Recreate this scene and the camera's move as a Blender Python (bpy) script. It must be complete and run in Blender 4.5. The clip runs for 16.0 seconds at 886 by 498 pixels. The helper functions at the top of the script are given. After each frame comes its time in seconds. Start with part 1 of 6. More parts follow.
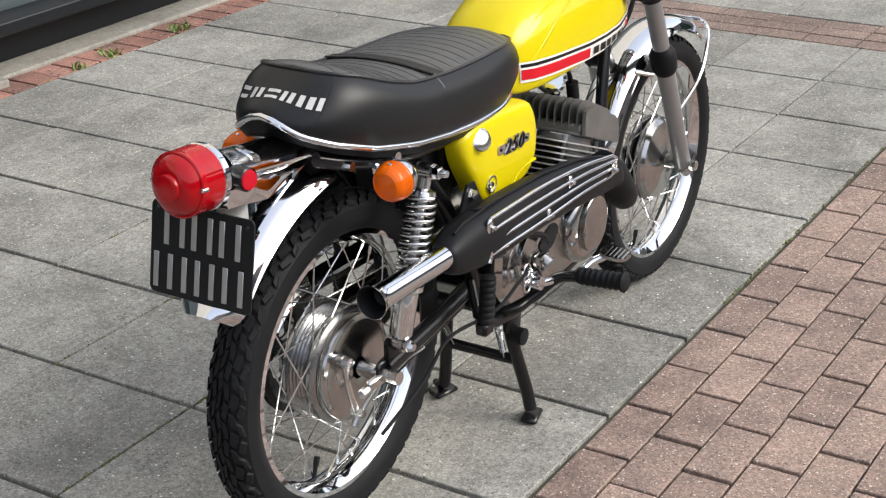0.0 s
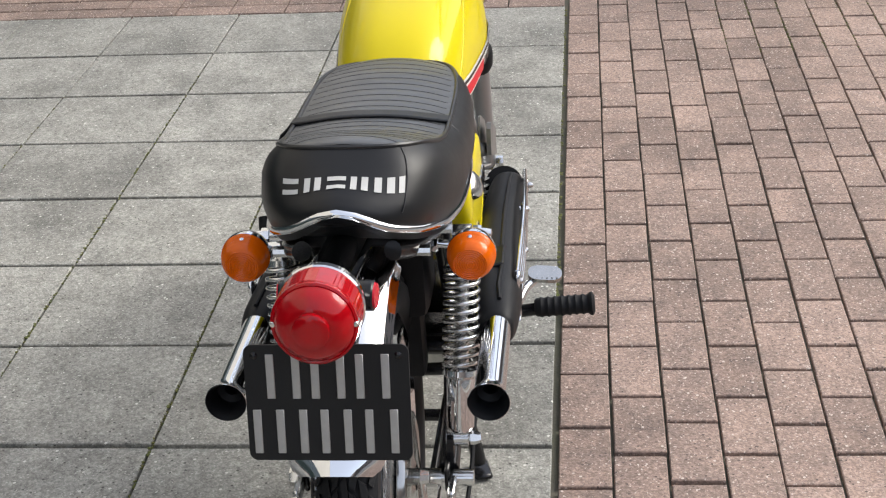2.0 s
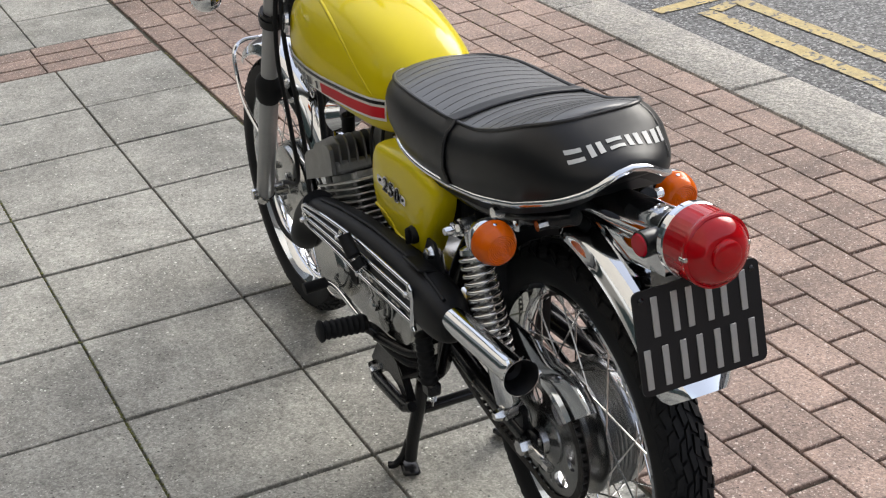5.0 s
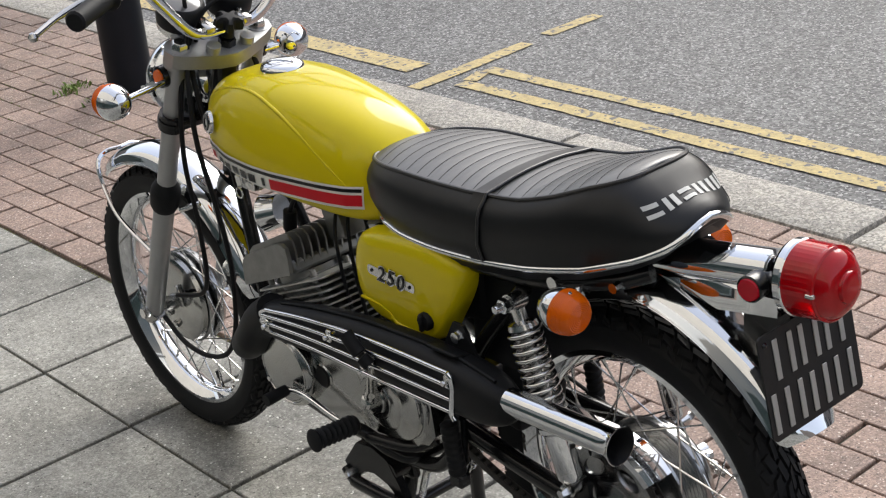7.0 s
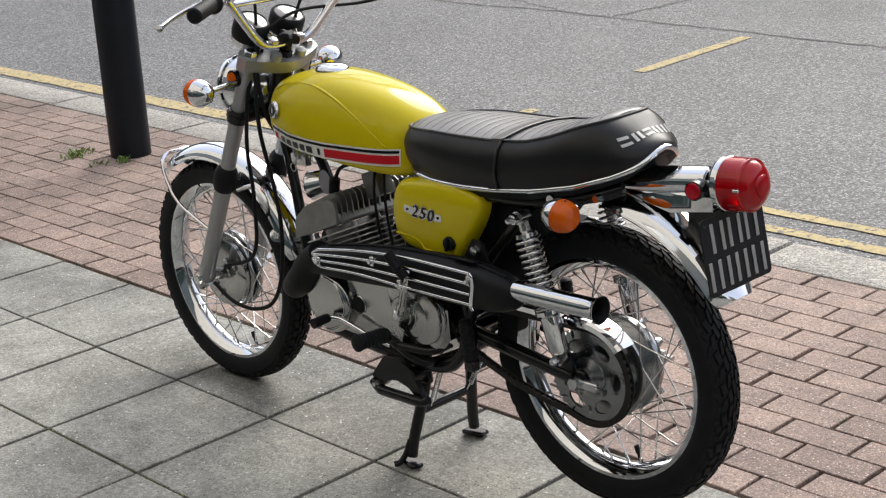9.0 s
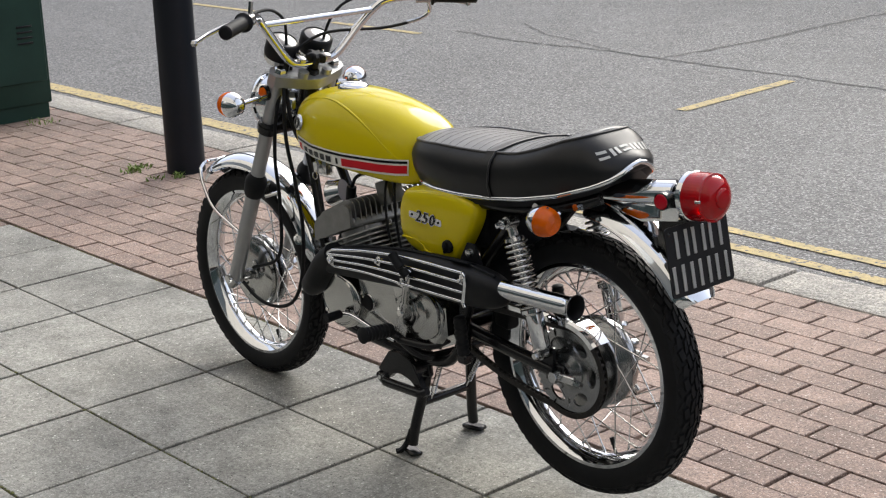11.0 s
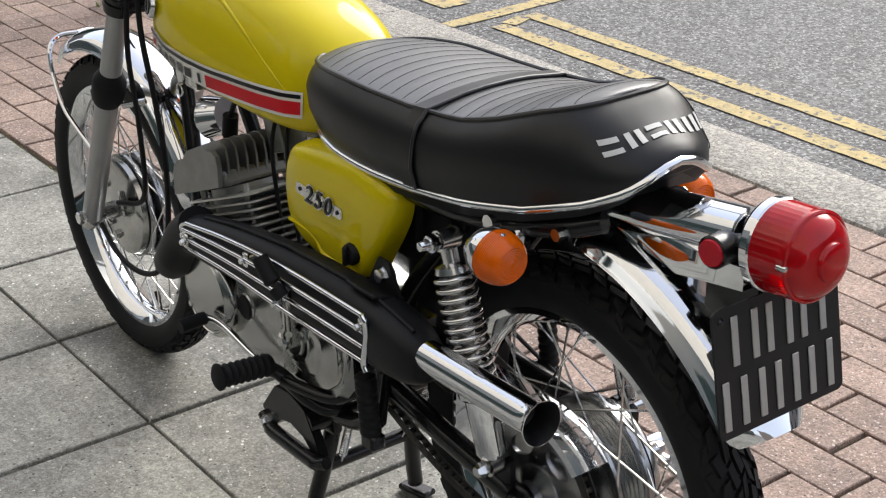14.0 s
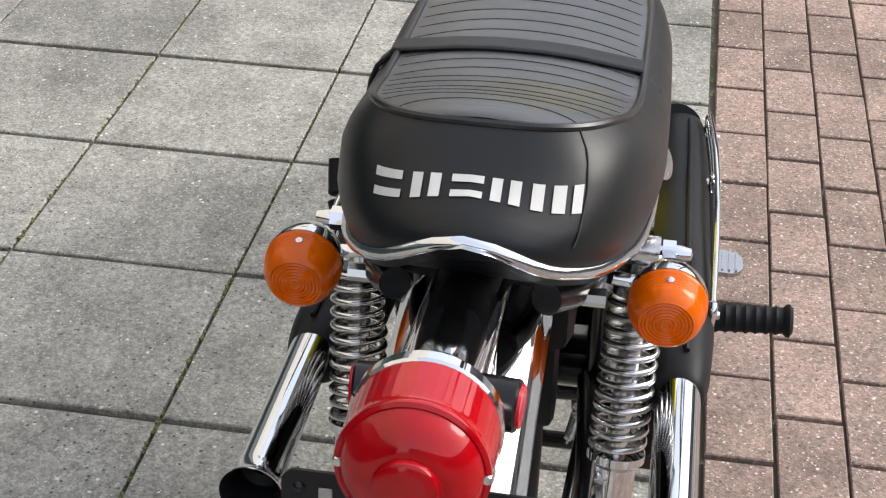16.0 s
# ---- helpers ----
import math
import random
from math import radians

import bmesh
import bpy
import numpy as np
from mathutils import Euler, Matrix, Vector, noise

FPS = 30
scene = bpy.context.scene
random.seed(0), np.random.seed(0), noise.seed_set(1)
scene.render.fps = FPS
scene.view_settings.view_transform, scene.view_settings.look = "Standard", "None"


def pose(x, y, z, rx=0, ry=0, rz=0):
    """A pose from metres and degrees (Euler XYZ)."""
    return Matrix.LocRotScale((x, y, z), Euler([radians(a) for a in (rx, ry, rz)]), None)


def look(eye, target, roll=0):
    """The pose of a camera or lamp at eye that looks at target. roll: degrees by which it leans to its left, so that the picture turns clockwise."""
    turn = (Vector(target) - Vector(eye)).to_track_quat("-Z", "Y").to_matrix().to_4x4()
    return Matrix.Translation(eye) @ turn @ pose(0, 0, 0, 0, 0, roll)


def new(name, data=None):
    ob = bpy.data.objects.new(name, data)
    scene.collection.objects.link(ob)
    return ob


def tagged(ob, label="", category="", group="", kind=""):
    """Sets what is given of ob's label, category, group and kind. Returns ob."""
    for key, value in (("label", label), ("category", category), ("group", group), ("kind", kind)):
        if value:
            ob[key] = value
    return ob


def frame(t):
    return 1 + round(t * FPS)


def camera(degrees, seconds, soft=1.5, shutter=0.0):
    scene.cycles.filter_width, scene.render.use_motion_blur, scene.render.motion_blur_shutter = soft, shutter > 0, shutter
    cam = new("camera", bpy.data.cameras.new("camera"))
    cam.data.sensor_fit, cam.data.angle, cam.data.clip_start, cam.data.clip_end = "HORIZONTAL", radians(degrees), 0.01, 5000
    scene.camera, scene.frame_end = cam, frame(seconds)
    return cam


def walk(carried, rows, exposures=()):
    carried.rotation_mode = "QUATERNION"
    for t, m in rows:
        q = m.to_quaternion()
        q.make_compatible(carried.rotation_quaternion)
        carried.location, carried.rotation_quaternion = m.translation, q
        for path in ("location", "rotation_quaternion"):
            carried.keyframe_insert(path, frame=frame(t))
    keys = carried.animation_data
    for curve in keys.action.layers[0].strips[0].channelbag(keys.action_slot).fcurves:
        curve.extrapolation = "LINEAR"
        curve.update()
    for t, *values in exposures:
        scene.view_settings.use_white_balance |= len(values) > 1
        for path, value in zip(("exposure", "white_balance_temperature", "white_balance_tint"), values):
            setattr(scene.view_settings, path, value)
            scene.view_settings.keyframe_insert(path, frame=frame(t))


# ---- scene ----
cam = camera(32.3, 16.0, soft=1.2)
PATH = [
    (0, (-2.513, -1.598, 1.599), (-0.969, -0.61, 0.797), -1.6),
    (0.5, (-2.414, -1.353, 1.591), (-0.818, -0.458, 0.784), -1.9),
    (1, (-2.306, -1.065, 1.566), (-0.64, -0.335, 0.733), -2.5),
    (1.5, (-2.321, -0.741, 1.582), (-0.578, -0.268, 0.722), -3.4),
    (2, (-2.472, -0.46, 1.629), (-0.683, -0.27, 0.756), -3.3),
    (2.5, (-2.627, -0.223, 1.629), (-0.828, -0.235, 0.757), -2.7),
    (3, (-2.695, 0.056, 1.649), (-0.903, -0.129, 0.78), -2.8),
    (3.2, (-2.7, 0.173, 1.664), (-0.917, -0.075, 0.793), -3.0),
    (5.3, (-2.315, 0.924, 1.674), (-0.694, 0.134, 0.809), -4.8),
    (5.5, (-2.238, 0.947, 1.665), (-0.638, 0.114, 0.801), -4.9),
    (6, (-2.104, 1.019, 1.664), (-0.561, 0.077, 0.807), -5.1),
    (6.5, (-2.0, 1.174, 1.659), (-0.526, 0.108, 0.826), -5.5),
    (7, (-1.999, 1.35, 1.667), (-0.584, 0.183, 0.868), -5.9),
    (7.5, (-2.126, 1.544, 1.646), (-0.74, 0.306, 0.904), -5.8),
    (8, (-2.224, 1.791, 1.622), (-0.861, 0.499, 0.934), -4.8),
    (8.5, (-2.325, 2.006, 1.605), (-0.967, 0.691, 0.954), -4.1),
    (9, (-2.516, 2.152, 1.59), (-1.145, 0.833, 0.973), -3.3),
    (11.3, (-2.868, 2.252, 1.591), (-1.418, 0.994, 1.032), -2.1),
    (11.5, (-2.862, 2.239, 1.6), (-1.414, 0.983, 1.028), -2.4),
    (12, (-2.814, 2.238, 1.606), (-1.385, 0.981, 0.989), -2.7),
    (12.5, (-2.54, 2.093, 1.602), (-1.139, 0.841, 0.918), -2.7),
    (13, (-2.273, 1.773, 1.553), (-0.88, 0.539, 0.819), -2.2),
    (13.5, (-2.066, 1.416, 1.503), (-0.673, 0.213, 0.721), -1.3),
    (14, (-1.879, 1.028, 1.476), (-0.427, -0.062, 0.637), -0.4),
    (14.5, (-1.799, 0.609, 1.459), (-0.238, -0.231, 0.532), 0.7),
    (15, (-1.695, 0.25, 1.435), (-0.036, -0.269, 0.446), 1.6),
    (15.5, (-1.651, -0.053, 1.432), (0.054, -0.163, 0.392), 2.1),
    (16, (-1.691, -0.274, 1.434), (-0.021, -0.021, 0.363), 1.4),
]
walk_exposures = [(0, 1.30), (3.2, 1.33), (5.3, 1.24), (9, 1.20), (12, 1.20), (13.5, 1.28), (14.7, 1.44), (16, 1.46)]
walk(cam, [(t, look(eye, target, roll)) for t, eye, target, roll in PATH], walk_exposures)

# ---- light ----
world = bpy.data.worlds.new("overcast")
scene.world = world
world.use_nodes = True
wn = world.node_tree.nodes
sky = wn.new("ShaderNodeTexSky")
sky.sky_type = "NISHITA"
sky.sun_disc = False
SUN_ELEV, SUN_AZ = 36.0, 160.0
sky.sun_elevation = radians(SUN_ELEV)
sky.sun_rotation = radians(SUN_AZ)
sky.air_density, sky.dust_density, sky.ozone_density = 1.0, 4.2, 0.8
# thin even cloud over the blue
cloud = wn.new("ShaderNodeMix")
cloud.data_type = "RGBA"
cloud.inputs["Factor"].default_value = 0.55
cloud.inputs["B"].default_value = (3.3, 3.34, 3.6, 1)
world.node_tree.links.new(sky.outputs["Color"], cloud.inputs["A"])
world.node_tree.links.new(cloud.outputs["Result"], wn["Background"].inputs["Color"])
wn["Background"].inputs["Strength"].default_value = 0.15
sun = new("sun", bpy.data.lights.new("sun", "SUN"))
sun.data.energy, sun.data.angle, sun.data.color = 1.0, radians(34), (0.95, 1.0, 1.0)
# the sky texture turns clockwise from +y
sun.matrix_world = look((5 * math.sin(radians(SUN_AZ)), 5 * math.cos(radians(SUN_AZ)), 5 * math.tan(radians(SUN_ELEV))), (0, 0, 0))

# ---- materials ----


def mat(name, color=(0.5, 0.5, 0.5), rough=0.5, metal=0.0, var=0.0, scale=8.0, bump=0.0, bump_scale=60.0, color2=None, coat=0.0,
        speck=None, speck_scale=300.0, speck_at=0.62, rand=0.0, spec=0.5, rough_var=0.0, transmission=0.0, stain=0.0, grain=0.0, grain_scale=350.0, agg=0.0, agg_scale=200.0, dots=()):
    """A node material: two colours mixed by large noise, grain, specks, bump, per-object variation."""
    m = bpy.data.materials.new(name)
    m.use_nodes = True
    nt = m.node_tree
    N, L = nt.nodes, nt.links
    b = N["Principled BSDF"]
    b.inputs["Base Color"].default_value = (*color, 1)
    b.inputs["Roughness"].default_value = rough
    b.inputs["Metallic"].default_value = metal
    b.inputs["Specular IOR Level"].default_value = spec
    b.inputs["Coat Weight"].default_value = coat
    b.inputs["Coat Roughness"].default_value = 0.05
    b.inputs["Transmission Weight"].default_value = transmission
    tc = N.new("ShaderNodeTexCoord")
    geo = N.new("ShaderNodeNewGeometry")
    pos = geo.outputs["Position"]
    out = None
    if var or color2 or speck or rand or stain or grain:
        n1 = N.new("ShaderNodeTexNoise")
        n1.inputs["Scale"].default_value = scale
        n1.inputs["Detail"].default_value = 6
        n1.inputs["Roughness"].default_value = 0.65
        L.new(pos, n1.inputs["Vector"])
        ramp = N.new("ShaderNodeMapRange")
        ramp.inputs["From Min"].default_value, ramp.inputs["From Max"].default_value = 0.3, 0.7
        L.new(n1.outputs["Fac"], ramp.inputs["Value"])
        mix = N.new("ShaderNodeMix")
        mix.data_type = "RGBA"
        c2 = color2 or tuple(c * (1 - var) for c in color)
        mix.inputs["A"].default_value, mix.inputs["B"].default_value = (*color, 1), (*c2, 1)
        L.new(ramp.outputs["Result"], mix.inputs["Factor"])
        out = mix.outputs["Result"]
        if rand:
            oi = N.new("ShaderNodeObjectInfo")
            mr = N.new("ShaderNodeMapRange")
            mr.inputs["To Min"].default_value, mr.inputs["To Max"].default_value = 1 - rand, 1 + rand
            L.new(oi.outputs["Random"], mr.inputs["Value"])
            isl = N.new("ShaderNodeMapRange")
            isl.inputs["To Min"].default_value, isl.inputs["To Max"].default_value = 1 - rand, 1 + rand
            L.new(geo.outputs["Random Per Island"], isl.inputs["Value"])
            mul = N.new("ShaderNodeMath")
            mul.operation = "MULTIPLY"
            L.new(mr.outputs["Result"], mul.inputs[0])
            L.new(isl.outputs["Result"], mul.inputs[1])
            hsv = N.new("ShaderNodeHueSaturation")
            L.new(mul.outputs["Value"], hsv.inputs["Value"])
            L.new(out, hsv.inputs["Color"])
            out = hsv.outputs["Color"]
        if stain:
            n3 = N.new("ShaderNodeTexNoise")
            n3.inputs["Scale"].default_value = 1.7
            n3.inputs["Detail"].default_value = 8
            n3.inputs["Roughness"].default_value = 0.7
            L.new(pos, n3.inputs["Vector"])
            m3 = N.new("ShaderNodeMapRange")
            m3.inputs["From Min"].default_value, m3.inputs["From Max"].default_value = 0.45, 0.7
            m3.inputs["To Min"].default_value, m3.inputs["To Max"].default_value = 1.0, 1.0 - stain
            L.new(n3.outputs["Fac"], m3.inputs["Value"])
            h3 = N.new("ShaderNodeHueSaturation")
            L.new(m3.outputs["Result"], h3.inputs["Value"])
            L.new(out, h3.inputs["Color"])
            out = h3.outputs["Color"]
        if grain:
            n4 = N.new("ShaderNodeTexNoise")
            n4.inputs["Scale"].default_value = grain_scale
            n4.inputs["Detail"].default_value = 3
            n4.inputs["Roughness"].default_value = 0.8
            L.new(pos, n4.inputs["Vector"])
            m4 = N.new("ShaderNodeMapRange")
            m4.inputs["From Min"].default_value, m4.inputs["From Max"].default_value = 0.3, 0.7
            m4.inputs["To Min"].default_value, m4.inputs["To Max"].default_value = 1.0 - grain, 1.0 + grain
            L.new(n4.outputs["Fac"], m4.inputs["Value"])
            h4 = N.new("ShaderNodeHueSaturation")
            L.new(m4.outputs["Result"], h4.inputs["Value"])
            L.new(out, h4.inputs["Color"])
            out = h4.outputs["Color"]
        if agg:
            vo = N.new("ShaderNodeTexVoronoi")
            vo.inputs["Scale"].default_value = agg_scale
            L.new(pos, vo.inputs["Vector"])
            m5 = N.new("ShaderNodeMapRange")
            m5.inputs["From Min"].default_value, m5.inputs["From Max"].default_value = 0.2, 0.8
            m5.inputs["To Min"].default_value, m5.inputs["To Max"].default_value = 1.0 - agg, 1.0 + agg
            L.new(vo.outputs["Color"], m5.inputs["Value"])
            h5 = N.new("ShaderNodeHueSaturation")
            L.new(m5.outputs["Result"], h5.inputs["Value"])
            L.new(out, h5.inputs["Color"])
            out = h5.outputs["Color"]
        if speck:
            n2 = N.new("ShaderNodeTexNoise")
            n2.inputs["Scale"].default_value = speck_scale
            n2.inputs["Detail"].default_value = 2
            L.new(pos, n2.inputs["Vector"])
            r2 = N.new("ShaderNodeMapRange")
            r2.inputs["From Min"].default_value, r2.inputs["From Max"].default_value = speck_at, speck_at + 0.05
            L.new(n2.outputs["Fac"], r2.inputs["Value"])
            mix2 = N.new("ShaderNodeMix")
            mix2.data_type = "RGBA"
            mix2.inputs["B"].default_value = (*speck, 1)
            L.new(r2.outputs["Result"], mix2.inputs["Factor"])
            L.new(out, mix2.inputs["A"])
            out = mix2.outputs["Result"]
        for tint, dot_scale, share, size in dots:   # single grains lying open in the surface
            vd = N.new("ShaderNodeTexVoronoi")
            vd.inputs["Scale"].default_value = dot_scale
            L.new(pos, vd.inputs["Vector"])
            near = N.new("ShaderNodeMath")
            near.operation = "LESS_THAN"
            near.inputs[1].default_value = size
            L.new(vd.outputs["Distance"], near.inputs[0])
            sep = N.new("ShaderNodeSeparateColor")
            L.new(vd.outputs["Color"], sep.inputs["Color"])
            pick = N.new("ShaderNodeMath")
            pick.operation = "GREATER_THAN"
            pick.inputs[1].default_value = 1.0 - share
            L.new(sep.outputs["Red"], pick.inputs[0])
            both = N.new("ShaderNodeMath")
            both.operation = "MULTIPLY"
            L.new(near.outputs["Value"], both.inputs[0])
            L.new(pick.outputs["Value"], both.inputs[1])
            md = N.new("ShaderNodeMix")
            md.data_type = "RGBA"
            md.inputs["B"].default_value = (*tint, 1)
            L.new(both.outputs["Value"], md.inputs["Factor"])
            L.new(out, md.inputs["A"])
            out = md.outputs["Result"]
        L.new(out, b.inputs["Base Color"])
        if rough_var:
            rr = N.new("ShaderNodeMapRange")
            rr.inputs["To Min"].default_value, rr.inputs["To Max"].default_value = max(rough - rough_var, 0.02), rough + rough_var
            L.new(n1.outputs["Fac"], rr.inputs["Value"])
            L.new(rr.outputs["Result"], b.inputs["Roughness"])
    if bump:
        nb = N.new("ShaderNodeTexNoise")
        nb.inputs["Scale"].default_value = bump_scale
        nb.inputs["Detail"].default_value = 4
        L.new(pos, nb.inputs["Vector"])
        bp = N.new("ShaderNodeBump")
        bp.inputs["Strength"].default_value = bump
        bp.inputs["Distance"].default_value = 0.3 / bump_scale
        L.new(nb.outputs["Fac"], bp.inputs["Height"])
        L.new(bp.outputs["Normal"], b.inputs["Normal"])
    return m


SLAB = mat("concrete_slab", (0.322, 0.315, 0.282), 0.85, color2=(0.21, 0.205, 0.183), scale=9, bump=1.0, bump_scale=220, speck=(0.53, 0.52, 0.48), speck_scale=130, speck_at=0.675, rand=0.11, stain=0.48, grain=0.30, grain_scale=60, agg=0.24, agg_scale=260, dots=(((0.62, 0.61, 0.56), 110, 0.018, 0.33), ((0.46, 0.45, 0.41), 190, 0.035, 0.40), ((0.09, 0.086, 0.076), 120, 0.06, 0.32)))
BRICK = mat("clay_paver", (0.315, 0.222, 0.178), 0.8, color2=(0.215, 0.158, 0.132), scale=13, bump=1.0, bump_scale=200, speck=(0.58, 0.50, 0.44), speck_scale=140, speck_at=0.66, rand=0.16, stain=0.5, grain=0.28, grain_scale=80, agg=0.26, agg_scale=250, dots=(((0.55, 0.47, 0.41), 120, 0.03, 0.34), ((0.50, 0.40, 0.34), 200, 0.06, 0.40), ((0.09, 0.065, 0.055), 130, 0.06, 0.34)))
BRICK_RED = mat("red_brick", (0.36, 0.17, 0.125), 0.85, color2=(0.22, 0.13, 0.105), scale=11, bump=0.9, bump_scale=160, rand=0.22, stain=0.5, grain=0.3, grain_scale=70, dots=(((0.05, 0.045, 0.04), 60, 0.08, 0.4), ((0.5, 0.4, 0.34), 130, 0.05, 0.4)))
JOINT = mat("joint_dirt", (0.11, 0.098, 0.078), 0.95, color2=(0.07, 0.075, 0.045), scale=5, bump=0.6, bump_scale=150)
GRANITE = mat("granite_kerb", (0.40, 0.375, 0.325), 0.8, grain=0.3, grain_scale=200, color2=(0.28, 0.265, 0.24), scale=14, bump=1.0, bump_scale=45, speck=(0.16, 0.15, 0.14), speck_scale=140, speck_at=0.6, rand=0.08, agg=0.35, agg_scale=150, stain=0.25)
ASPHALT = mat("asphalt", (0.112, 0.112, 0.111), 0.72, color2=(0.085, 0.085, 0.085), scale=1.6, bump=0.7, bump_scale=90, speck=(0.30, 0.297, 0.29), speck_scale=85, speck_at=0.60, stain=0.28, grain=0.32, grain_scale=50, agg=0.6, agg_scale=90, dots=(((0.32, 0.32, 0.31), 85, 0.13, 0.42), ((0.035, 0.035, 0.035), 75, 0.20, 0.40)))
TAR = mat("tar_joint", (0.045, 0.045, 0.045), 0.7, var=0.4, scale=20, bump=0.5)
YELLOW_LINE = mat("yellow_road_paint", (0.50, 0.385, 0.165), 0.8, color2=(0.34, 0.28, 0.15), scale=9, bump=0.6, bump_scale=120, speck=(0.13, 0.125, 0.12), speck_scale=34, speck_at=0.60, grain=0.25, grain_scale=60, dots=(((0.10, 0.10, 0.095), 60, 0.10, 0.42),))
CONCRETE = mat("pale_concrete", (0.36, 0.345, 0.295), 0.85, color2=(0.25, 0.235, 0.20), scale=5, bump=0.7, bump_scale=150, stain=0.4, grain=0.25, grain_scale=60)
MOSS = mat("moss", (0.09, 0.11, 0.03), 0.95, color2=(0.14, 0.13, 0.05), scale=20, bump=0.6, bump_scale=200)
CHROME = mat("chrome", (0.70, 0.715, 0.735), 0.05, 1.0)
CHROME_SOFT = mat("dull_chrome", (0.68, 0.68, 0.67), 0.2, 1.0, var=0.15, scale=30)
ALLOY = mat("cast_alloy", (0.45, 0.45, 0.44), 0.17, 1.0, var=0.10, scale=25, rough_var=0.03, bump=0.05, bump_scale=120)
HUB = mat("hub_alloy", (0.34, 0.345, 0.35), 0.26, 1.0, var=0.08, scale=20, rough_var=0.04)
FIN = mat("fin_alloy", (0.28, 0.28, 0.275), 0.45, 0.85, var=0.25, scale=30, bump=0.15, bump_scale=200)
YOKE = mat("matt_cast_alloy", (0.38, 0.385, 0.385), 0.48, 0.85, var=0.12, scale=40, bump=0.08, bump_scale=300)
FIN_EDGE = mat("machined_fin_alloy", (0.62, 0.62, 0.61), 0.42, 0.7, var=0.2, scale=30)
FORK_GREY = mat("silver_paint", (0.36, 0.365, 0.37), 0.38, 0.75, var=0.1, scale=20)
PAINT = mat("yellow_paint", (0.60, 0.49, 0.002), 0.4, 0.0, spec=0.06, coat=0.52, var=0.04, scale=3)
WHITE = mat("white_paint", (0.8, 0.79, 0.75), 0.3, 0.0, var=0.05)
RED = mat("red_paint", (0.55, 0.012, 0.022), 0.35, 0.0, spec=0.15, coat=0.0, var=0.05)
BLACK = mat("black_enamel", (0.008, 0.008, 0.009), 0.25, 0.0, spec=0.3, coat=0.1, var=0.2, scale=20)
MATT = mat("matt_black", (0.009, 0.0095, 0.011), 0.5, 0.0, spec=0.18, var=0.3, scale=40, bump=0.06, bump_scale=400)
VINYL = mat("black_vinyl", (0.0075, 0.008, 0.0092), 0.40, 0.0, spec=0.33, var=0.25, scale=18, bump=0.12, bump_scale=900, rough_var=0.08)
# same vinyl as the sides; the sky's sheen is put into a paler base
VINYL_TOP = mat("sheen_vinyl", (0.048, 0.050, 0.052), 0.40, 0.0, spec=1.0, var=0.3, scale=14, bump=0.15, bump_scale=900, rough_var=0.08)
PIPING = mat("black_piping", (0.01, 0.01, 0.011), 0.35)
RUBBER = mat("rubber", (0.010, 0.0105, 0.012), 0.6, 0.0, spec=0.18, var=0.3, scale=30, bump=0.15, bump_scale=300)
PLATE = mat("plate_black", (0.010, 0.0105, 0.012), 0.35, spec=0.3, var=0.2, scale=25)
LETTER = mat("grey_letter", (0.52, 0.52, 0.50), 0.5, var=0.12, scale=60)
SILVER = mat("silver_letter", (0.42, 0.42, 0.41), 0.4, 0.5, var=0.12, scale=60)
RED_LENS = mat("red_lens", (0.74, 0.0015, 0.010), 0.04, 0.0, spec=0.32, transmission=0.58, var=0.2, scale=25)
RED_GLOSS = mat("red_reflector", (0.46, 0.003, 0.016), 0.12, 0.0, spec=0.3, var=0.15, scale=60)
AMBER = mat("amber_lens", (0.92, 0.155, 0.001), 0.10, 0.0, spec=0.28, transmission=0.3, var=0.15, scale=25)
GREEN = mat("green_cabinet_paint", (0.014, 0.045, 0.033), 0.5, 0.0, spec=0.3, var=0.2, scale=6, bump=0.05)
POST = mat("post_paint", (0.006, 0.0085, 0.014), 0.42, 0.0, spec=0.25, var=0.25, scale=6, bump=0.05, bump_scale=40)
GRASS = mat("weed", (0.13, 0.22, 0.04), 0.7, color2=(0.18, 0.24, 0.06), scale=60)
SHOP_DARK = mat("shopfront_paint", (0.010, 0.0115, 0.014), 0.35, 0.0, spec=0.3, var=0.2, scale=4)
FRAME_GREY = mat("window_frame_paint", (0.07, 0.09, 0.095), 0.4, var=0.15, scale=10)
GLASS = mat("shop_glass", (0.02, 0.03, 0.03), 0.04, 0.0, spec=0.8)
WALL = mat("street_wall", (0.24, 0.20, 0.175), 0.85, color2=(0.19, 0.165, 0.15), scale=3, bump=0.3)
# for the unseen shop wall, pale so that it bounces fill light
WALL_PALE = mat("pale_bounce_wall", (0.55, 0.52, 0.46), 0.8, color2=(0.46, 0.44, 0.4), scale=2)

# ---- mesh helpers ----


def part(name, bm, material, parent=None, label="", smooth=True, kind=""):
    """Links a bmesh as one mesh object under a thing or a part."""
    me = bpy.data.meshes.new(name)
    bmesh.ops.recalc_face_normals(bm, faces=bm.faces)
    bm.to_mesh(me)
    bm.free()
    if smooth:
        for p in me.polygons:
            p.use_smooth = True
        me.set_sharp_from_angle(angle=radians(38))
    me.materials.append(material)
    ob = new(name, me)
    if parent:
        ob.parent = parent
    if label or kind:
        tagged(ob, label, kind=kind)
    return ob


def V(*a):
    return Vector(a)


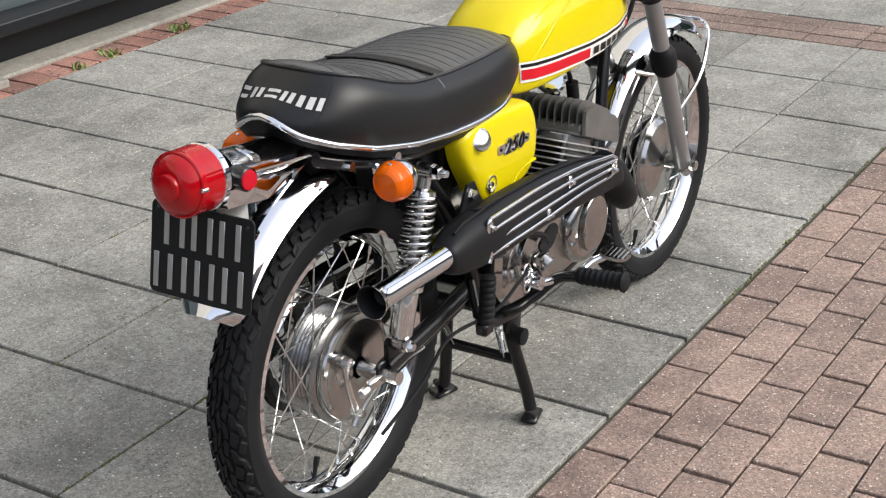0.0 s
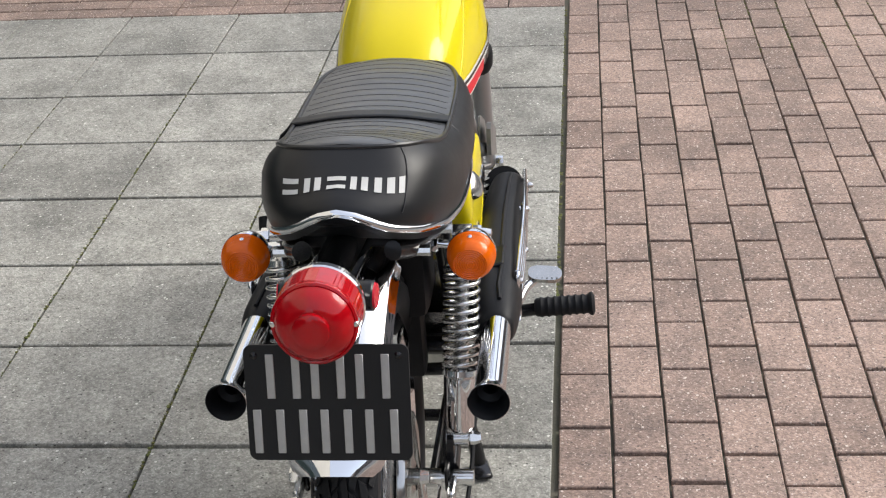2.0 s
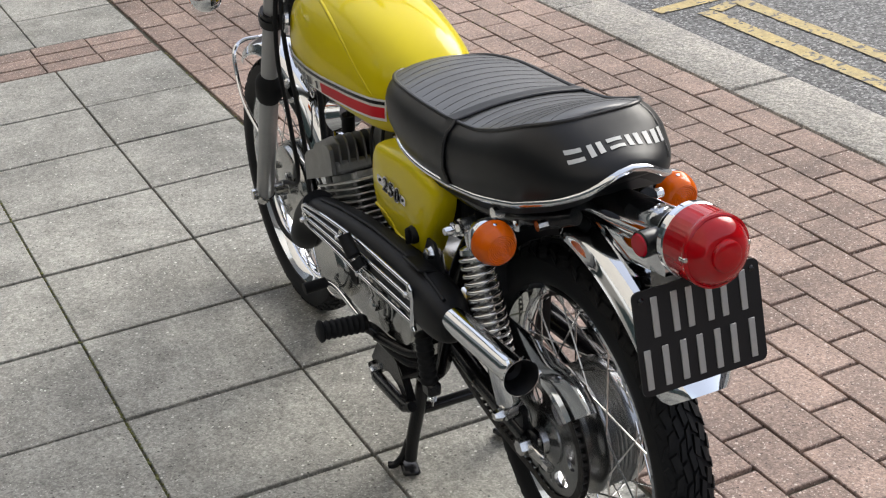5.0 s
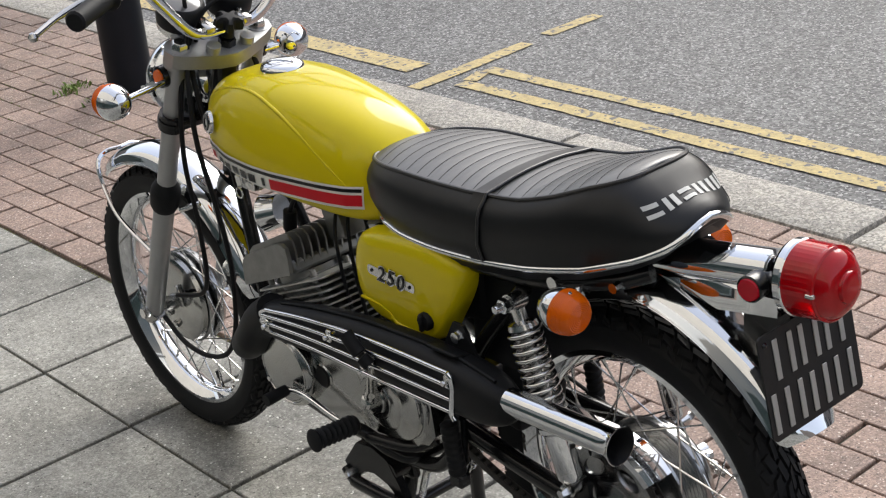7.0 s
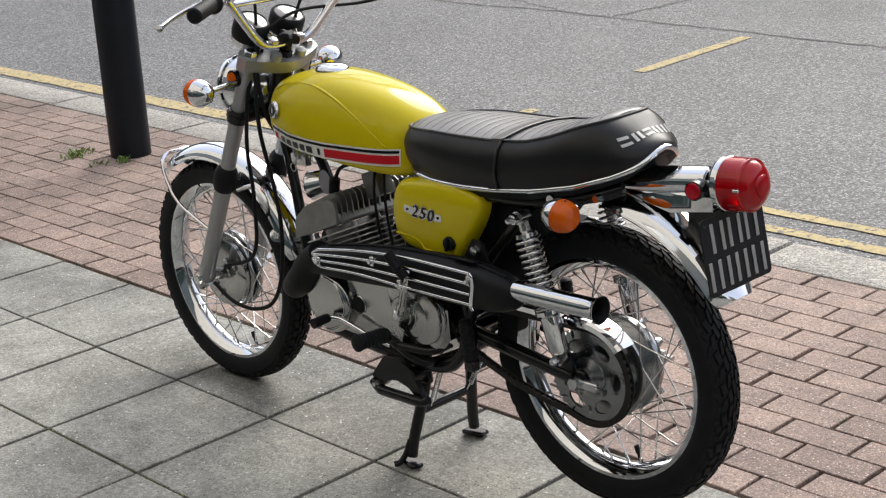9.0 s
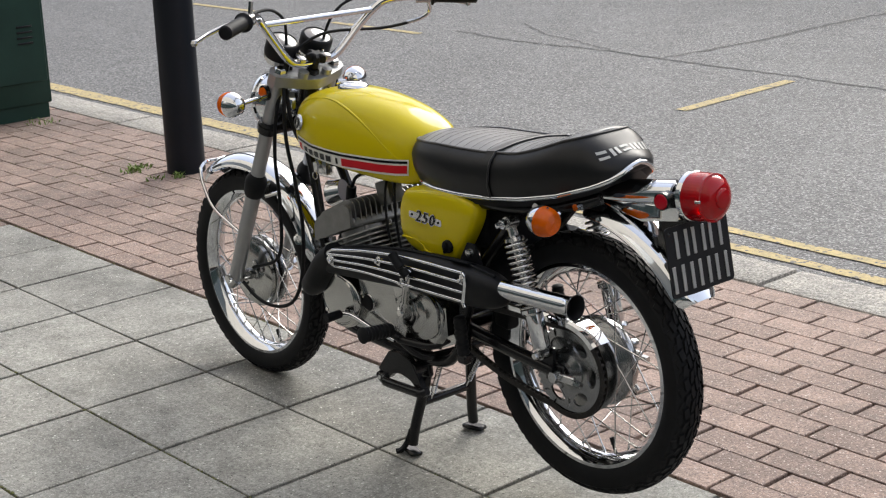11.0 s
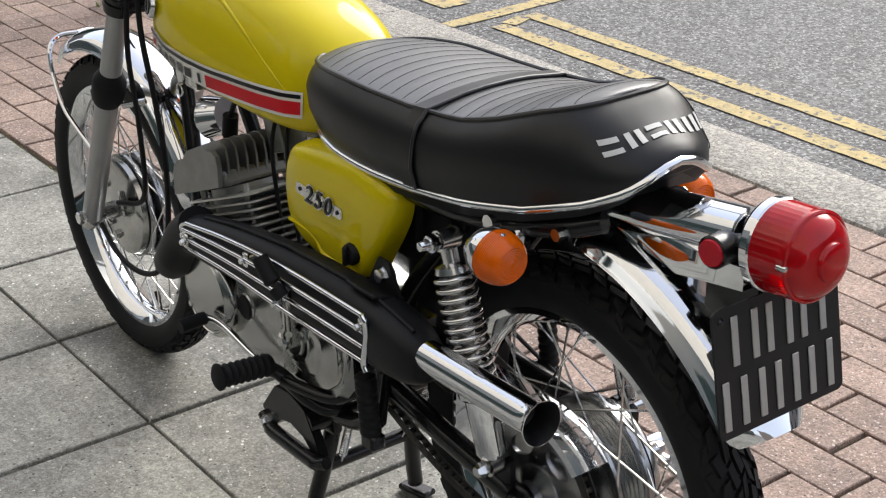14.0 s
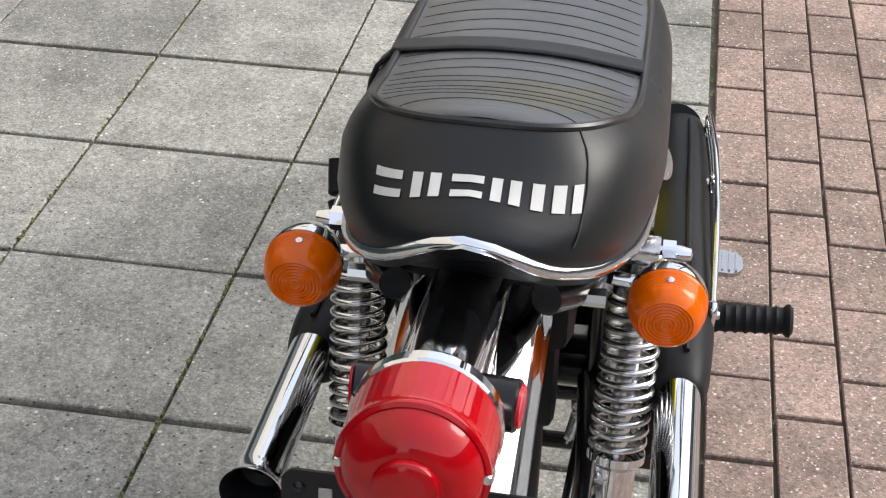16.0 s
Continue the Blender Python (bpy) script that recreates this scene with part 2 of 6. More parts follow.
def spline(pts, n=8):
    """A smooth line through the points."""
    p = [Vector(q) for q in pts]
    if len(p) < 3:
        return p
    p = [2 * p[0] - p[1]] + p + [2 * p[-1] - p[-2]]
    out = []
    for i in range(1, len(p) - 2):
        for k in range(n):
            t = k / n
            a, b, c, d = p[i - 1], p[i], p[i + 1], p[i + 2]
            out.append(0.5 * (2 * b + (c - a) * t + (2 * a - 5 * b + 4 * c - d) * t * t + (3 * b - a - 3 * c + d) * t ** 3))
    return out + [p[-2]]


def tube(bm, pts, r, seg=10, closed=False, caps=True):
    """A tube along points; r is a number or one radius a point."""
    pts = [Vector(q) for q in pts]
    n = len(pts)
    rs = r if isinstance(r, (list, tuple)) else [r] * n
    up, rings = None, []
    for i, p in enumerate(pts):
        if closed:
            d = pts[(i + 1) % n] - pts[i - 1]
        else:
            d = pts[min(i + 1, n - 1)] - pts[max(i - 1, 0)]
        d.normalize()
        if up is None:
            up = d.orthogonal().normalized()
        up = (up - d * up.dot(d)).normalized()
        side = d.cross(up)
        rings.append([bm.verts.new(p + rs[i] * (up * math.cos(a) + side * math.sin(a))) for a in (2 * math.pi * k / seg for k in range(seg))])
    for i in range(n if closed else n - 1):
        a, b = rings[i], rings[(i + 1) % n]
        off = 0
        if closed and i == n - 1:
            off = min(range(seg), key=lambda o: (a[0].co - b[o].co).length)
        for k in range(seg):
            bm.faces.new((a[k], a[(k + 1) % seg], b[(k + 1 + off) % seg], b[(k + off) % seg]))
    if caps and not closed:
        bm.faces.new(rings[0][::-1])
        bm.faces.new(rings[-1])
    return bm


def lathe(bm, profile, m=None, seg=32):
    """Turns (radius, height) round the z axis of the pose m."""
    m = m or Matrix()
    rings = []
    for r, h in profile:
        if r < 1e-6:
            rings.append([bm.verts.new(m @ V(0, 0, h))])
        else:
            rings.append([bm.verts.new(m @ V(r * math.cos(a), r * math.sin(a), h)) for a in (2 * math.pi * k / seg for k in range(seg))])
    for a, b in zip(rings, rings[1:]):
        for k in range(seg):
            q = [a[k % len(a)], a[(k + 1) % len(a)], b[(k + 1) % len(b)], b[k % len(b)]]
            q = list(dict.fromkeys(q))
            if len(q) > 2:
                bm.faces.new(q)
    return bm


def box(bm, size, m=None, bevel=0.0, seg=1):
    g = bmesh.ops.create_cube(bm, size=1.0, matrix=(m or Matrix()) @ Matrix.Diagonal((*size, 1)))
    if bevel:
        es = list({e for v in g["verts"] for e in v.link_edges})
        bmesh.ops.bevel(bm, geom=es, offset=bevel, segments=seg, affect="EDGES", profile=0.5)
    return bm


def along(a, b):
    """A pose at a whose z axis points to b."""
    a, b = Vector(a), Vector(b)
    return Matrix.Translation(a) @ (b - a).to_track_quat("Z", "Y").to_matrix().to_4x4()


def loft(bm, rings, cap=True):
    vs = [[bm.verts.new(p) for p in ring] for ring in rings]
    for a, b in zip(vs, vs[1:]):
        n = len(a)
        for k in range(n):
            bm.faces.new((a[k], a[(k + 1) % n], b[(k + 1) % n], b[k]))
    if cap:
        bm.faces.new(vs[0][::-1])
        bm.faces.new(vs[-1])
    return bm


def plate_shape(bm, outline, thick, m=None):
    """A flat plate: outline in the xy plane of m, thickness along its z."""
    m = m or Matrix()
    return loft(bm, [[m @ V(x, y, -thick / 2) for x, y in outline], [m @ V(x, y, thick / 2) for x, y in outline]])


def rounded(w, h, r, n=5, cx=0.0, cy=0.0):
    out = []
    for sx, sy, a0 in ((1, 1, 0), (-1, 1, 90), (-1, -1, 180), (1, -1, 270)):
        for k in range(n + 1):
            a = radians(a0 + 90 * k / n)
            out.append((cx + sx * (w / 2 - r) + r * math.cos(a), cy + sy * (h / 2 - r) + r * math.sin(a)))
    return out


def smooth_outline(ol, n=6):
    """A closed smooth outline through the points."""
    m = len(ol)
    out = []
    for i in range(m):
        a, b, c, d = (Vector(ol[(i + j) % m]) for j in (-1, 0, 1, 2))
        for k in range(n):
            t = k / n
            q = 0.5 * (2 * b + (c - a) * t + (2 * a - 5 * b + 4 * c - d) * t * t + (3 * b - a - 3 * c + d) * t ** 3)
            out.append((q.x, q.y))
    return out


def circle(r, n=24, cx=0.0, cy=0.0):
    return [(cx + r * math.cos(2 * math.pi * k / n), cy + r * math.sin(2 * math.pi * k / n)) for k in range(n)]


def B():
    return bmesh.new()


def curve(xs, ys):
    """A smooth function through given pairs, by x rising."""
    def f(x):
        return float(np.interp(x, xs, ys))
    return f


def thing(name, loc, label, category, group="", kind=""):
    e = new(name)
    e.empty_display_size = 0.05
    e.location = loc
    return tagged(e, label, category, group, kind)


def subsurf(ob, levels=2):
    md = ob.modifiers.new("smooth", "SUBSURF")
    md.levels = md.render_levels = levels
    return ob

# ---- ground, road, kerb, shopfront ----
S = 0.4
SLAB_EDGE, KERB_IN, KERB_OUT, ROAD_Z = -0.387, -1.745, -1.985, -0.11
BAND_X0, BAND_X1 = 2.84, 3.16
SHOP_Y = 2.395


def sheet(name, x0, x1, y0, y1, z, material, label, category="ground"):
    bm = B()
    vs = [bm.verts.new(p) for p in ((x0, y0, z), (x1, y0, z), (x1, y1, z), (x0, y1, z))]
    bm.faces.new(vs)
    return tagged(part(name, bm, material, smooth=False), label, category, kind="structure")


ground = sheet("ground", -400, 400, -400, 400, -0.135, ASPHALT, "grey asphalt ground reaching the horizon")
road = sheet("road", -40, 40, -24, KERB_OUT, ROAD_Z, ASPHALT, "worn grey asphalt road with pale aggregate", "road")
bm = B()
box(bm, (44, 2.8 - KERB_IN, 0.12), pose(2, (2.8 + KERB_IN) / 2, -0.072))
pavement = tagged(part("pavement", bm, JOINT, smooth=False), "footway of grey concrete slabs and red clay pavers with dirty joints", "pavement", kind="structure")


def make_yellow(name, x0, y0, x1, y1, width, label):
    d = V(x1 - x0, y1 - y0, 0)
    n = V(-d.y, d.x, 0).normalized() * width / 2
    bm = B()
    steps = max(2, int(d.length / 0.08))
    lo, hi = [], []
    for k in range(steps + 1):
        p = V(x0, y0, ROAD_Z + 0.004) + d * k / steps
        lo.append(bm.verts.new(p - n * random.uniform(0.86, 1.06)))
        hi.append(bm.verts.new(p + n * random.uniform(0.86, 1.06)))
    for k in range(steps):
        bm.faces.new((lo[k], lo[k + 1], hi[k + 1], hi[k]))
    return tagged(part(name, bm, YELLOW_LINE, smooth=False), label, "road marking", kind="structure")


make_yellow("road_marking", -12, -2.335, 2.27, -2.345, 0.07, "worn yellow line along the kerb")
make_yellow("road_marking", -12, -2.53, 2.31, -2.525, 0.065, "worn yellow line of a double pair")
make_yellow("road_marking", 2.262, -2.385, 2.30, -2.49, 0.065, "worn yellow end of a double line")
make_yellow("road_marking", 2.385, -2.20, 2.425, -2.86, 0.075, "worn yellow line across the bay end")
make_yellow("road_marking", 2.445, -2.99, 2.46, -3.32, 0.075, "worn yellow dash of a bay end")
make_yellow("road_marking", 2.575, -4.29, 2.645, -5.40, 0.085, "worn yellow dash on the road")
make_yellow("road_marking", 2.57, -2.385, 20, -2.34, 0.13, "faded yellow line along the kerb")
make_yellow("road_marking", 6.04, -5.36, 7.12, -5.35, 0.075, "worn yellow dash on the road")
make_yellow("road_marking", 8.28, -5.37, 9.24, -5.36, 0.075, "worn yellow dash on the road")


def tar_joint(pts, width):
    bm = B()
    line = spline([(x, y - 0.12, ROAD_Z + 0.003) for x, y in pts], 14)
    lo, hi = [], []
    for a, b in zip(line, line[1:] + [line[-1] * 2 - line[-2]]):
        n = V(-(b - a).y, (b - a).x, 0).normalized()
        j = V(random.uniform(-0.02, 0.02), random.uniform(-0.02, 0.02), 0)
        w = width * random.uniform(0.25, 0.8)
        lo.append(bm.verts.new(a + j - n * w))
        hi.append(bm.verts.new(a + j + n * w))
    for k in range(len(lo) - 1):
        bm.faces.new((lo[k], lo[k + 1], hi[k + 1], hi[k]))
    tagged(part("road_joint", bm, TAR, smooth=False), "dark tarred joint across the asphalt", "road joint", kind="structure")


tar_joint([(1.0, -5.40), (2.2, -5.39), (3.0, -5.43), (3.8, -5.45), (4.4, -5.47), (5.1, -5.42), (5.9, -5.5)], 0.022)
tar_joint([(3.82, -5.47), (3.78, -6.0), (3.77, -6.6), (3.80, -7.2), (3.81, -7.9), (3.8, -8.6)], 0.028)
tar_joint([(4.25, -5.47), (4.6, -5.62), (5.2, -5.78), (5.8, -6.1)], 0.014)

# kerb: granite stones end to end
kerb = thing("kerb", (0, 0, 0), "row of rough granite kerb stones beside the road", "kerb", kind="structure")
stone_meshes = {}
joints = [-5.3, -4.2, -3.1, -2.0, -0.95, 0.12, 1.27, 2.35, 3.3, 4.35, 5.4, 6.5, 7.6, 8.7, 9.8]
for x0, x1 in zip(joints, joints[1:]):
    ln = x1 - x0 - 0.012
    if round(ln, 3) not in stone_meshes:
        bm = B()
        box(bm, (ln, KERB_IN - KERB_OUT - 0.008, 0.26), None, 0.014, 2)
        ob = part("kerb_stone", bm, GRANITE, kerb)
        stone_meshes[round(ln, 3)] = ob.data
    else:
        ob = new("kerb_stone", stone_meshes[round(ln, 3)])
        ob.parent = kerb
    ob.location = ((x0 + x1) / 2, (KERB_IN + KERB_OUT) / 2, -0.127 + random.uniform(-0.003, 0.003))
bm = B()
for x0, x1 in ((-25, -5.3), (9.8, 25)):
    box(bm, (x1 - x0, KERB_IN - KERB_OUT, 0.26), pose((x0 + x1) / 2, (KERB_IN + KERB_OUT) / 2, -0.127), 0.012)
part("far_kerb", bm, GRANITE, kerb, kind="stuff")

# shopfront behind the pavement
shop = thing("shopfront", (0, 2.70, 0), "dark shopfront with a large window over a low riser", "shopfront", kind="structure")
bm = B()
box(bm, (30, 0.2, 0.16), pose(4, 0.10, 0.08), 0.004)
part("stall_riser", bm, SHOP_DARK, shop)
bm = B()
box(bm, (30, 0.26, 0.05), pose(4, -0.01, 0.172), 0.006)
part("window_sill", bm, SHOP_DARK, shop)
bm = B()
box(bm, (30, 0.012, 2.4), pose(4, 0.06, 1.42))
part("shop_pane", bm, GLASS, shop)
bm = B()
box(bm, (30, 0.06, 0.055), pose(4, 0.02, 0.222), 0.006, 2)
part("window_frame", bm, FRAME_GREY, shop, "grey-green painted window frame")
bm = B()
box(bm, (30, 0.12, 2.6), pose(4, 0.3, 1.5))
part("shop_interior", bm, SHOP_DARK, shop)
# fascia and upper wall are unseen, added pale to bounce light on the pavement
bm = B()
box(bm, (30, 0.3, 0.9), pose(4, 0.18, 3.05), 0.01)
part("fascia", bm, WALL_PALE, shop)
bm = B()
box(bm, (30, 0.3, 5.5), pose(4, 0.22, 6.25))
part("upper_wall", bm, WALL_PALE, shop, "unseen pale upper wall added to bounce light onto the pavement side")
post = thing("shopfront_post", (1.042, 2.552, 0), "black painted shopfront post on a pale step", "post")
bm = B()
box(bm, (0.12, 0.10, 2.6), pose(-0.085, 0.0, 1.3), 0.004)
part("post_shaft", bm, SHOP_DARK, post)
bm = B()
box(bm, (0.18, 0.16, 0.03), pose(-0.085, 0, 0.012), 0.004)
part("post_base", bm, CONCRETE, post)
bm = B()
box(bm, (32, 0.15, 0.10), pose(4, 2.626, -0.038), 0.006)
tagged(part("trim", bm, CONCRETE), "pale concrete strip at the foot of the shopfront", "trim", kind="structure")

# houses over the road, mirrored in the chrome
houses = thing("terrace", (0, -18.5, 0), "brick terrace across the road", "building", kind="structure")
bm = B()
box(bm, (90, 0.4, 6.2), pose(0, 0, 3.1))
part("wall", bm, WALL, houses)
me = None
for k in range(-8, 9):
    for z in (1.4, 4.6):
        if me is None:
            bm = B()
            box(bm, (1.1, 0.08, 1.7), None, 0.01)
            pane = part("window_pane", bm, GLASS, houses)
            me = pane.data
        else:
            pane = new("window_pane", me)
            pane.parent = houses
        pane.location = (k * 3.1, 0.2, z)
bm = B()
box(bm, (90, 5.0, 0.12), pose(0, 0, 0.0))
path_over = tagged(part("pavement_over", bm, SLAB), "grey footway across the road", "pavement", kind="structure")
path_over.location = (0, -15.9, -0.08)

# unseen plain walls added at both street ends to darken the chrome's reflections
for x in (-26, 34):
    bm = B()
    box(bm, (0.4, 21.5, 7.0), pose(x, -7.8, 3.4))
    tagged(part("wall_west" if x < 0 else "wall_east", bm, WALL, smooth=False), "unseen plain brick wall added to darken chrome reflections", "wall", kind="structure")

# lamp post and cabinet
bm = B()
lathe(bm, [(0.0, 0), (0.088, 0), (0.088, 1.5), (0.086, 3.4), (0.07, 3.45), (0, 3.45)], None, 40)
tagged(part("lamp_post", bm, POST), "dark painted round steel lamp post on the pavement", "lamp post").location = (3.09, -1.392, -0.004)

cab = thing("street_cabinet", (5.03, -1.297, 0), "dark green steel telecom cabinet on the pavement", "cabinet")
bm = B()
box(bm, (0.46, 0.66, 1.25), pose(0, 0, 0.705), 0.012, 2)
part("body", bm, GREEN, cab)
bm = B()
box(bm, (0.43, 0.63, 0.10), pose(0, 0, 0.04), 0.004)
part("plinth", bm, GREEN, cab)
bm = B()
box(bm, (0.012, 0.30, 1.05), pose(-0.236, -0.16, 0.73), 0.004)
door = part("door", bm, GREEN, cab)
# slots are not cut; near-black bars paint their inner shade on the door
for k in range(4):
    bm = B()
    box(bm, (0.006, 0.09, 0.010), pose(-0.245, -0.20, 0.42 + 0.03 * k), 0.002)
    part("vent_slot", bm, SHOP_DARK, door)

# ---- motorcycle ----
bike = thing("motorcycle", (-0.624, -0.147, 0), "yellow and black 1970s two-stroke motorcycle on its centre stand", "motorcycle")
RW, FW = V(0.008, 0, 0.352), V(1.315, 0, 0.303)
YAXIS = Euler((radians(-90), 0, 0)).to_matrix().to_4x4()  # local z to +y


def wheel(name, c, R, rim_r, tyre_w, tread, hub_r, hub_w):
    w = new(name)
    w.empty_display_size = 0.05
    w.parent = bike
    w.location = c
    # tyre carcass
    n = 14
    prof = []
    rb = rim_r - 0.006
    hw = tyre_w / 2
    mid = (R + rb) / 2
    hgt = (R - rb) / 2
    outer = []
    for k in range(n + 1):
        a = radians(-128 + 256 * k / n)
        yy = hw * math.sin(a) * (1.0 if abs(math.sin(a)) < 2 else 1)
        rr = mid + hgt * (math.copysign(abs(math.cos(a)) ** 0.75, math.cos(a)))
        outer.append((rr - (0.004 if abs(a) < 1.1 else 0), yy))
    bm = B()
    prof = outer + [(rb - 0.004, hw * 0.55), (rb - 0.004, -hw * 0.55), outer[0]]
    lathe(bm, prof, YAXIS, 96)
    tyre = part("tyre", bm, RUBBER, w, "black rubber tyre with blocky tread")
    # tread blocks, joined
    bm = B()
    steps = tread
    for k in range(steps):
        for lane, (ya, span, wid) in enumerate(((0.0, 0.9, 0.20), (0.27, 0.86, 0.22), (-0.27, 0.86, 0.22), (0.56, 0.74, 0.25), (-0.56, 0.74, 0.25), (0.80, 0.62, 0.14), (-0.80, 0.62, 0.14))):
            th = 2 * math.pi * (k + (0.5 if lane in (1, 2, 5, 6) else 0.0)) / steps
            dth = 2 * math.pi / steps * span / 2
            zig = 0.045 * (1 if k % 2 else -1)
            vs = []
            for top in (0, 1):
                for sa, sy in ((-1, -1), (1, -1), (1, 1), (-1, 1)):
                    s = max(-0.995, min(0.995, ya + sy * wid / 2 * (0.86 if top else 1) + zig * sa))
                    a = math.asin(s)
                    rr = mid + hgt * math.cos(a) ** 0.75 + (0.0014 if top else -0.008)
                    t2 = th + sa * dth * (0.92 if top else 1) + 0.25 * dth * sy * (1 if ya >= 0 else -1)
                    y2 = hw * s * (1.03 if top and abs(ya) > 0.5 else 1)
                    vs.append(bm.verts.new((rr * math.cos(t2), y2, rr * math.sin(t2))))
            for q in ((4, 5, 6, 7), (0, 1, 5, 4), (1, 2, 6, 5), (2, 3, 7, 6), (3, 0, 4, 7)):
                bm.faces.new([vs[i] for i in q])
    part("tread", bm, RUBBER, tyre, smooth=False, kind="stuff")
    # rim
    bm = B()
    rw = hw * 0.74
    lathe(bm, [(rim_r + 0.006, rw), (rim_r + 0.008, rw - 0.004), (rim_r - 0.004, rw - 0.006), (rim_r - 0.016, rw * 0.5), (rim_r - 0.021, 0), (rim_r - 0.016, -rw * 0.5), (rim_r - 0.004, -rw + 0.006),
               (rim_r + 0.008, -rw + 0.004), (rim_r + 0.006, -rw), (rim_r - 0.006, -rw - 0.001), (rim_r - 0.018, -rw * 0.62), (rim_r - 0.025, -rw * 0.25), (rim_r - 0.025, rw * 0.25), (rim_r - 0.018, rw * 0.62), (rim_r - 0.006, rw + 0.001), (rim_r + 0.006, rw)], YAXIS, 96)
    part("rim", bm, CHROME, w, "chromed steel rim")
    # hub
    bm = B()
    h = hub_w / 2
    lathe(bm, [(0.02, h), (hub_r * 0.55, h), (hub_r * 0.6, h - 0.006), (hub_r * 0.93, h - 0.008), (hub_r, h - 0.012), (hub_r, h - 0.018), (hub_r * 0.94, h - 0.02), *[(hub_r * (0.965 if k % 2 else 0.925), (h - 0.022) * (1 - k / 5)) for k in range(11)], (hub_r * 0.94, -h + 0.02), (hub_r, -h + 0.018), (hub_r, -h + 0.008), (hub_r * 0.9, -h), (hub_r * 0.6, -h - 0.004), (0.02, -h - 0.004)], YAXIS, 64)
    part("hub", bm, HUB, w, "polished alloy drum hub")
    # spokes
    me = None
    for k in range(36):
        side = 1 if k % 2 else -1
        fwd = 1 if (k // 2) % 2 else -1
        a = 2 * math.pi * k / 36
        p1 = V((rim_r - 0.022) * math.cos(a), side * 0.004, (rim_r - 0.022) * math.sin(a))
        a2 = a + fwd * radians(52)
        p0 = V(hub_r * 0.965 * math.cos(a2), side * (h - 0.012), hub_r * 0.965 * math.sin(a2))
        if me is None:
            bm = B()
            ln = (p1 - p0).length
            tube(bm, [(0, 0, 0), (0, 0, ln)], 0.0016, 6)
            tube(bm, [(0, 0, ln - 0.016), (0, 0, ln)], 0.003, 6)
            sp = part("spoke", bm, CHROME_SOFT, w)
            me = sp.data
        else:
            sp = new("spoke", me)
            sp.parent = w
        sp.matrix_basis = along(p0, p1)
    # valve
    bm = B()
    a = radians(250)
    d = V(math.cos(a), 0, math.sin(a))
    tube(bm, [d * (rim_r - 0.02), d * (rim_r - 0.055)], 0.004, 8)
    tube(bm, [d * (rim_r - 0.045), d * (rim_r - 0.062)], 0.0055, 8)
    part("valve", bm, RUBBER, w)
    return w


rear_wheel = wheel("rear_wheel", RW, 0.3065, 0.238, 0.084, 58, 0.106, 0.080)
front_wheel = wheel("front_wheel", FW, 0.302, 0.240, 0.078, 62, 0.103, 0.052)


# tank
tank = new("fuel_tank")
tank.empty_display_size = 0.05
tank.parent = bike
tank_x = [0.475, 0.50, 0.55, 0.63, 0.71, 0.79, 0.86, 0.925, 0.975, 1.005, 1.021]
tank_w = [0.060, 0.082, 0.105, 0.117, 0.126, 0.134, 0.132, 0.118, 0.093, 0.062, 0.030]
tank_t = [0.788, 0.820, 0.854, 0.878, 0.891, 0.898, 0.898, 0.887, 0.868, 0.848, 0.828]
tank_b = [0.714, 0.704, 0.700, 0.704, 0.710, 0.718, 0.730, 0.739, 0.750, 0.765, 0.785]
SEC = [(0, 1), (0.30, 0.992), (0.55, 0.945), (0.76, 0.84), (0.905, 0.66), (0.97, 0.47), (0.995, 0.30), (1.0, 0.17), (0.985, 0.06), (0.93, 0.0), (0.7, -0.02), (0.35, 0.02), (0, 0.06)]
TW, TT, TB = curve(tank_x, tank_w), curve(tank_x, tank_t), curve(tank_x, tank_b)


def tank_ring(x, grow=0.0):
    w, t, b = TW(x) + grow, TT(x) + grow, TB(x)
    half = [(u * w, b + v * (t - b)) for u, v in SEC]
    return [V(x, y, z) for y, z in half] + [V(x, -y, z) for y, z in half[-2:0:-1]]


bm = B()
loft(bm, [tank_ring(x) for x in tank_x])
subsurf(part("tank_shell", bm, PAINT, tank, "glossy yellow painted steel tank"), 2)


def tank_side(x, v):
    """A point of the tank's left side at the height share v."""
    w, t, b = TW(x), TT(x), TB(x)
    us = [p[0] for p in SEC[9::-1]]
    vs = [p[1] for p in SEC[9::-1]]
    return V(x, w * float(np.interp(v, vs, us)), b + v * (t - b))


stripe_z = curve([0.51, 0.60, 0.735, 0.85, 0.94], [0.7325, 0.7275, 0.7255, 0.732, 0.7445])


def tank_stripe(s, name, z0, z1, x0, x1, off, material, label):
    """A band on the tank's side, z0 to z1 above the stripe's foot."""
    bm = B()
    n = 24
    rows = []
    for k in range(n + 1):
        x = x0 + (x1 - x0) * k / n
        row = []
        for dz in np.linspace(z0, z1, 4):
            p = tank_side(x, (stripe_z(x) + dz - TB(x)) / (TT(x) - TB(x)))
            row.append(bm.verts.new((p.x, s * (p.y + off), p.z)))
        rows.append(row)
    for a, b in zip(rows, rows[1:]):
        for i in range(3):
            bm.faces.new((a[i], a[i + 1], b[i + 1], b[i]))
    part(name, bm, material, tank, label)


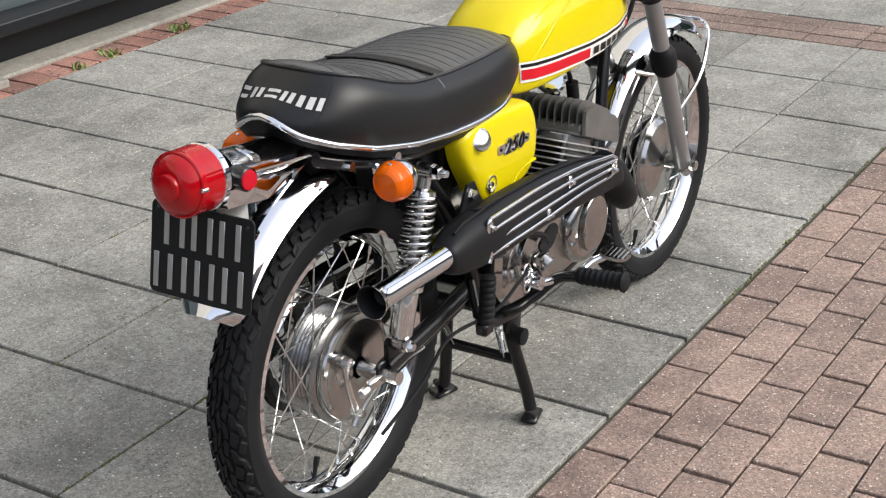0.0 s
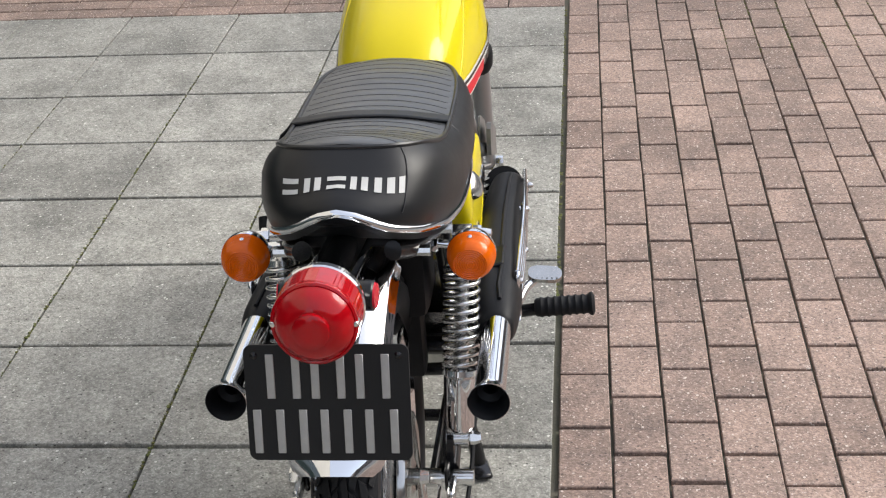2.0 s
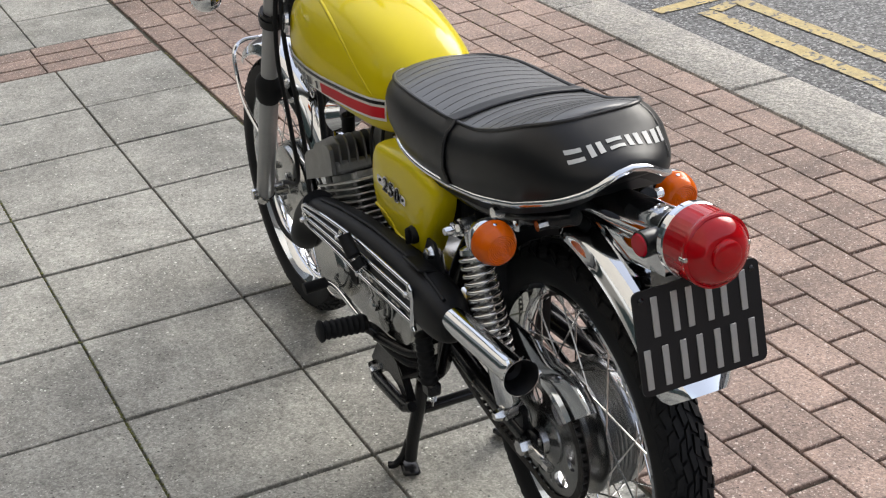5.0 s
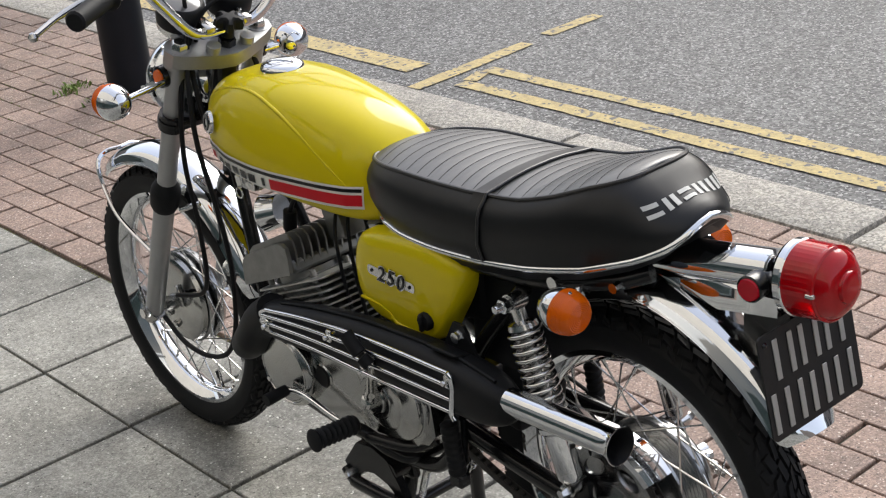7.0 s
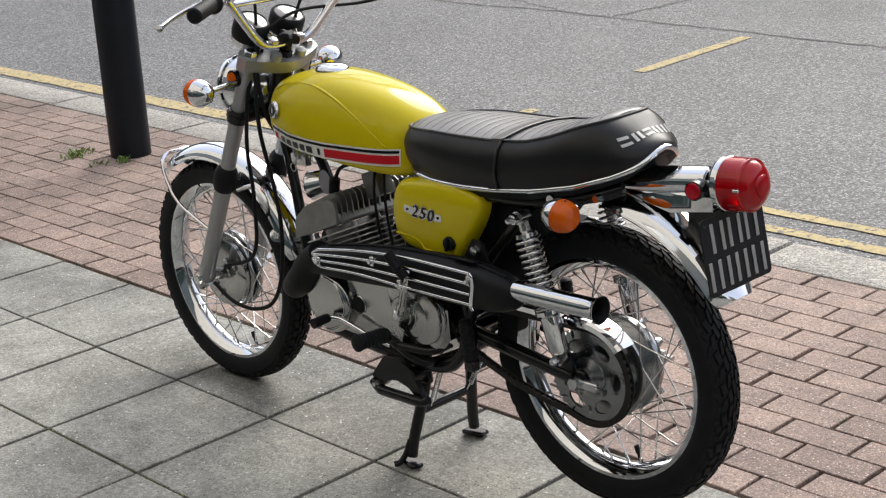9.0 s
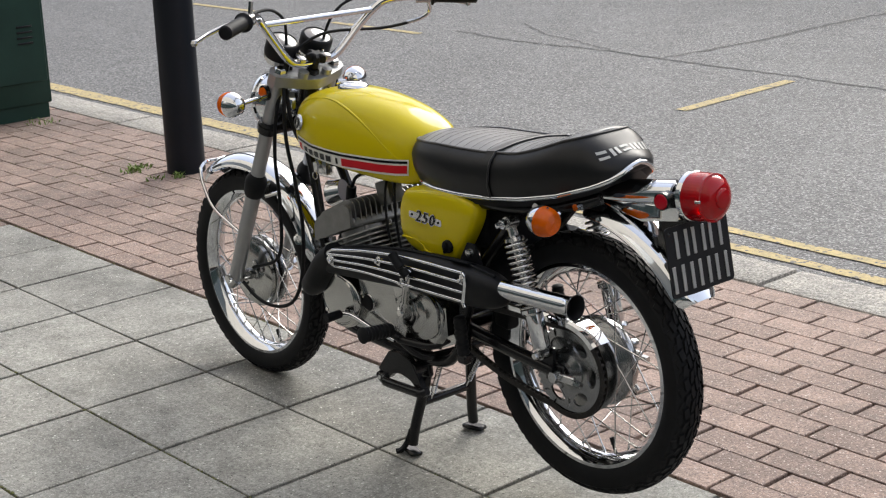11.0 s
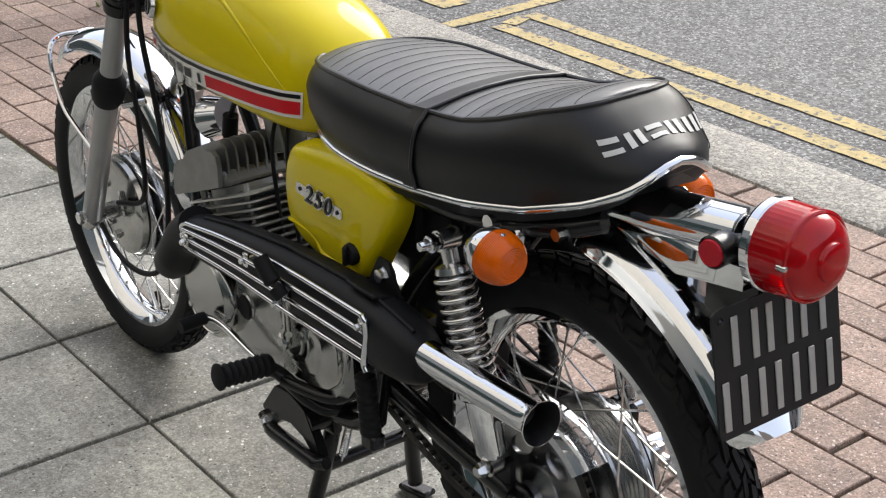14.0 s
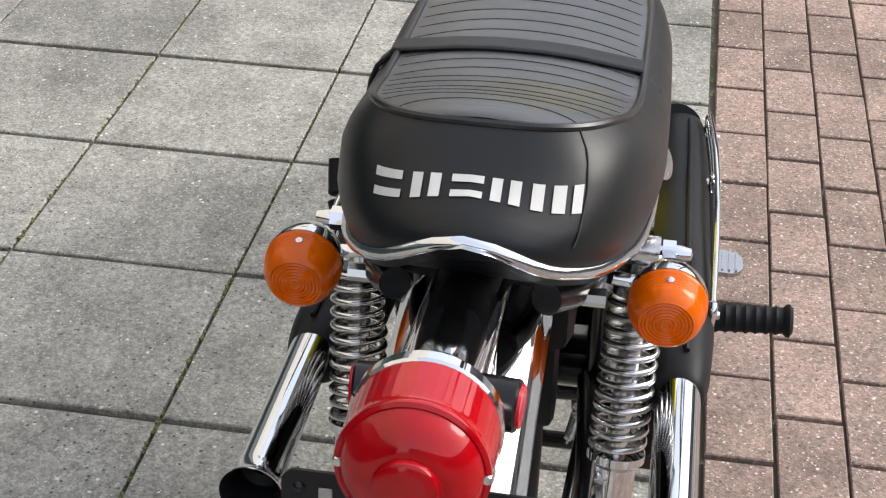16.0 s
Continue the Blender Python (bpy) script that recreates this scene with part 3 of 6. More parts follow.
for s in (1, -1):
    tank_stripe(s, "stripe", -0.0055, 0.0335, 0.520, 0.932, 0.0015, WHITE, "white band along the tank")
    tank_stripe(s, "stripe", 0.0240, 0.0300, 0.522, 0.932, 0.003, BLACK, "black pinstripe")
    tank_stripe(s, "stripe", 0.0, 0.0195, 0.522, 0.735, 0.003, RED, "red stripe")
    tank_stripe(s, "stripe", 0.0, 0.0195, 0.906, 0.919, 0.003, RED, "red stripe")
    for k in range(6):
        x0 = 0.748 + 0.0252 * k
        tank_stripe(s, "brand_bar", 0.002, 0.0175, x0, x0 + (0.008 if k == (0 if s == 1 else 5) else 0.0185), 0.003, BLACK, "black bar of a brand mark")
    # round emblem
    m = along((0.920, s * 0.1215, 0.811), (0.950, s * 0.220, 0.826))
    bm = B()
    lathe(bm, [(0, 0.004), (0.016, 0.004), (0.020, 0.002), (0.021, -0.004), (0, -0.004)], m, 28)
    em = part("emblem", bm, CHROME_SOFT, tank, "round chrome emblem with a black ring")
    bm = B()
    lathe(bm, [(0.009, 0.0055), (0.0155, 0.0055), (0.0155, 0.003), (0.009, 0.003), (0.009, 0.0055)], m, 28)
    part("emblem_ring", bm, BLACK, em)
bm = B()
lathe(bm, [(0, 0.011), (0.022, 0.010), (0.032, 0.0075), (0.037, 0.005), (0.040, 0.0), (0.040, -0.008), (0.036, -0.012), (0, -0.012)], pose(0.838, 0, 0.898, 0, -2, 0), 48)
part("filler_cap", bm, CHROME, tank, "chromed round filler cap")

# pressed crease along each shoulder
for s in (1, -1):
    bm = B()
    pts = []
    for x, v in ((0.992, 0.62), (0.95, 0.80), (0.90, 0.87), (0.82, 0.885), (0.74, 0.83), (0.66, 0.70), (0.59, 0.53), (0.55, 0.40)):
        p = tank_side(x, v)
        pts.append((p.x, s * (p.y - 0.0029), p.z - 0.0016))
    line = spline(pts, 8)
    tube(bm, line, [0.0036 * min(1.0, 0.25 + min(k, len(line) - 1 - k) / 10) for k in range(len(line))], 10)
    part("crease", bm, PAINT, tank)

# seat
seat = new("seat")
seat.empty_display_size = 0.05
seat.parent = bike
base_z = curve([-0.16, -0.13, -0.08, 0.0, 0.1, 0.2, 0.3, 0.4, 0.5, 0.56], [0.832, 0.822, 0.797, 0.770, 0.748, 0.734, 0.726, 0.722, 0.724, 0.728])
seam_z = curve([-0.10, -0.06, 0.0, 0.06, 0.12, 0.2, 0.3, 0.4, 0.48, 0.54], [0.905, 0.901, 0.884, 0.861, 0.843, 0.832, 0.828, 0.826, 0.820, 0.812])
NS = 72
SEAT_TAIL = -0.050   # rear end of the top panel


def outline(k, x_front, x_rear, w, n):
    a = 2 * math.pi * k / NS
    c, s = math.cos(a), math.sin(a)
    xc, xa = (x_front + x_rear) / 2, (x_front - x_rear) / 2
    return xc + xa * math.copysign(abs(c) ** (2 / n), c), w * math.copysign(abs(s) ** (2 / n), s)


def seat_ring(h):
    """h 0 at the trim, 1 at the top seam."""
    xf = np.interp(h, [0, 0.3, 0.7, 1], [0.532, 0.538, 0.535, 0.521])
    xr = np.interp(h, [0, 0.12, 0.3, 0.5, 0.7, 0.86, 1], [-0.134, -0.133, -0.122, -0.104, -0.086, -0.068, SEAT_TAIL])
    w = np.interp(h, [0, 0.3, 0.65, 0.85, 1], [0.128, 0.137, 0.134, 0.126, 0.110])
    n = 2.7 + 1.0 * h
    pts = []
    for k in range(NS):
        x, y = outline(k, xf, xr, w, n)
        y *= 1.05 if y < 0 else 1.0   # the seat has sagged a little to the right
        z0, z1 = base_z(x), seam_z(x)
        if x < -0.05 and abs(y) < 0.075:   # arch over the tail
            z0 += 0.022 * (0.5 + 0.5 * math.cos(math.pi * y / 0.075)) * min(1, (-0.05 - x) / 0.06)
        pts.append(V(x, y, z0 + (z1 - z0) * h))
    return pts


bm = B()
hs = [0, 0.08, 0.2, 0.35, 0.5, 0.65, 0.78, 0.88, 0.95, 1.0]
loft(bm, [seat_ring(h) for h in hs], cap=False)
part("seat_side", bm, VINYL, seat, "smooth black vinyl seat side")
# pleated top
bm = B()
nx, ny = 620, 20
rows = []
for i in range(nx + 1):
    u = i / nx
    x = SEAT_TAIL + 0.0005 + (0.521 - SEAT_TAIL) * u
    c = (x - (0.522 + SEAT_TAIL) / 2) / ((0.522 - SEAT_TAIL) / 2)
    w = 0.110 * (1 - min(1, abs(c)) ** 3.7) ** (1 / 3.7)
    row = []
    for j in range(ny + 1):
        v = -1 + 2 * j / ny
        edge = 1 - abs(v) ** 2.2
        z = seam_z(x) + 0.012 * edge * min(1, w / 0.08)
        ph = ((x + 0.02 * (v * v)) / 0.0262) % 1.0
        if x > -0.036:
            z += 0.0009 * (math.sin(math.pi * ((ph + 0.5) % 1.0)) ** 0.5 - 1) * min(1, (1 - abs(v)) * 8)
        row.append(bm.verts.new((x, w * v * (1.04 if v < 0 else 1.0), z)))
    rows.append(row)
for a, b in zip(rows, rows[1:]):
    for j in range(ny):
        bm.faces.new((a[j], a[j + 1], b[j + 1], b[j]))
# sky sheen on the top comes from the paler colour
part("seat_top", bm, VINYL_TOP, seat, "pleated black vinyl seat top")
bm = B()
tube(bm, seat_ring(1.0), 0.0036, 8, closed=True)
part("piping", bm, PIPING, seat, "black piping round the seat top")
# pressed lines between the pleats
for n in range(-1, 19):
    line = []
    for v in np.linspace(-0.93, 0.93, 15):
        x = (n + 0.5) * 0.0262 - 0.02 * v * v
        c = (x - (0.522 + SEAT_TAIL) / 2) / ((0.522 - SEAT_TAIL) / 2)
        w = 0.110 * (1 - min(1, abs(c)) ** 3.7) ** (1 / 3.7)
        if -0.036 < x < 0.505 and not 0.188 < x < 0.222:
            line.append(V(x, w * v * (1.04 if v < 0 else 1.0), seam_z(x) + 0.012 * (1 - abs(v) ** 2.2) * min(1, w / 0.08) - 0.0012))
    if len(line) > 5:
        bm = B()
        tube(bm, line, 0.0012, 6)
        part("pleat_line", bm, MATT, seat)
bm = B()
tube(bm, [seat_ring(h)[41] + V(-0.0004, -0.0004, 0) for h in np.linspace(0.22, 0.99, 14)], 0.0008, 6)
part("seam", bm, PIPING, seat, "stitched seam at the rear corner")
bm = B()
tube(bm, [p * 1 + V(0, 0, -0.002) for p in seat_ring(0.0)], 0.0058, 14, closed=True)
part("trim_strip", bm, CHROME, seat, "bright chromed trim round the seat foot")
bm = B()
loft(bm, [[p + V(0, 0, -0.006) for p in seat_ring(0.0)], [V(0.2 + (p.x - 0.2) * 0.96, p.y * 0.94, p.z - 0.022) for p in seat_ring(0.0)]])
part("seat_base", bm, MATT, seat, "black steel seat base")


def seat_section(x, grow):
    """Half section of the seat at x, from the trim over the top, left to right."""
    pts = []
    for h in (-0.08, 0.0, 0.15, 0.3, 0.5, 0.7, 0.85, 0.95, 1.0):
        hh = max(h, 0)
        ring = seat_ring(hh)
        cand = sorted((p for p in ring if p.y > 0), key=lambda p: p.x)
        y = float(np.interp(x, [p.x for p in cand], [p.y for p in cand]))
        z = float(np.interp(x, [p.x for p in cand], [p.z for p in cand]))
        pts.append(V(x, y + grow, z + (0.08 * h if h < 0 else 0)))
    top = []
    for v in (0.8, 0.5, 0.2):
        top.append(V(x, 0.110 * v, seam_z(x) + 0.012 * (1 - v ** 2.2) + grow))
    pts[-1].z += grow
    half = pts + top
    return half + [V(p.x, -p.y, p.z) for p in half[::-1]]


bm = B()
outer, inner = [], []
rows = []
for dx, g in ((-0.013, 0.001), (-0.012, 0.0042), (0.012, 0.0042), (0.013, 0.001)):
    rows.append([bm.verts.new(p) for p in seat_section(0.205 + dx, g)])
for a, b in zip(rows, rows[1:]):
    for i in range(len(a) - 1):
        bm.faces.new((a[i], a[i + 1], b[i + 1], b[i]))
part("strap", bm, VINYL, seat, "black vinyl passenger strap")
bm = B()
tube(bm, seat_section(0.191, 0.003), 0.0026, 8)
part("strap_piping", bm, PIPING, seat, "black piped edge of the strap")


def seat_back(y, h):
    """A point on the seat's rounded back."""
    ring = [p for p in seat_ring(h) if p.x < 0.06]
    ring.sort(key=lambda p: p.y)
    ys = [p.y for p in ring]
    return V(float(np.interp(y, ys, [p.x for p in ring])), y, float(np.interp(y, ys, [p.z for p in ring])))


for k in range(6):
    wid = (0.022, 0.022, 0.024, 0.022, 0.025, 0.007)[k]
    y1 = 0.0750 - 0.0300 * k
    strokes = [(0, 1, 0.48, 0.67)] if k == 5 else [(0, 1, 0.48, 0.54), (0, 1, 0.61, 0.67)] if k in (0, 2) else [(0, 0.36, 0.48, 0.67), (0.62, 1, 0.48, 0.67)]
    for f0, f1, h0, h1 in strokes:
        bm = B()
        g = [[bm.verts.new(seat_back(y1 - wid * (f0 + (f1 - f0) * i / 5), h) + V(-0.0016, 0, 0.0006)) for h in np.linspace(h0, h1, 5)] for i in range(6)]
        for a, b in zip(g, g[1:]):
            for i in range(4):
                bm.faces.new((a[i], a[i + 1], b[i + 1], b[i]))
        part("brand_bar", bm, LETTER, seat, "pale grey bar of a brand mark")


# ---- fork, headlamp, bars ----
FORK_B, FORK_T = V(1.318, 0.088, 0.300), V(1.052, 0.088, 0.886)


def fork_at(z, y=0.088):
    t = (z - FORK_B.z) / (FORK_T.z - FORK_B.z)
    p = FORK_B.lerp(FORK_T, t)
    return V(p.x, y, p.z)


fork = new("front_fork")
fork.empty_display_size = 0.05
fork.parent = bike
for s in (1, -1):
    bm = B()
    tube(bm, [fork_at(z, s * 0.088) for z in (0.285, 0.30, 0.42, 0.57)], [0.015, 0.020, 0.0205, 0.0215], 20)
    part("slider", bm, FORK_GREY, fork, "grey alloy fork slider")
    bm = B()
    tube(bm, [fork_at(z, s * 0.088) for z in (0.565, 0.575, 0.60, 0.612, 0.622, 0.63)], [0.024, 0.029, 0.031, 0.030, 0.025, 0.019], 20)
    part("dust_boot", bm, RUBBER, fork, "black rubber dust boot")
    bm = B()
    tube(bm, [fork_at(z, s * 0.088) for z in (0.60, 0.895)], 0.0195, 20)
    part("stanchion", bm, FORK_GREY, fork, "grey fork upper tube")
    bm = B()
    tube(bm, [fork_at(z, s * 0.088) for z in (0.755, 0.785)], 0.0265, 20)
    tube(bm, [fork_at(z, s * 0.088) for z in (0.765, 0.775)], 0.029, 20)
    part("clamp_ring", bm, BLACK, fork, "black clamp ring")
    bm = B()
    lathe(bm, [(0, 0.012), (0.012, 0.012), (0.016, 0.008), (0.018, -0.01), (0, -0.01)], along(fork_at(0.926, s * 0.088), fork_at(1.0, s * 0.088)), 6)
    part("fork_cap", bm, CHROME_SOFT, fork, "bright hexagon fork cap")
    bm = B()
    tube(bm, [fork_at(0.30, s * 0.088) + V(-0.012, 0, 0), fork_at(0.30, s * 0.088) + V(0.02, 0, -0.02)], 0.017, 14)
    box(bm, (0.03, 0.03, 0.03), pose(1.318, s * 0.088, 0.298), 0.006, 2)
    part("axle_clamp", bm, ALLOY, fork)
bm = B()
box(bm, (0.05, 0.20, 0.030), pose(1.098, 0, 0.772, 0, -24, 0), 0.008, 2)
part("lower_yoke", bm, BLACK, fork, "black lower fork yoke")
bm = B()
out = [(0.030, 0.118), (0.008, 0.112), (-0.008, 0.085), (-0.030, 0.03), (-0.036, 0.0), (-0.030, -0.03), (-0.008, -0.085), (0.008, -0.112), (0.030, -0.118), (0.046, -0.1), (0.044, -0.06), (0.022, 0.0), (0.044, 0.06), (0.046, 0.1)]
m = pose(1.018, 0, 0.900, 0, -24, 0)
plate_shape(bm, out, 0.030, m)
for s in (1, -1):
    tube(bm, [m @ V(0.028, s * 0.088, -0.024), m @ V(0.028, s * 0.088, 0.016)], 0.026, 20)
    tube(bm, [m @ V(-0.012, s * 0.038, 0.0), m @ V(-0.012, s * 0.038, 0.03)], 0.014, 14)
part("upper_yoke", bm, YOKE, fork, "matt cast alloy top yoke")
bm = B()
tube(bm, [V(1.062, 0, 0.78), V(1.015, 0, 0.90)], 0.026, 18)
tube(bm, [V(1.013, 0, 0.905), V(1.006, 0, 0.925)], 0.017, 6)
part("steering_stem", bm, BLACK, fork)
bm = B()
md = pose(0.996, -0.002, 0.956, 0, -20, 0)
star = [((0.030 if k % 4 in (0, 1) else 0.017) * math.cos(2 * math.pi * k / 20), (0.030 if k % 4 in (0, 1) else 0.017) * math.sin(2 * math.pi * k / 20)) for k in range(20)]
loft(bm, [[md @ V(x * g, y * g, z) for x, y in star] for z, g in ((-0.012, 0.7), (-0.009, 0.95), (0.0, 1.0), (0.010, 0.9), (0.014, 0.6))])
tube(bm, [md @ V(0, 0, -0.03), md @ V(0, 0, -0.01)], 0.012, 12)
part("damper_knob", bm, MATT, fork, "black steering damper knob")
for k, x in enumerate((1.13, 1.09)):
    bm = B()
    tube(bm, spline([(1.055, 0.06, 0.79), (x, 0.0, 0.80 + 0.03 * k), (1.055, -0.06, 0.79)]), 0.004, 6)
    part("wire_loom", bm, RUBBER, fork)

# axle, brake plate, cables at the front wheel
bm = B()
tube(bm, [(FW.x, -0.118, FW.z), (FW.x, 0.115, FW.z)], 0.007, 12)
for y in (-0.116, 0.112):
    lathe(bm, [(0, 0.008), (0.012, 0.008), (0.013, 0.0), (0.012, -0.008), (0, -0.008)], pose(FW.x, y, FW.z) @ YAXIS, 6)
part("axle", bm, CHROME_SOFT, front_wheel).location = -FW
bm = B()
lathe(bm, [(0, 0.040), (0.014, 0.040), (0.018, 0.012), (0.05, 0.008), (0.085, 0.005), (0.094, 0.001), (0.098, -0.008), (0, -0.008)], pose(0, 0.028, 0) @ YAXIS, 56)
box(bm, (0.012, 0.010, 0.05), pose(-0.03, 0.040, 0.02, 0, 20, 0), 0.003)
box(bm, (0.012, 0.010, 0.05), pose(0.045, 0.040, -0.03, 0, 70, 0), 0.003)
for k in range(3):
    a = radians(40 + 120 * k)
    lathe(bm, [(0, 0.01), (0.008, 0.01), (0.009, 0)], pose(0.06 * math.cos(a), 0.034, 0.06 * math.sin(a)) @ YAXIS, 10)
part("brake_plate", bm, ALLOY, front_wheel, "polished alloy brake plate")
bm = B()
lathe(bm, [(0, -0.044), (0.014, -0.044), (0.018, -0.020), (0.03, -0.014), (0.06, -0.010), (0.092, -0.003), (0.098, 0.006), (0, 0.006)], pose(0, -0.028, 0) @ YAXIS, 56)
part("hub_cover", bm, ALLOY, front_wheel, "spun alloy hub cover")
bm = B()
tube(bm, spline([(1.03, 0.07, 0.95), (1.02, 0.09, 0.86), (1.008, 0.10, 0.746), (0.975, 0.10, 0.62), (0.958, 0.10, 0.51), (0.975, 0.10, 0.38), (1.02, 0.10, 0.30), (1.10, 0.10, 0.265), (1.19, 0.10, 0.268), (1.28, 0.088, 0.295)]), 0.0052, 8)
part("brake_cable", bm, RUBBER, bike, "black front brake cable looping to the hub")
bm = B()
tube(bm, spline([(1.03, 0.06, 0.95), (1.05, 0.09, 0.84), (1.065, 0.10, 0.70), (1.07, 0.09, 0.56), (1.12, 0.07, 0.40), (1.28, 0.05, 0.33)]), 0.005, 8)
part("speedometer_cable", bm, RUBBER, bike)
for y, x2 in ((0.03, 0.93), (-0.04, 0.95)):
    bm = B()
    tube(bm, spline([(1.06, y * 1.5, 0.93), (1.05, y * 2, 0.86), (1.01, y * 2.2, 0.76), (x2, y * 1.8, 0.70), (0.80, y, 0.69)]), 0.0055, 8)
    part("cable", bm, RUBBER, bike)

# front mudguard


def mudguard(name, c, R, a0, a1, hw, depth, parent, label, n=40):
    """A rolled sheet round the wheel from angle a0 to a1 (degrees from +x over the top)."""
    bm = B()
    ups, los = [], []
    half = [(1.0, -depth - 0.005), (1.05, -depth - 0.001), (1.0, -depth * 0.9), (0.955, -depth * 0.7), (0.87, -depth * 0.49), (0.74, -depth * 0.31), (0.57, -depth * 0.165), (0.38, -depth * 0.07), (0.19, -depth * 0.018), (0, 0)]
    prof = [(-u, d) for u, d in half] + half[-2::-1]
    for th in (0.0, -0.003):
        rows = []
        for k in range(n + 1):
            f = k / n
            a = radians(a0 + (a1 - a0) * f)
            edge = min(1, min(f, 1 - f) * n / 3)
            w = hw * (0.72 + 0.28 * edge ** 0.5)
            d = V(math.cos(a), 0, math.sin(a))
            rows.append([bm.verts.new(c + d * (R + dr + th) + V(0, u * w, 0)) for u, dr in prof])
        (ups if th == 0 else los).extend(rows)
    for rows in (ups, los):
        for a, b in zip(rows, rows[1:]):
            for i in range(len(prof) - 1):
                bm.faces.new((a[i], a[i + 1], b[i + 1], b[i]))
    for k in range(n):
        for i in (0, -1):
            bm.faces.new((ups[k][i], ups[k + 1][i], los[k + 1][i], los[k][i]))
    for k in (0, -1):
        for i in range(len(prof) - 1):
            bm.faces.new((ups[k][i], ups[k][i + 1], los[k][i + 1], los[k][i]))
    return part(name, bm, CHROME, parent, label)


fguard = mudguard("front_mudguard", FW, 0.348, 50, 163, 0.050, 0.030, bike, "polished chrome front mudguard")
for s in (1, -1):
    bm = B()
    tube(bm, spline([(1.505, s * 0.0, 0.605), (1.510, s * 0.035, 0.603), (1.500, s * 0.062, 0.585), (1.470, s * 0.072, 0.535), (1.41, s * 0.080, 0.485), (1.30, s * 0.084, 0.445), (1.265, s * 0.086, 0.435)]), 0.0048, 8)
    part("guard_stay", bm, CHROME, fguard, "chrome wire stay")
    bm = B()
    tube(bm, [(1.18, s * 0.045, 0.60), (1.185, s * 0.075, 0.585)], 0.008, 8)
    part("guard_bolt", bm, CHROME_SOFT, fguard)
    bm = B()
    tube(bm, [(1.13, s * 0.045, 0.575), (1.16, s * 0.075, 0.565)], 0.006, 8)
    part("guard_bolt", bm, CHROME_SOFT, fguard)
bm = B()
lathe(bm, [(0, 0.006), (0.009, 0.006), (0.011, 0.002), (0.018, 0.0)], along((1.045, 0.05, 0.46), (1.0, 0.12, 0.50)), 14)
part("guard_bolt", bm, CHROME_SOFT, fguard)

# headlamp
lamp = new("headlamp")
lamp.empty_display_size = 0.05
lamp.parent = bike
bm = B()
mh = along((1.108, 0, 0.824), (1.40, 0, 0.812)) @ Matrix.Diagonal((0.96, 0.96, 1, 1))
lathe(bm, [(0, -0.05), (0.03, -0.045), (0.054, -0.022), (0.068, 0.01), (0.074, 0.045), (0.0755, 0.075)], mh, 40)
part("lamp_shell", bm, CHROME, lamp, "chromed headlamp shell")
bm = B()
lathe(bm, [(0.0755, 0.075), (0.081, 0.078), (0.081, 0.09), (0.075, 0.098), (0.072, 0.092)], mh, 40)
part("lamp_rim", bm, CHROME, lamp)
bm = B()
lathe(bm, [(0.073, 0.092), (0.05, 0.102), (0, 0.108)], mh, 40)
part("lamp_glass", bm, mat("lamp_glass", (0.6, 0.62, 0.62), 0.08, 0.3, spec=0.8), lamp)
for s in (1, -1):
    bm = B()
    lathe(bm, [(0, 0.010), (0.015, 0.009), (0.017, 0.0), (0.017, -0.004)], pose(1.075, s * 0.112, 0.868) @ YAXIS @ pose(0, 0, 0, 0 if s == 1 else 180, 0, 0), 20)
    part("side_reflector", bm, AMBER, lamp, "round amber side reflector")
    bm = B()
    lathe(bm, [(0.017, 0.007), (0.021, 0.006), (0.022, -0.01), (0, -0.012)], pose(1.075, s * 0.111, 0.868) @ YAXIS @ pose(0, 0, 0, 0 if s == 1 else 180, 0, 0), 20)
    part("reflector_holder", bm, BLACK, lamp)

# instruments
for s in (1, -1):
    g = new("instrument")
    g.empty_display_size = 0.03
    g.parent = bike
    g.matrix_basis = pose(1.085, s * 0.056, 0.944, 0, -28, 0) @ Matrix.Diagonal((1.1, 1.1, 1.0, 1))
    bm = B()
    lathe(bm, [(0, 0.0), (0.030, 0.0), (0.036, 0.008), (0.038, 0.022)], None, 32)
    part("cup", bm, CHROME_SOFT, g, "silver instrument cup")
    bm = B()
    lathe(bm, [(0.038, 0.020), (0.040, 0.030), (0.040, 0.062), (0.036, 0.068), (0.033, 0.069)], None, 32)
    part("housing", bm, MATT, g, "black instrument housing")
    bm = B()
    lathe(bm, [(0.0345, 0.066), (0.02, 0.069), (0, 0.070)], None, 32)
    part("dial_glass", bm, mat("dial_glass", (0.12, 0.12, 0.12), 0.08, 0.0, spec=0.9), g)

# handlebar
bars = new("handlebar")
bars.empty_display_size = 0.05
bars.parent = bike
bm = B()
half = [(1.006, 0.0, 0.944), (1.006, 0.05, 0.945), (1.000, 0.085, 0.962), (0.985, 0.138, 1.020), (0.962, 0.188, 1.072), (0.935, 0.222, 1.091), (0.880, 0.282, 1.095), (0.80, 0.40, 1.086)]
tube(bm, spline([(x, -y, z) for x, y, z in half[:0:-1]] + half), 0.0112, 14)
part("bar", bm, CHROME, bars, "chromed wide braced handlebar")
bm = B()
tube(bm, [(0.966, -0.182, 1.064), (0.966, 0.182, 1.064)], 0.0078, 12)
part("crossbar", bm, CHROME, bars)
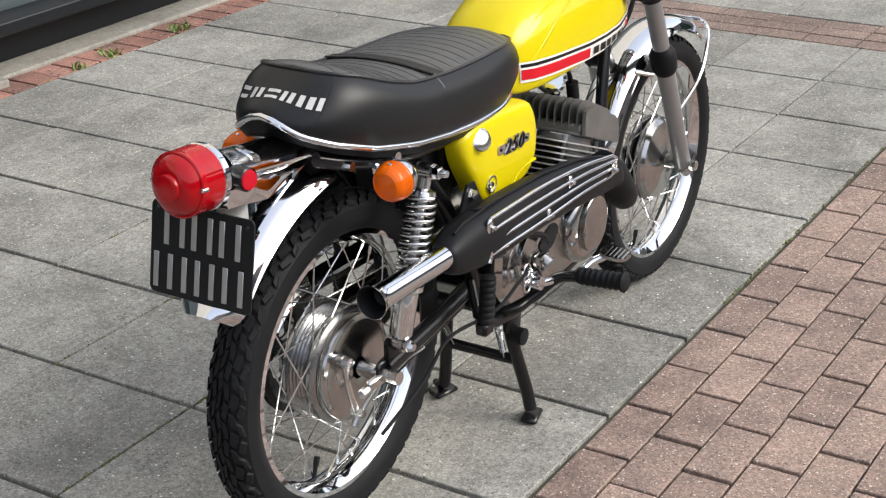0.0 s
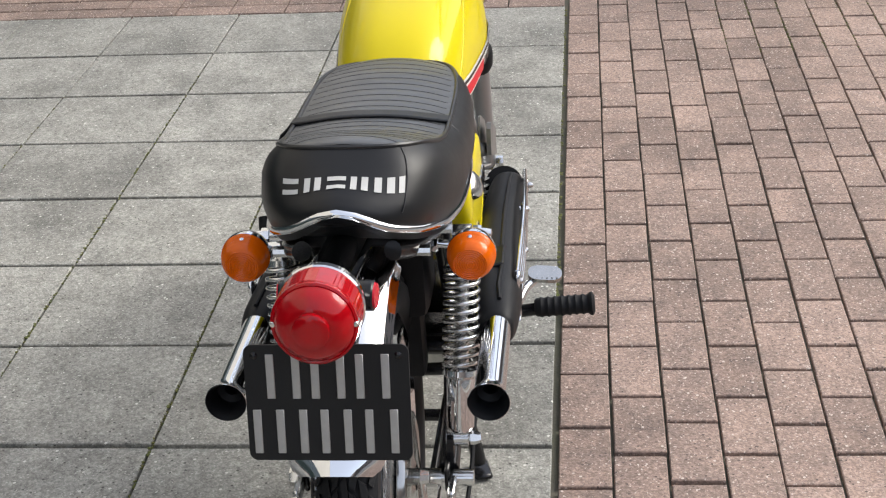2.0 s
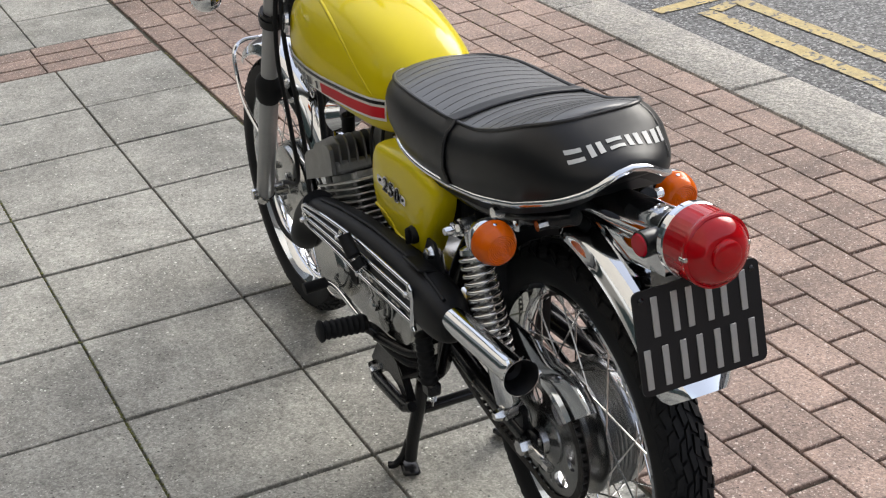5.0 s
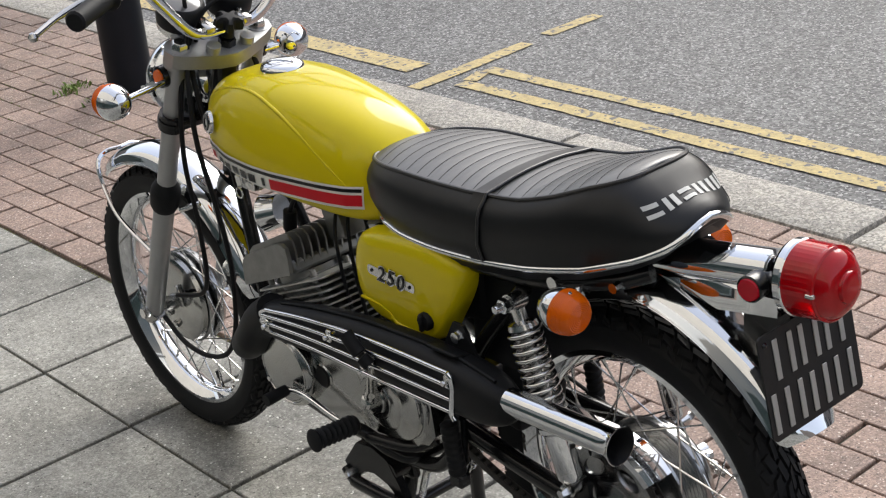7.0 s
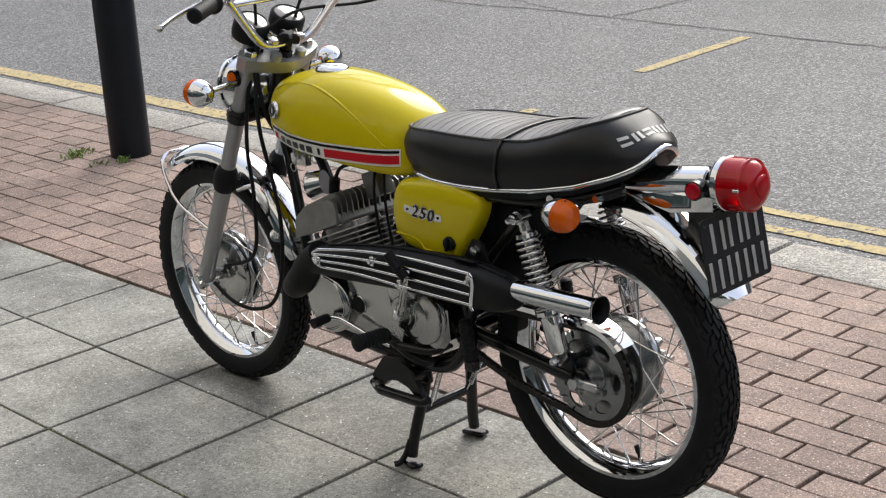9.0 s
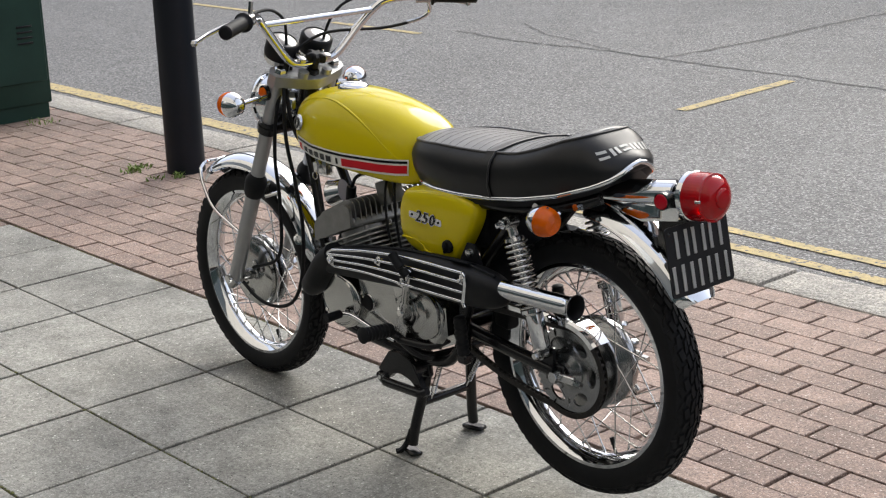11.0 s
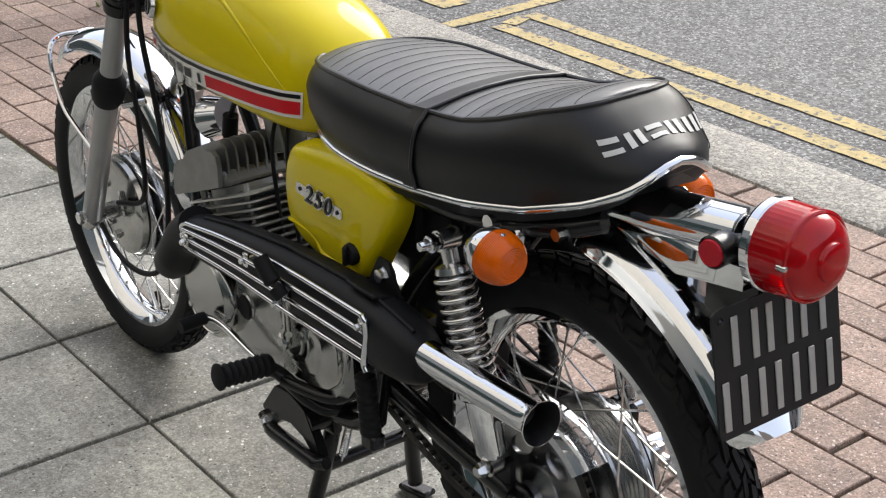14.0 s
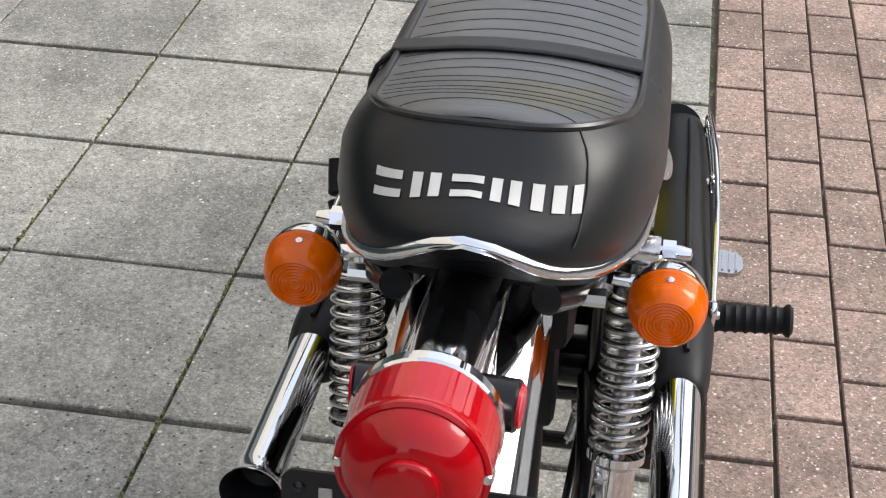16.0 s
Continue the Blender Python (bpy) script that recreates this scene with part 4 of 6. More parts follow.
for s in (1, -1):
    bm = B()
    box(bm, (0.034, 0.022, 0.016), pose(1.006, s * 0.04, 0.955, 0, -20, 0), 0.004, 2)
    tube(bm, [(1.018, s * 0.04, 0.955), (1.014, s * 0.04, 0.972)], 0.005, 8)
    part("bar_clamp", bm, ALLOY, bars)
    d = (V(0.80, 0.40, 1.086) - V(0.850, 0.29, 1.092)).normalized()
    a, b = V(0.866, 0.303, 1.0935), V(0.798, 0.405, 1.0855)
    pts, rs = [], []
    for k in range(31):
        pts.append(a.lerp(b, k / 30))
        rs.append(0.0165 + (0.0012 if k % 2 else 0))
    rs[0] = rs[1] = 0.0245
    rs[2] = 0.019
    rs[-1] = 0.014
    bm = B()
    tube(bm, [(p.x, s * p.y, p.z) for p in pts], rs, 18)
    part("grip", bm, RUBBER, bars, "black ribbed rubber grip")
    bm = B()
    tube(bm, [(0.892, s * 0.268, 1.094), (0.868, s * 0.300, 1.094)], 0.0175, 14)
    tube(bm, [(0.884, s * 0.28, 1.094), (0.915, s * 0.290, 1.093)], 0.008, 10)
    tube(bm, [(0.89, s * 0.27, 1.09), (0.885, s * 0.265, 1.14)], 0.006, 10)
    part("lever_perch", bm, ALLOY, bars)
    bm = B()
    tube(bm, spline([(0.905, s * 0.27, 1.092), (0.912, s * 0.31, 1.088), (0.90, s * 0.38, 1.074), (0.876, s * 0.44, 1.060)]), [0.007] * 8 + [0.006] * 8 + [0.0055] * 9, 10)
    lathe(bm, [(0, 0.009), (0.006, 0.0065), (0.009, 0), (0.006, -0.0065), (0, -0.009)], pose(0.875, s * 0.442, 1.0595), 14)
    part("lever", bm, ALLOY, bars, "polished alloy lever with a ball end")
    bm = B()
    tube(bm, spline([(0.91, s * 0.255, 1.094), (0.965, s * 0.20, 1.098), (0.995, s * 0.13, 1.094), (1.01, s * 0.082, 1.062), (1.03, s * 0.064, 1.01), (1.045, s * 0.06, 0.95), (1.05, s * 0.07, 0.90)]), 0.0042, 8)
    part("control_cable", bm, RUBBER, bars)
bm = B()
tube(bm, spline([(0.915, -0.30, 1.03), (0.94, -0.26, 1.018), (0.975, -0.208, 1.010), (1.0, -0.063, 1.016), (1.015, 0.012, 0.995), (1.03, 0.043, 0.96), (1.045, 0.05, 0.90)]), 0.0042, 8)
part("control_cable", bm, RUBBER, bars)
bm = B()
tube(bm, spline([(0.88, -0.30, 1.085), (0.895, -0.318, 1.05), (0.915, -0.30, 1.03), (0.935, -0.27, 1.021)]), 0.0055, 8)
part("cable_elbow", bm, CHROME_SOFT, bars, "chrome cable elbow under the throttle grip")

# turn signals


def turn_signal(at, facing, arm_to, name="turn_signal"):
    """A round amber lamp in a chrome bowl on a chrome arm."""
    g = new(name)
    g.empty_display_size = 0.03
    g.parent = bike
    at, arm_to = Vector(at), Vector(arm_to)
    m = along(at, at + Vector(facing))
    bm = B()
    lathe(bm, [(0, -0.036), (0.012, -0.034), (0.024, -0.024), (0.031, -0.010), (0.0335, 0.0), (0.0335, 0.004)], m, 32)
    part("bowl", bm, CHROME, g, "chromed lamp bowl")
    bm = B()
    pr = [(0.0325, 0.003), (0.0335, 0.006)]
    for k in range(8):
        h = 0.008 + 0.0026 * k
        r = 0.0335 - 0.0040 * (k / 8) ** 1.6
        pr += [(r, h), (r - 0.0008, h + 0.0013)]
    pr += [(0.0275, 0.032), (0.0245, 0.0355), (0.0235, 0.0362)]
    for k in range(7):
        r = 0.0225 - 0.003 * k
        pr += [(r, 0.0374 + 0.0002 * k), (r - 0.0015, 0.0366 + 0.0002 * k)]
    pr += [(0, 0.0385)]
    lathe(bm, pr, m, 36)
    part("lens", bm, AMBER, g, "ribbed amber lens")
    bm = B()
    tube(bm, [at + m.to_3x3() @ V(0, 0, -0.012), arm_to], 0.0062, 12)
    tube(bm, [at.lerp(arm_to, 0.55), at.lerp(arm_to, 0.72)], 0.010, 6)
    part("stem", bm, CHROME, g)
    bm = B()
    lathe(bm, [(0, 0.003), (0.003, 0.002), (0.0035, 0)], m @ pose(0.0, 0.031, 0.018, -75, 0, 0), 8)
    part("screw", bm, CHROME_SOFT, g)
    return g


for s in (1, -1):
    turn_signal((1.045, 0.235 if s == 1 else -0.17, 0.858 if s == 1 else 0.870), (1, 0, 0) if s == 1 else (0.8, -0.55, 0), (1.065, s * 0.105, 0.862))
    turn_signal((0.008, s * 0.155, 0.720), (-1, 0, -0.06), (0.022, s * 0.07, 0.730))

# ---- tail ----
rguard = mudguard("rear_mudguard", V(0.008, 0, 0.352), 0.402, 93, 145.5, 0.060, 0.031, bike, "polished chrome rear mudguard")
tail = new("tail_lamp")
tail.empty_display_size = 0.03
tail.parent = bike
mt = along((-0.115, 0, 0.779), (-0.415, 0, 0.805)) @ Matrix.Diagonal((1.04, 1.04, 1, 1))
bm = B()
lathe(bm, [(0.031, -0.09), (0.032, 0.0), (0.033, 0.13), (0.036, 0.146), (0.046, 0.156), (0.049, 0.160)], along((-0.115, 0, 0.7705), (-0.265, 0, 0.7915)), 40)
part("lamp_body", bm, CHROME, tail, "chromed tail lamp body")
bm = B()
lathe(bm, [(0.046, 0.160), (0.0502, 0.162), (0.0508, 0.172), (0.049, 0.174)], mt, 40)
part("bezel", bm, CHROME, tail)
bm = B()
pr = [(0.049, 0.172), (0.0492, 0.18), (0.0488, 0.212), (0.0486, 0.218), (0.0492, 0.2195), (0.0488, 0.2225), (0.0462, 0.2240), (0.0450, 0.2236), (0.0436, 0.2262), (0.041, 0.2310), (0.036, 0.2362), (0.030, 0.2400), (0.0235, 0.2424), (0.0214, 0.2426)]
pr += [(0.0206, 0.2468), (0.0186, 0.2484), (0.010, 0.2490), (0, 0.2492)]
pr += [(max(r - 0.0028, 0), h - 0.003) for r, h in pr[-2::-1]] + [pr[0]]
lathe(bm, pr, mt, 144)
# moulded flutes round the lens
mi = mt.inverted()
for i, v in enumerate(bm.verts):
    q = mi @ v.co
    r = math.hypot(q.x, q.y)
    if 0.178 < q.z < 0.2165 and r > 0.0478:
        k = 1 - (0.010 if int(round(math.atan2(q.y, q.x) / (2 * math.pi / 144))) % 3 == 0 else 0.0)
        v.co = mt @ V(q.x * k, q.y * k, q.z)
part("lens", bm, RED_LENS, tail, "large ribbed red lens")
bm = B()
lathe(bm, [(0.0, 0.150), (0.012, 0.151), (0.030, 0.157), (0.041, 0.165), (0.0455, 0.172), (0.0455, 0.1735)], mt, 40)
dish = part("reflector", bm, CHROME_SOFT, tail, "bright dished reflector behind the red lens")
bm = B()
lathe(bm, [(0.006, 0.150), (0.0065, 0.166), (0.009, 0.172), (0.011, 0.182), (0.009, 0.191), (0.004, 0.196), (0, 0.197)], mt, 20)
part("bulb", bm, LETTER, dish)
for s in (1, -1):
    bm = B()
    lathe(bm, [(0, 0.003), (0.003, 0.002), (0.004, 0), (0.004, -0.01)], mt @ pose(s * 0.0462, 0, 0.2225), 10)
    part("screw", bm, CHROME_SOFT, tail)
    bm = B()
    lathe(bm, [(0, 0.005), (0.015, 0.004), (0.0168, 0.0)], along((-0.243, s * 0.056, 0.785), (-0.249, s * 0.12, 0.785)), 24)
    part("side_reflector", bm, RED_GLOSS, tail, "small round red reflector")
    bm = B()
    lathe(bm, [(0.0168, 0.002), (0.019, 0.0), (0.019, -0.026), (0.015, -0.034), (0, -0.034)], along((-0.243, s * 0.056, 0.785), (-0.249, s * 0.12, 0.785)), 24)
    part("reflector_holder", bm, BLACK, tail)
bm = B()
lathe(bm, [(0.0, -0.01), (0.037, 0.0), (0.040, 0.02), (0.039, 0.045), (0.037, 0.06), (0.033, 0.066)], along((0.022, 0, 0.7513), (-0.115, 0, 0.7705)), 32)
part("collar", bm, RUBBER, tail, "black rubber collar round the lamp body")
bm = B()
loft(bm, [[V(x, y * hw, z) for y, z in ((-1, z0), (-1, z1 - 0.006), (-0.85, z1), (0.85, z1), (1, z1 - 0.006), (1, z0))] for x, hw, z0, z1 in ((-0.10, 0.026, 0.735, 0.762), (-0.17, 0.032, 0.725, 0.768), (-0.235, 0.036, 0.738, 0.774), (-0.274, 0.038, 0.745, 0.778))])
part("lamp_bracket", bm, CHROME, tail, "chromed sheet bracket under the tail lamp")
bm = B()
loft(bm, [[V(x, y * hw, z) for y, z in ((-1, z0), (-1, z1), (1, z1), (1, z0))] for x, hw, z0, z1 in ((-0.20, 0.014, 0.665, 0.745), (-0.25, 0.016, 0.645, 0.752), (-0.281, 0.020, 0.63, 0.755))])
part("plate_support", bm, BLACK, tail, "black steel support behind the plate")
bm = B()
box(bm, (0.10, 0.130, 0.030), pose(-0.008, 0, 0.762, 0, 11, 0), 0.014, 3)
part("tail_panel", bm, MATT, tail, "black panel under the seat tail")

plate = new("number_plate")
plate.empty_display_size = 0.03
plate.parent = bike
mp = Matrix.Translation((-0.3, 0, 0.6705)) @ Matrix(((0, 0.19, -0.982, 0), (-1, 0, 0, 0), (0, 0.982, 0.19, 0), (0, 0, 0, 1)))
bm = B()
plate_shape(bm, rounded(0.199, 0.147, 0.010), 0.003, mp)
part("plate", bm, PLATE, plate, "black pressed number plate")


def plate_bar(x0, x1, y0, y1):
    bm = B()
    box(bm, (x1 - x0, y1 - y0, 0.0022), mp @ pose((x0 + x1) / 2, (y0 + y1) / 2, 0.0024), 0.0007)
    part("character_bar", bm, SILVER, plate, "plain silver bar in place of a character")


for k in range(3):
    x0 = -0.073 + 0.054 * k
    plate_bar(x0, x0 + 0.010, 0.006, 0.062)
    plate_bar(x0 + 0.031, x0 + 0.041, 0.006, 0.062)
for k in range(4):
    x0 = (-0.092, -0.036, -0.010, 0.044)[k]
    w = (0.038, 0.010, 0.038, 0.040)[k]
    plate_bar(x0, x0 + 0.010, -0.064, -0.008)
    if w > 0.02:
        plate_bar(x0 + w - 0.010, x0 + w, -0.064, -0.008)
for x, y in ((-0.087, 0.06), (0.087, 0.06)):
    bm = B()
    lathe(bm, [(0, 0.004), (0.003, 0.003), (0.005, 0.001)], mp @ pose(x, y, 0.001), 10)
    part("bolt", bm, BLACK, plate)
bm = B()
tube(bm, [mp @ V(-0.03, 0.0, -0.002), (-0.24, 0.03, 0.70)], 0.006, 8)
part("plate_bracket", bm, BLACK, plate)
bm = B()
tube(bm, [mp @ V(0.03, 0.0, -0.002), (-0.24, -0.03, 0.70)], 0.006, 8)
part("plate_bracket", bm, BLACK, plate)

# ---- shock absorbers ----
for s in (1, -1):
    sh = new("shock_absorber")
    sh.empty_display_size = 0.03
    sh.parent = bike
    top, bot = V(0.127, s * 0.132, 0.690), V(0.040, s * 0.122, 0.400)
    d = (bot - top)
    ln = d.length
    m = along(top, bot)
    bm = B()
    tube(bm, [top + V(0, s * 0.014, 0), top - V(0, s * 0.014, 0)], 0.014, 16)
    lathe(bm, [(0, 0.012), (0.011, 0.012), (0.011, 0.03), (0.022, 0.034), (0.024, 0.042), (0.010, 0.044)], m, 24)
    part("top_eye", bm, CHROME_SOFT, sh)
    bm = B()
    tube(bm, [top + V(0, s * 0.014, 0), top + V(0, s * 0.036, 0)], 0.0062, 8)
    lathe(bm, [(0.0115, 0.006), (0.0115, -0.006), (0.0, -0.008)], along(top + V(0, s * 0.022, 0), top), 6)
    lathe(bm, [(0, 0.012), (0.006, 0.010), (0.008, 0.0), (0.008, -0.006)], along(top + V(0, s * 0.032, 0), top + V(0, s, 0)), 14)
    part("top_nut", bm, CHROME, sh)
    bm = B()
    tube(bm, [m @ V(0, 0, 0.04), m @ V(0, 0, 0.20)], 0.011, 16)
    part("rod", bm, CHROME_SOFT, sh, "chromed damper rod inside the spring")
    bm = B()
    turns, n = 12.0, 240
    tube(bm, [m @ V(0.0245 * math.cos(2 * math.pi * turns * k / n), 0.0245 * math.sin(2 * math.pi * turns * k / n), 0.044 + 0.155 * k / n) for k in range(n + 1)], 0.0035, 10)
    part("spring", bm, CHROME_SOFT, sh, "chromed coil spring")
    bm = B()
    lathe(bm, [(0.010, 0.196), (0.0275, 0.198), (0.0275, 0.206), (0.021, 0.212), (0.0205, 0.285), (0.016, 0.292), (0.0, 0.293)], m, 24)
    part("damper_body", bm, CHROME, sh, "chromed damper body")
    bm = B()
    tube(bm, [bot + V(0, s * 0.012, 0), bot - V(0, s * 0.02, 0)], 0.013, 16)
    tube(bm, [bot + V(0, s * 0.012, 0), bot + V(0, s * 0.030, 0)], 0.0062, 8)
    lathe(bm, [(0, 0.010), (0.007, 0.009), (0.0105, 0.0), (0.0105, -0.007)], along(bot + V(0, s * 0.022, 0), bot + V(0, s, 0)), 6)
    part("bottom_nut", bm, CHROME_SOFT, sh)

# ---- frame ----
frm = new("frame")
frm.empty_display_size = 0.05
frm.parent = bike


def frame_tube(pts, r=0.0135, name="frame_tube", material=None, n=8, label=""):
    bm = B()
    tube(bm, spline(pts, n), r, 12)
    return part(name, bm, material or BLACK, frm, label)


frame_tube([(1.07, 0, 0.745), (1.03, 0, 0.87)], 0.027, "head_tube")
frame_tube([(1.03, 0, 0.83), (0.75, 0, 0.745), (0.45, 0, 0.70)], 0.019)
for s in (1, -1):
    frame_tube([(1.045, s * 0.02, 0.80), (0.97, s * 0.045, 0.66), (0.885, s * 0.075, 0.42), (0.83, s * 0.085, 0.305), (0.74, s * 0.09, 0.275), (0.45, s * 0.095, 0.27), (0.36, s * 0.095, 0.315), (0.33, s * 0.095, 0.40), (0.26, s * 0.095, 0.55), (0.14, s * 0.10, 0.695)])
    frame_tube([(0.50, s * 0.04, 0.70), (0.38, s * 0.09, 0.705), (0.14, s * 0.10, 0.712), (-0.02, s * 0.085, 0.745), (-0.08, s * 0.06, 0.765)])
    frame_tube([(0.40, s * 0.085, 0.68), (0.36, s * 0.09, 0.55), (0.33, s * 0.092, 0.40)], 0.012)
    # swinging arm
    bm = B()
    tube(bm, [(0.345, s * 0.088, 0.385), (0.17, s * 0.102, 0.372), (0.02, s * 0.104, 0.357)], 0.0165, 12)
    box(bm, (0.055, 0.008, 0.042), pose(0.022, s * 0.104, 0.354), 0.003)
    box(bm, (0.05, 0.010, 0.05), pose(0.045, s * 0.108, 0.385), 0.01, 2)
    part("swinging_arm", bm, BLACK, frm, "black swinging arm")
    # grab bracket bolts below the seat
    bm = B()
    tube(bm, [(0.055, s * 0.10, 0.735), (0.055, s * 0.125, 0.735)], 0.010, 8)
    part("bolt", bm, CHROME_SOFT, frm)
    bm = B()
    tube(bm, [(-0.045, s * 0.075, 0.748), (-0.045, s * 0.105, 0.748)], 0.008, 8)
    part("bolt", bm, CHROME_SOFT, frm)
for x, y, z, r in ((0.345, 0.10, 0.385, 0.018), (0.14, 0.10, 0.70, 0.012), (0.55, 0.09, 0.275, 0.012)):
    bm = B()
    tube(bm, [(x, -y, z), (x, y, z)], r, 14)
    part("cross_tube", bm, BLACK, frm)
bm = B()
box(bm, (0.22, 0.17, 0.12), pose(0.37, 0, 0.645), 0.02, 2)
box(bm, (0.12, 0.14, 0.18), pose(0.25, 0, 0.60), 0.02, 2)
part("air_box", bm, MATT, frm, "black air box between the side covers")
bm = B()
box(bm, (0.05, 0.11, 0.22), pose(0.235, 0, 0.50, 0, -8, 0), 0.01, 2)
part("splash_guard", bm, MATT, frm)

# side covers
for s in (1, -1):
    c = new("side_cover")
    c.empty_display_size = 0.03
    c.parent = bike
    ol = [(0.470, 0.712), (0.503, 0.694), (0.518, 0.655), (0.518, 0.615), (0.506, 0.585), (0.472, 0.562), (0.41, 0.552), (0.355, 0.550), (0.315, 0.562), (0.285, 0.605), (0.257, 0.650), (0.245, 0.683), (0.250, 0.706), (0.276, 0.719), (0.34, 0.725)]
    ol = smooth_outline(ol)
    cx, cz = 0.395, 0.636
    rings = []
    for grow, yy in ((1.0, 0.095), (1.0, 0.108), (0.995, 0.115), (0.982, 0.122), (0.957, 0.128), (0.92, 0.132), (0.87, 0.135), (0.72, 0.1375)):
        rings.append([V(cx + (x - cx) * grow, s * yy, cz + (z - cz) * grow) for x, z in ol])
    rings.append([V(cx + (x - cx) * 0.5, s * 0.1395, cz + (z - cz) * 0.5) for x, z in ol])
    bm = B()
    loft(bm, rings)
    part("cover_panel", bm, PAINT, c, "glossy yellow side panel")
    # pressed ledge along the foot
    bm = B()
    tube(bm, spline([(0.50, s * 0.1345, 0.590), (0.455, s * 0.1365, 0.590), (0.425, s * 0.1365, 0.582), (0.405, s * 0.1365, 0.567), (0.33, s * 0.1355, 0.566)]), 0.003, 8)
    part("ledge", bm, PAINT, c)
    # badge with numerals
    mb = Matrix.Translation((0.408, s * 0.1405, 0.650)) @ Matrix(((-s, 0, 0, 0), (0, 0, s, 0), (0, 1, 0, 0), (0, 0, 0, 1))) @ pose(0, 0, 0, 0, 0, -3)
    bm = B()
    plate_shape(bm, rounded(0.116, 0.017, 0.006), 0.003, mb)
    badge = part("badge", bm, CHROME_SOFT, c, "silver badge strip")
    for x in (-0.047, 0.047):
        bm = B()
        lathe(bm, [(0, 0.003), (0.003, 0.002), (0.003, 0)], mb @ pose(x, 0, 0.001), 10)
        part("stud", bm, BLACK, badge)
    for grow, mm, dz in ((0.0022, CHROME_SOFT, 0.0016), (0.0, BLACK, 0.0034)):
        cu = bpy.data.curves.new("numeral", "FONT")
        cu.body = "250"
        cu.size, cu.extrude, cu.offset, cu.shear = 0.038, 0.0012, grow, 0.25
        cu.align_x, cu.align_y = "CENTER", "CENTER"
        cu.space_character = 1.25
        cu.materials.append(mm)
        t = new("numeral", cu)
        t.parent = badge
        t.matrix_basis = mb @ pose(0, 0.0, dz)
    bm = B()
    ml = along((0.332, s * 0.1365, 0.596), (0.332, s * 0.3, 0.596))
    if s == 1:
        lathe(bm, [(0.016, -0.01), (0.016, 0.006), (0.014, 0.010), (0, 0.010)], ml, 10)
        box(bm, (0.008, 0.03, 0.012), ml @ pose(0, 0, 0.012), 0.003)
        part("knob", bm, MATT, c, "black plastic cover knob")
    else:
        lathe(bm, [(0.017, -0.006), (0.017, 0.003), (0.014, 0.004), (0.013, 0.001), (0.006, 0.001), (0.005, 0.004), (0, 0.004)], ml, 24)
        part("lock", bm, CHROME_SOFT, c, "round chrome lock")
bm = B()
lathe(bm, [(0.022, -0.03), (0.0235, 0.002), (0.0225, 0.006), (0.018, 0.009), (0.010, 0.011), (0, 0.0115)], along((0.296, -0.134, 0.692), (0.275, -0.20, 0.735)), 32)
part("oil_cap", bm, CHROME_SOFT, bike, "chromed oil filler cap")


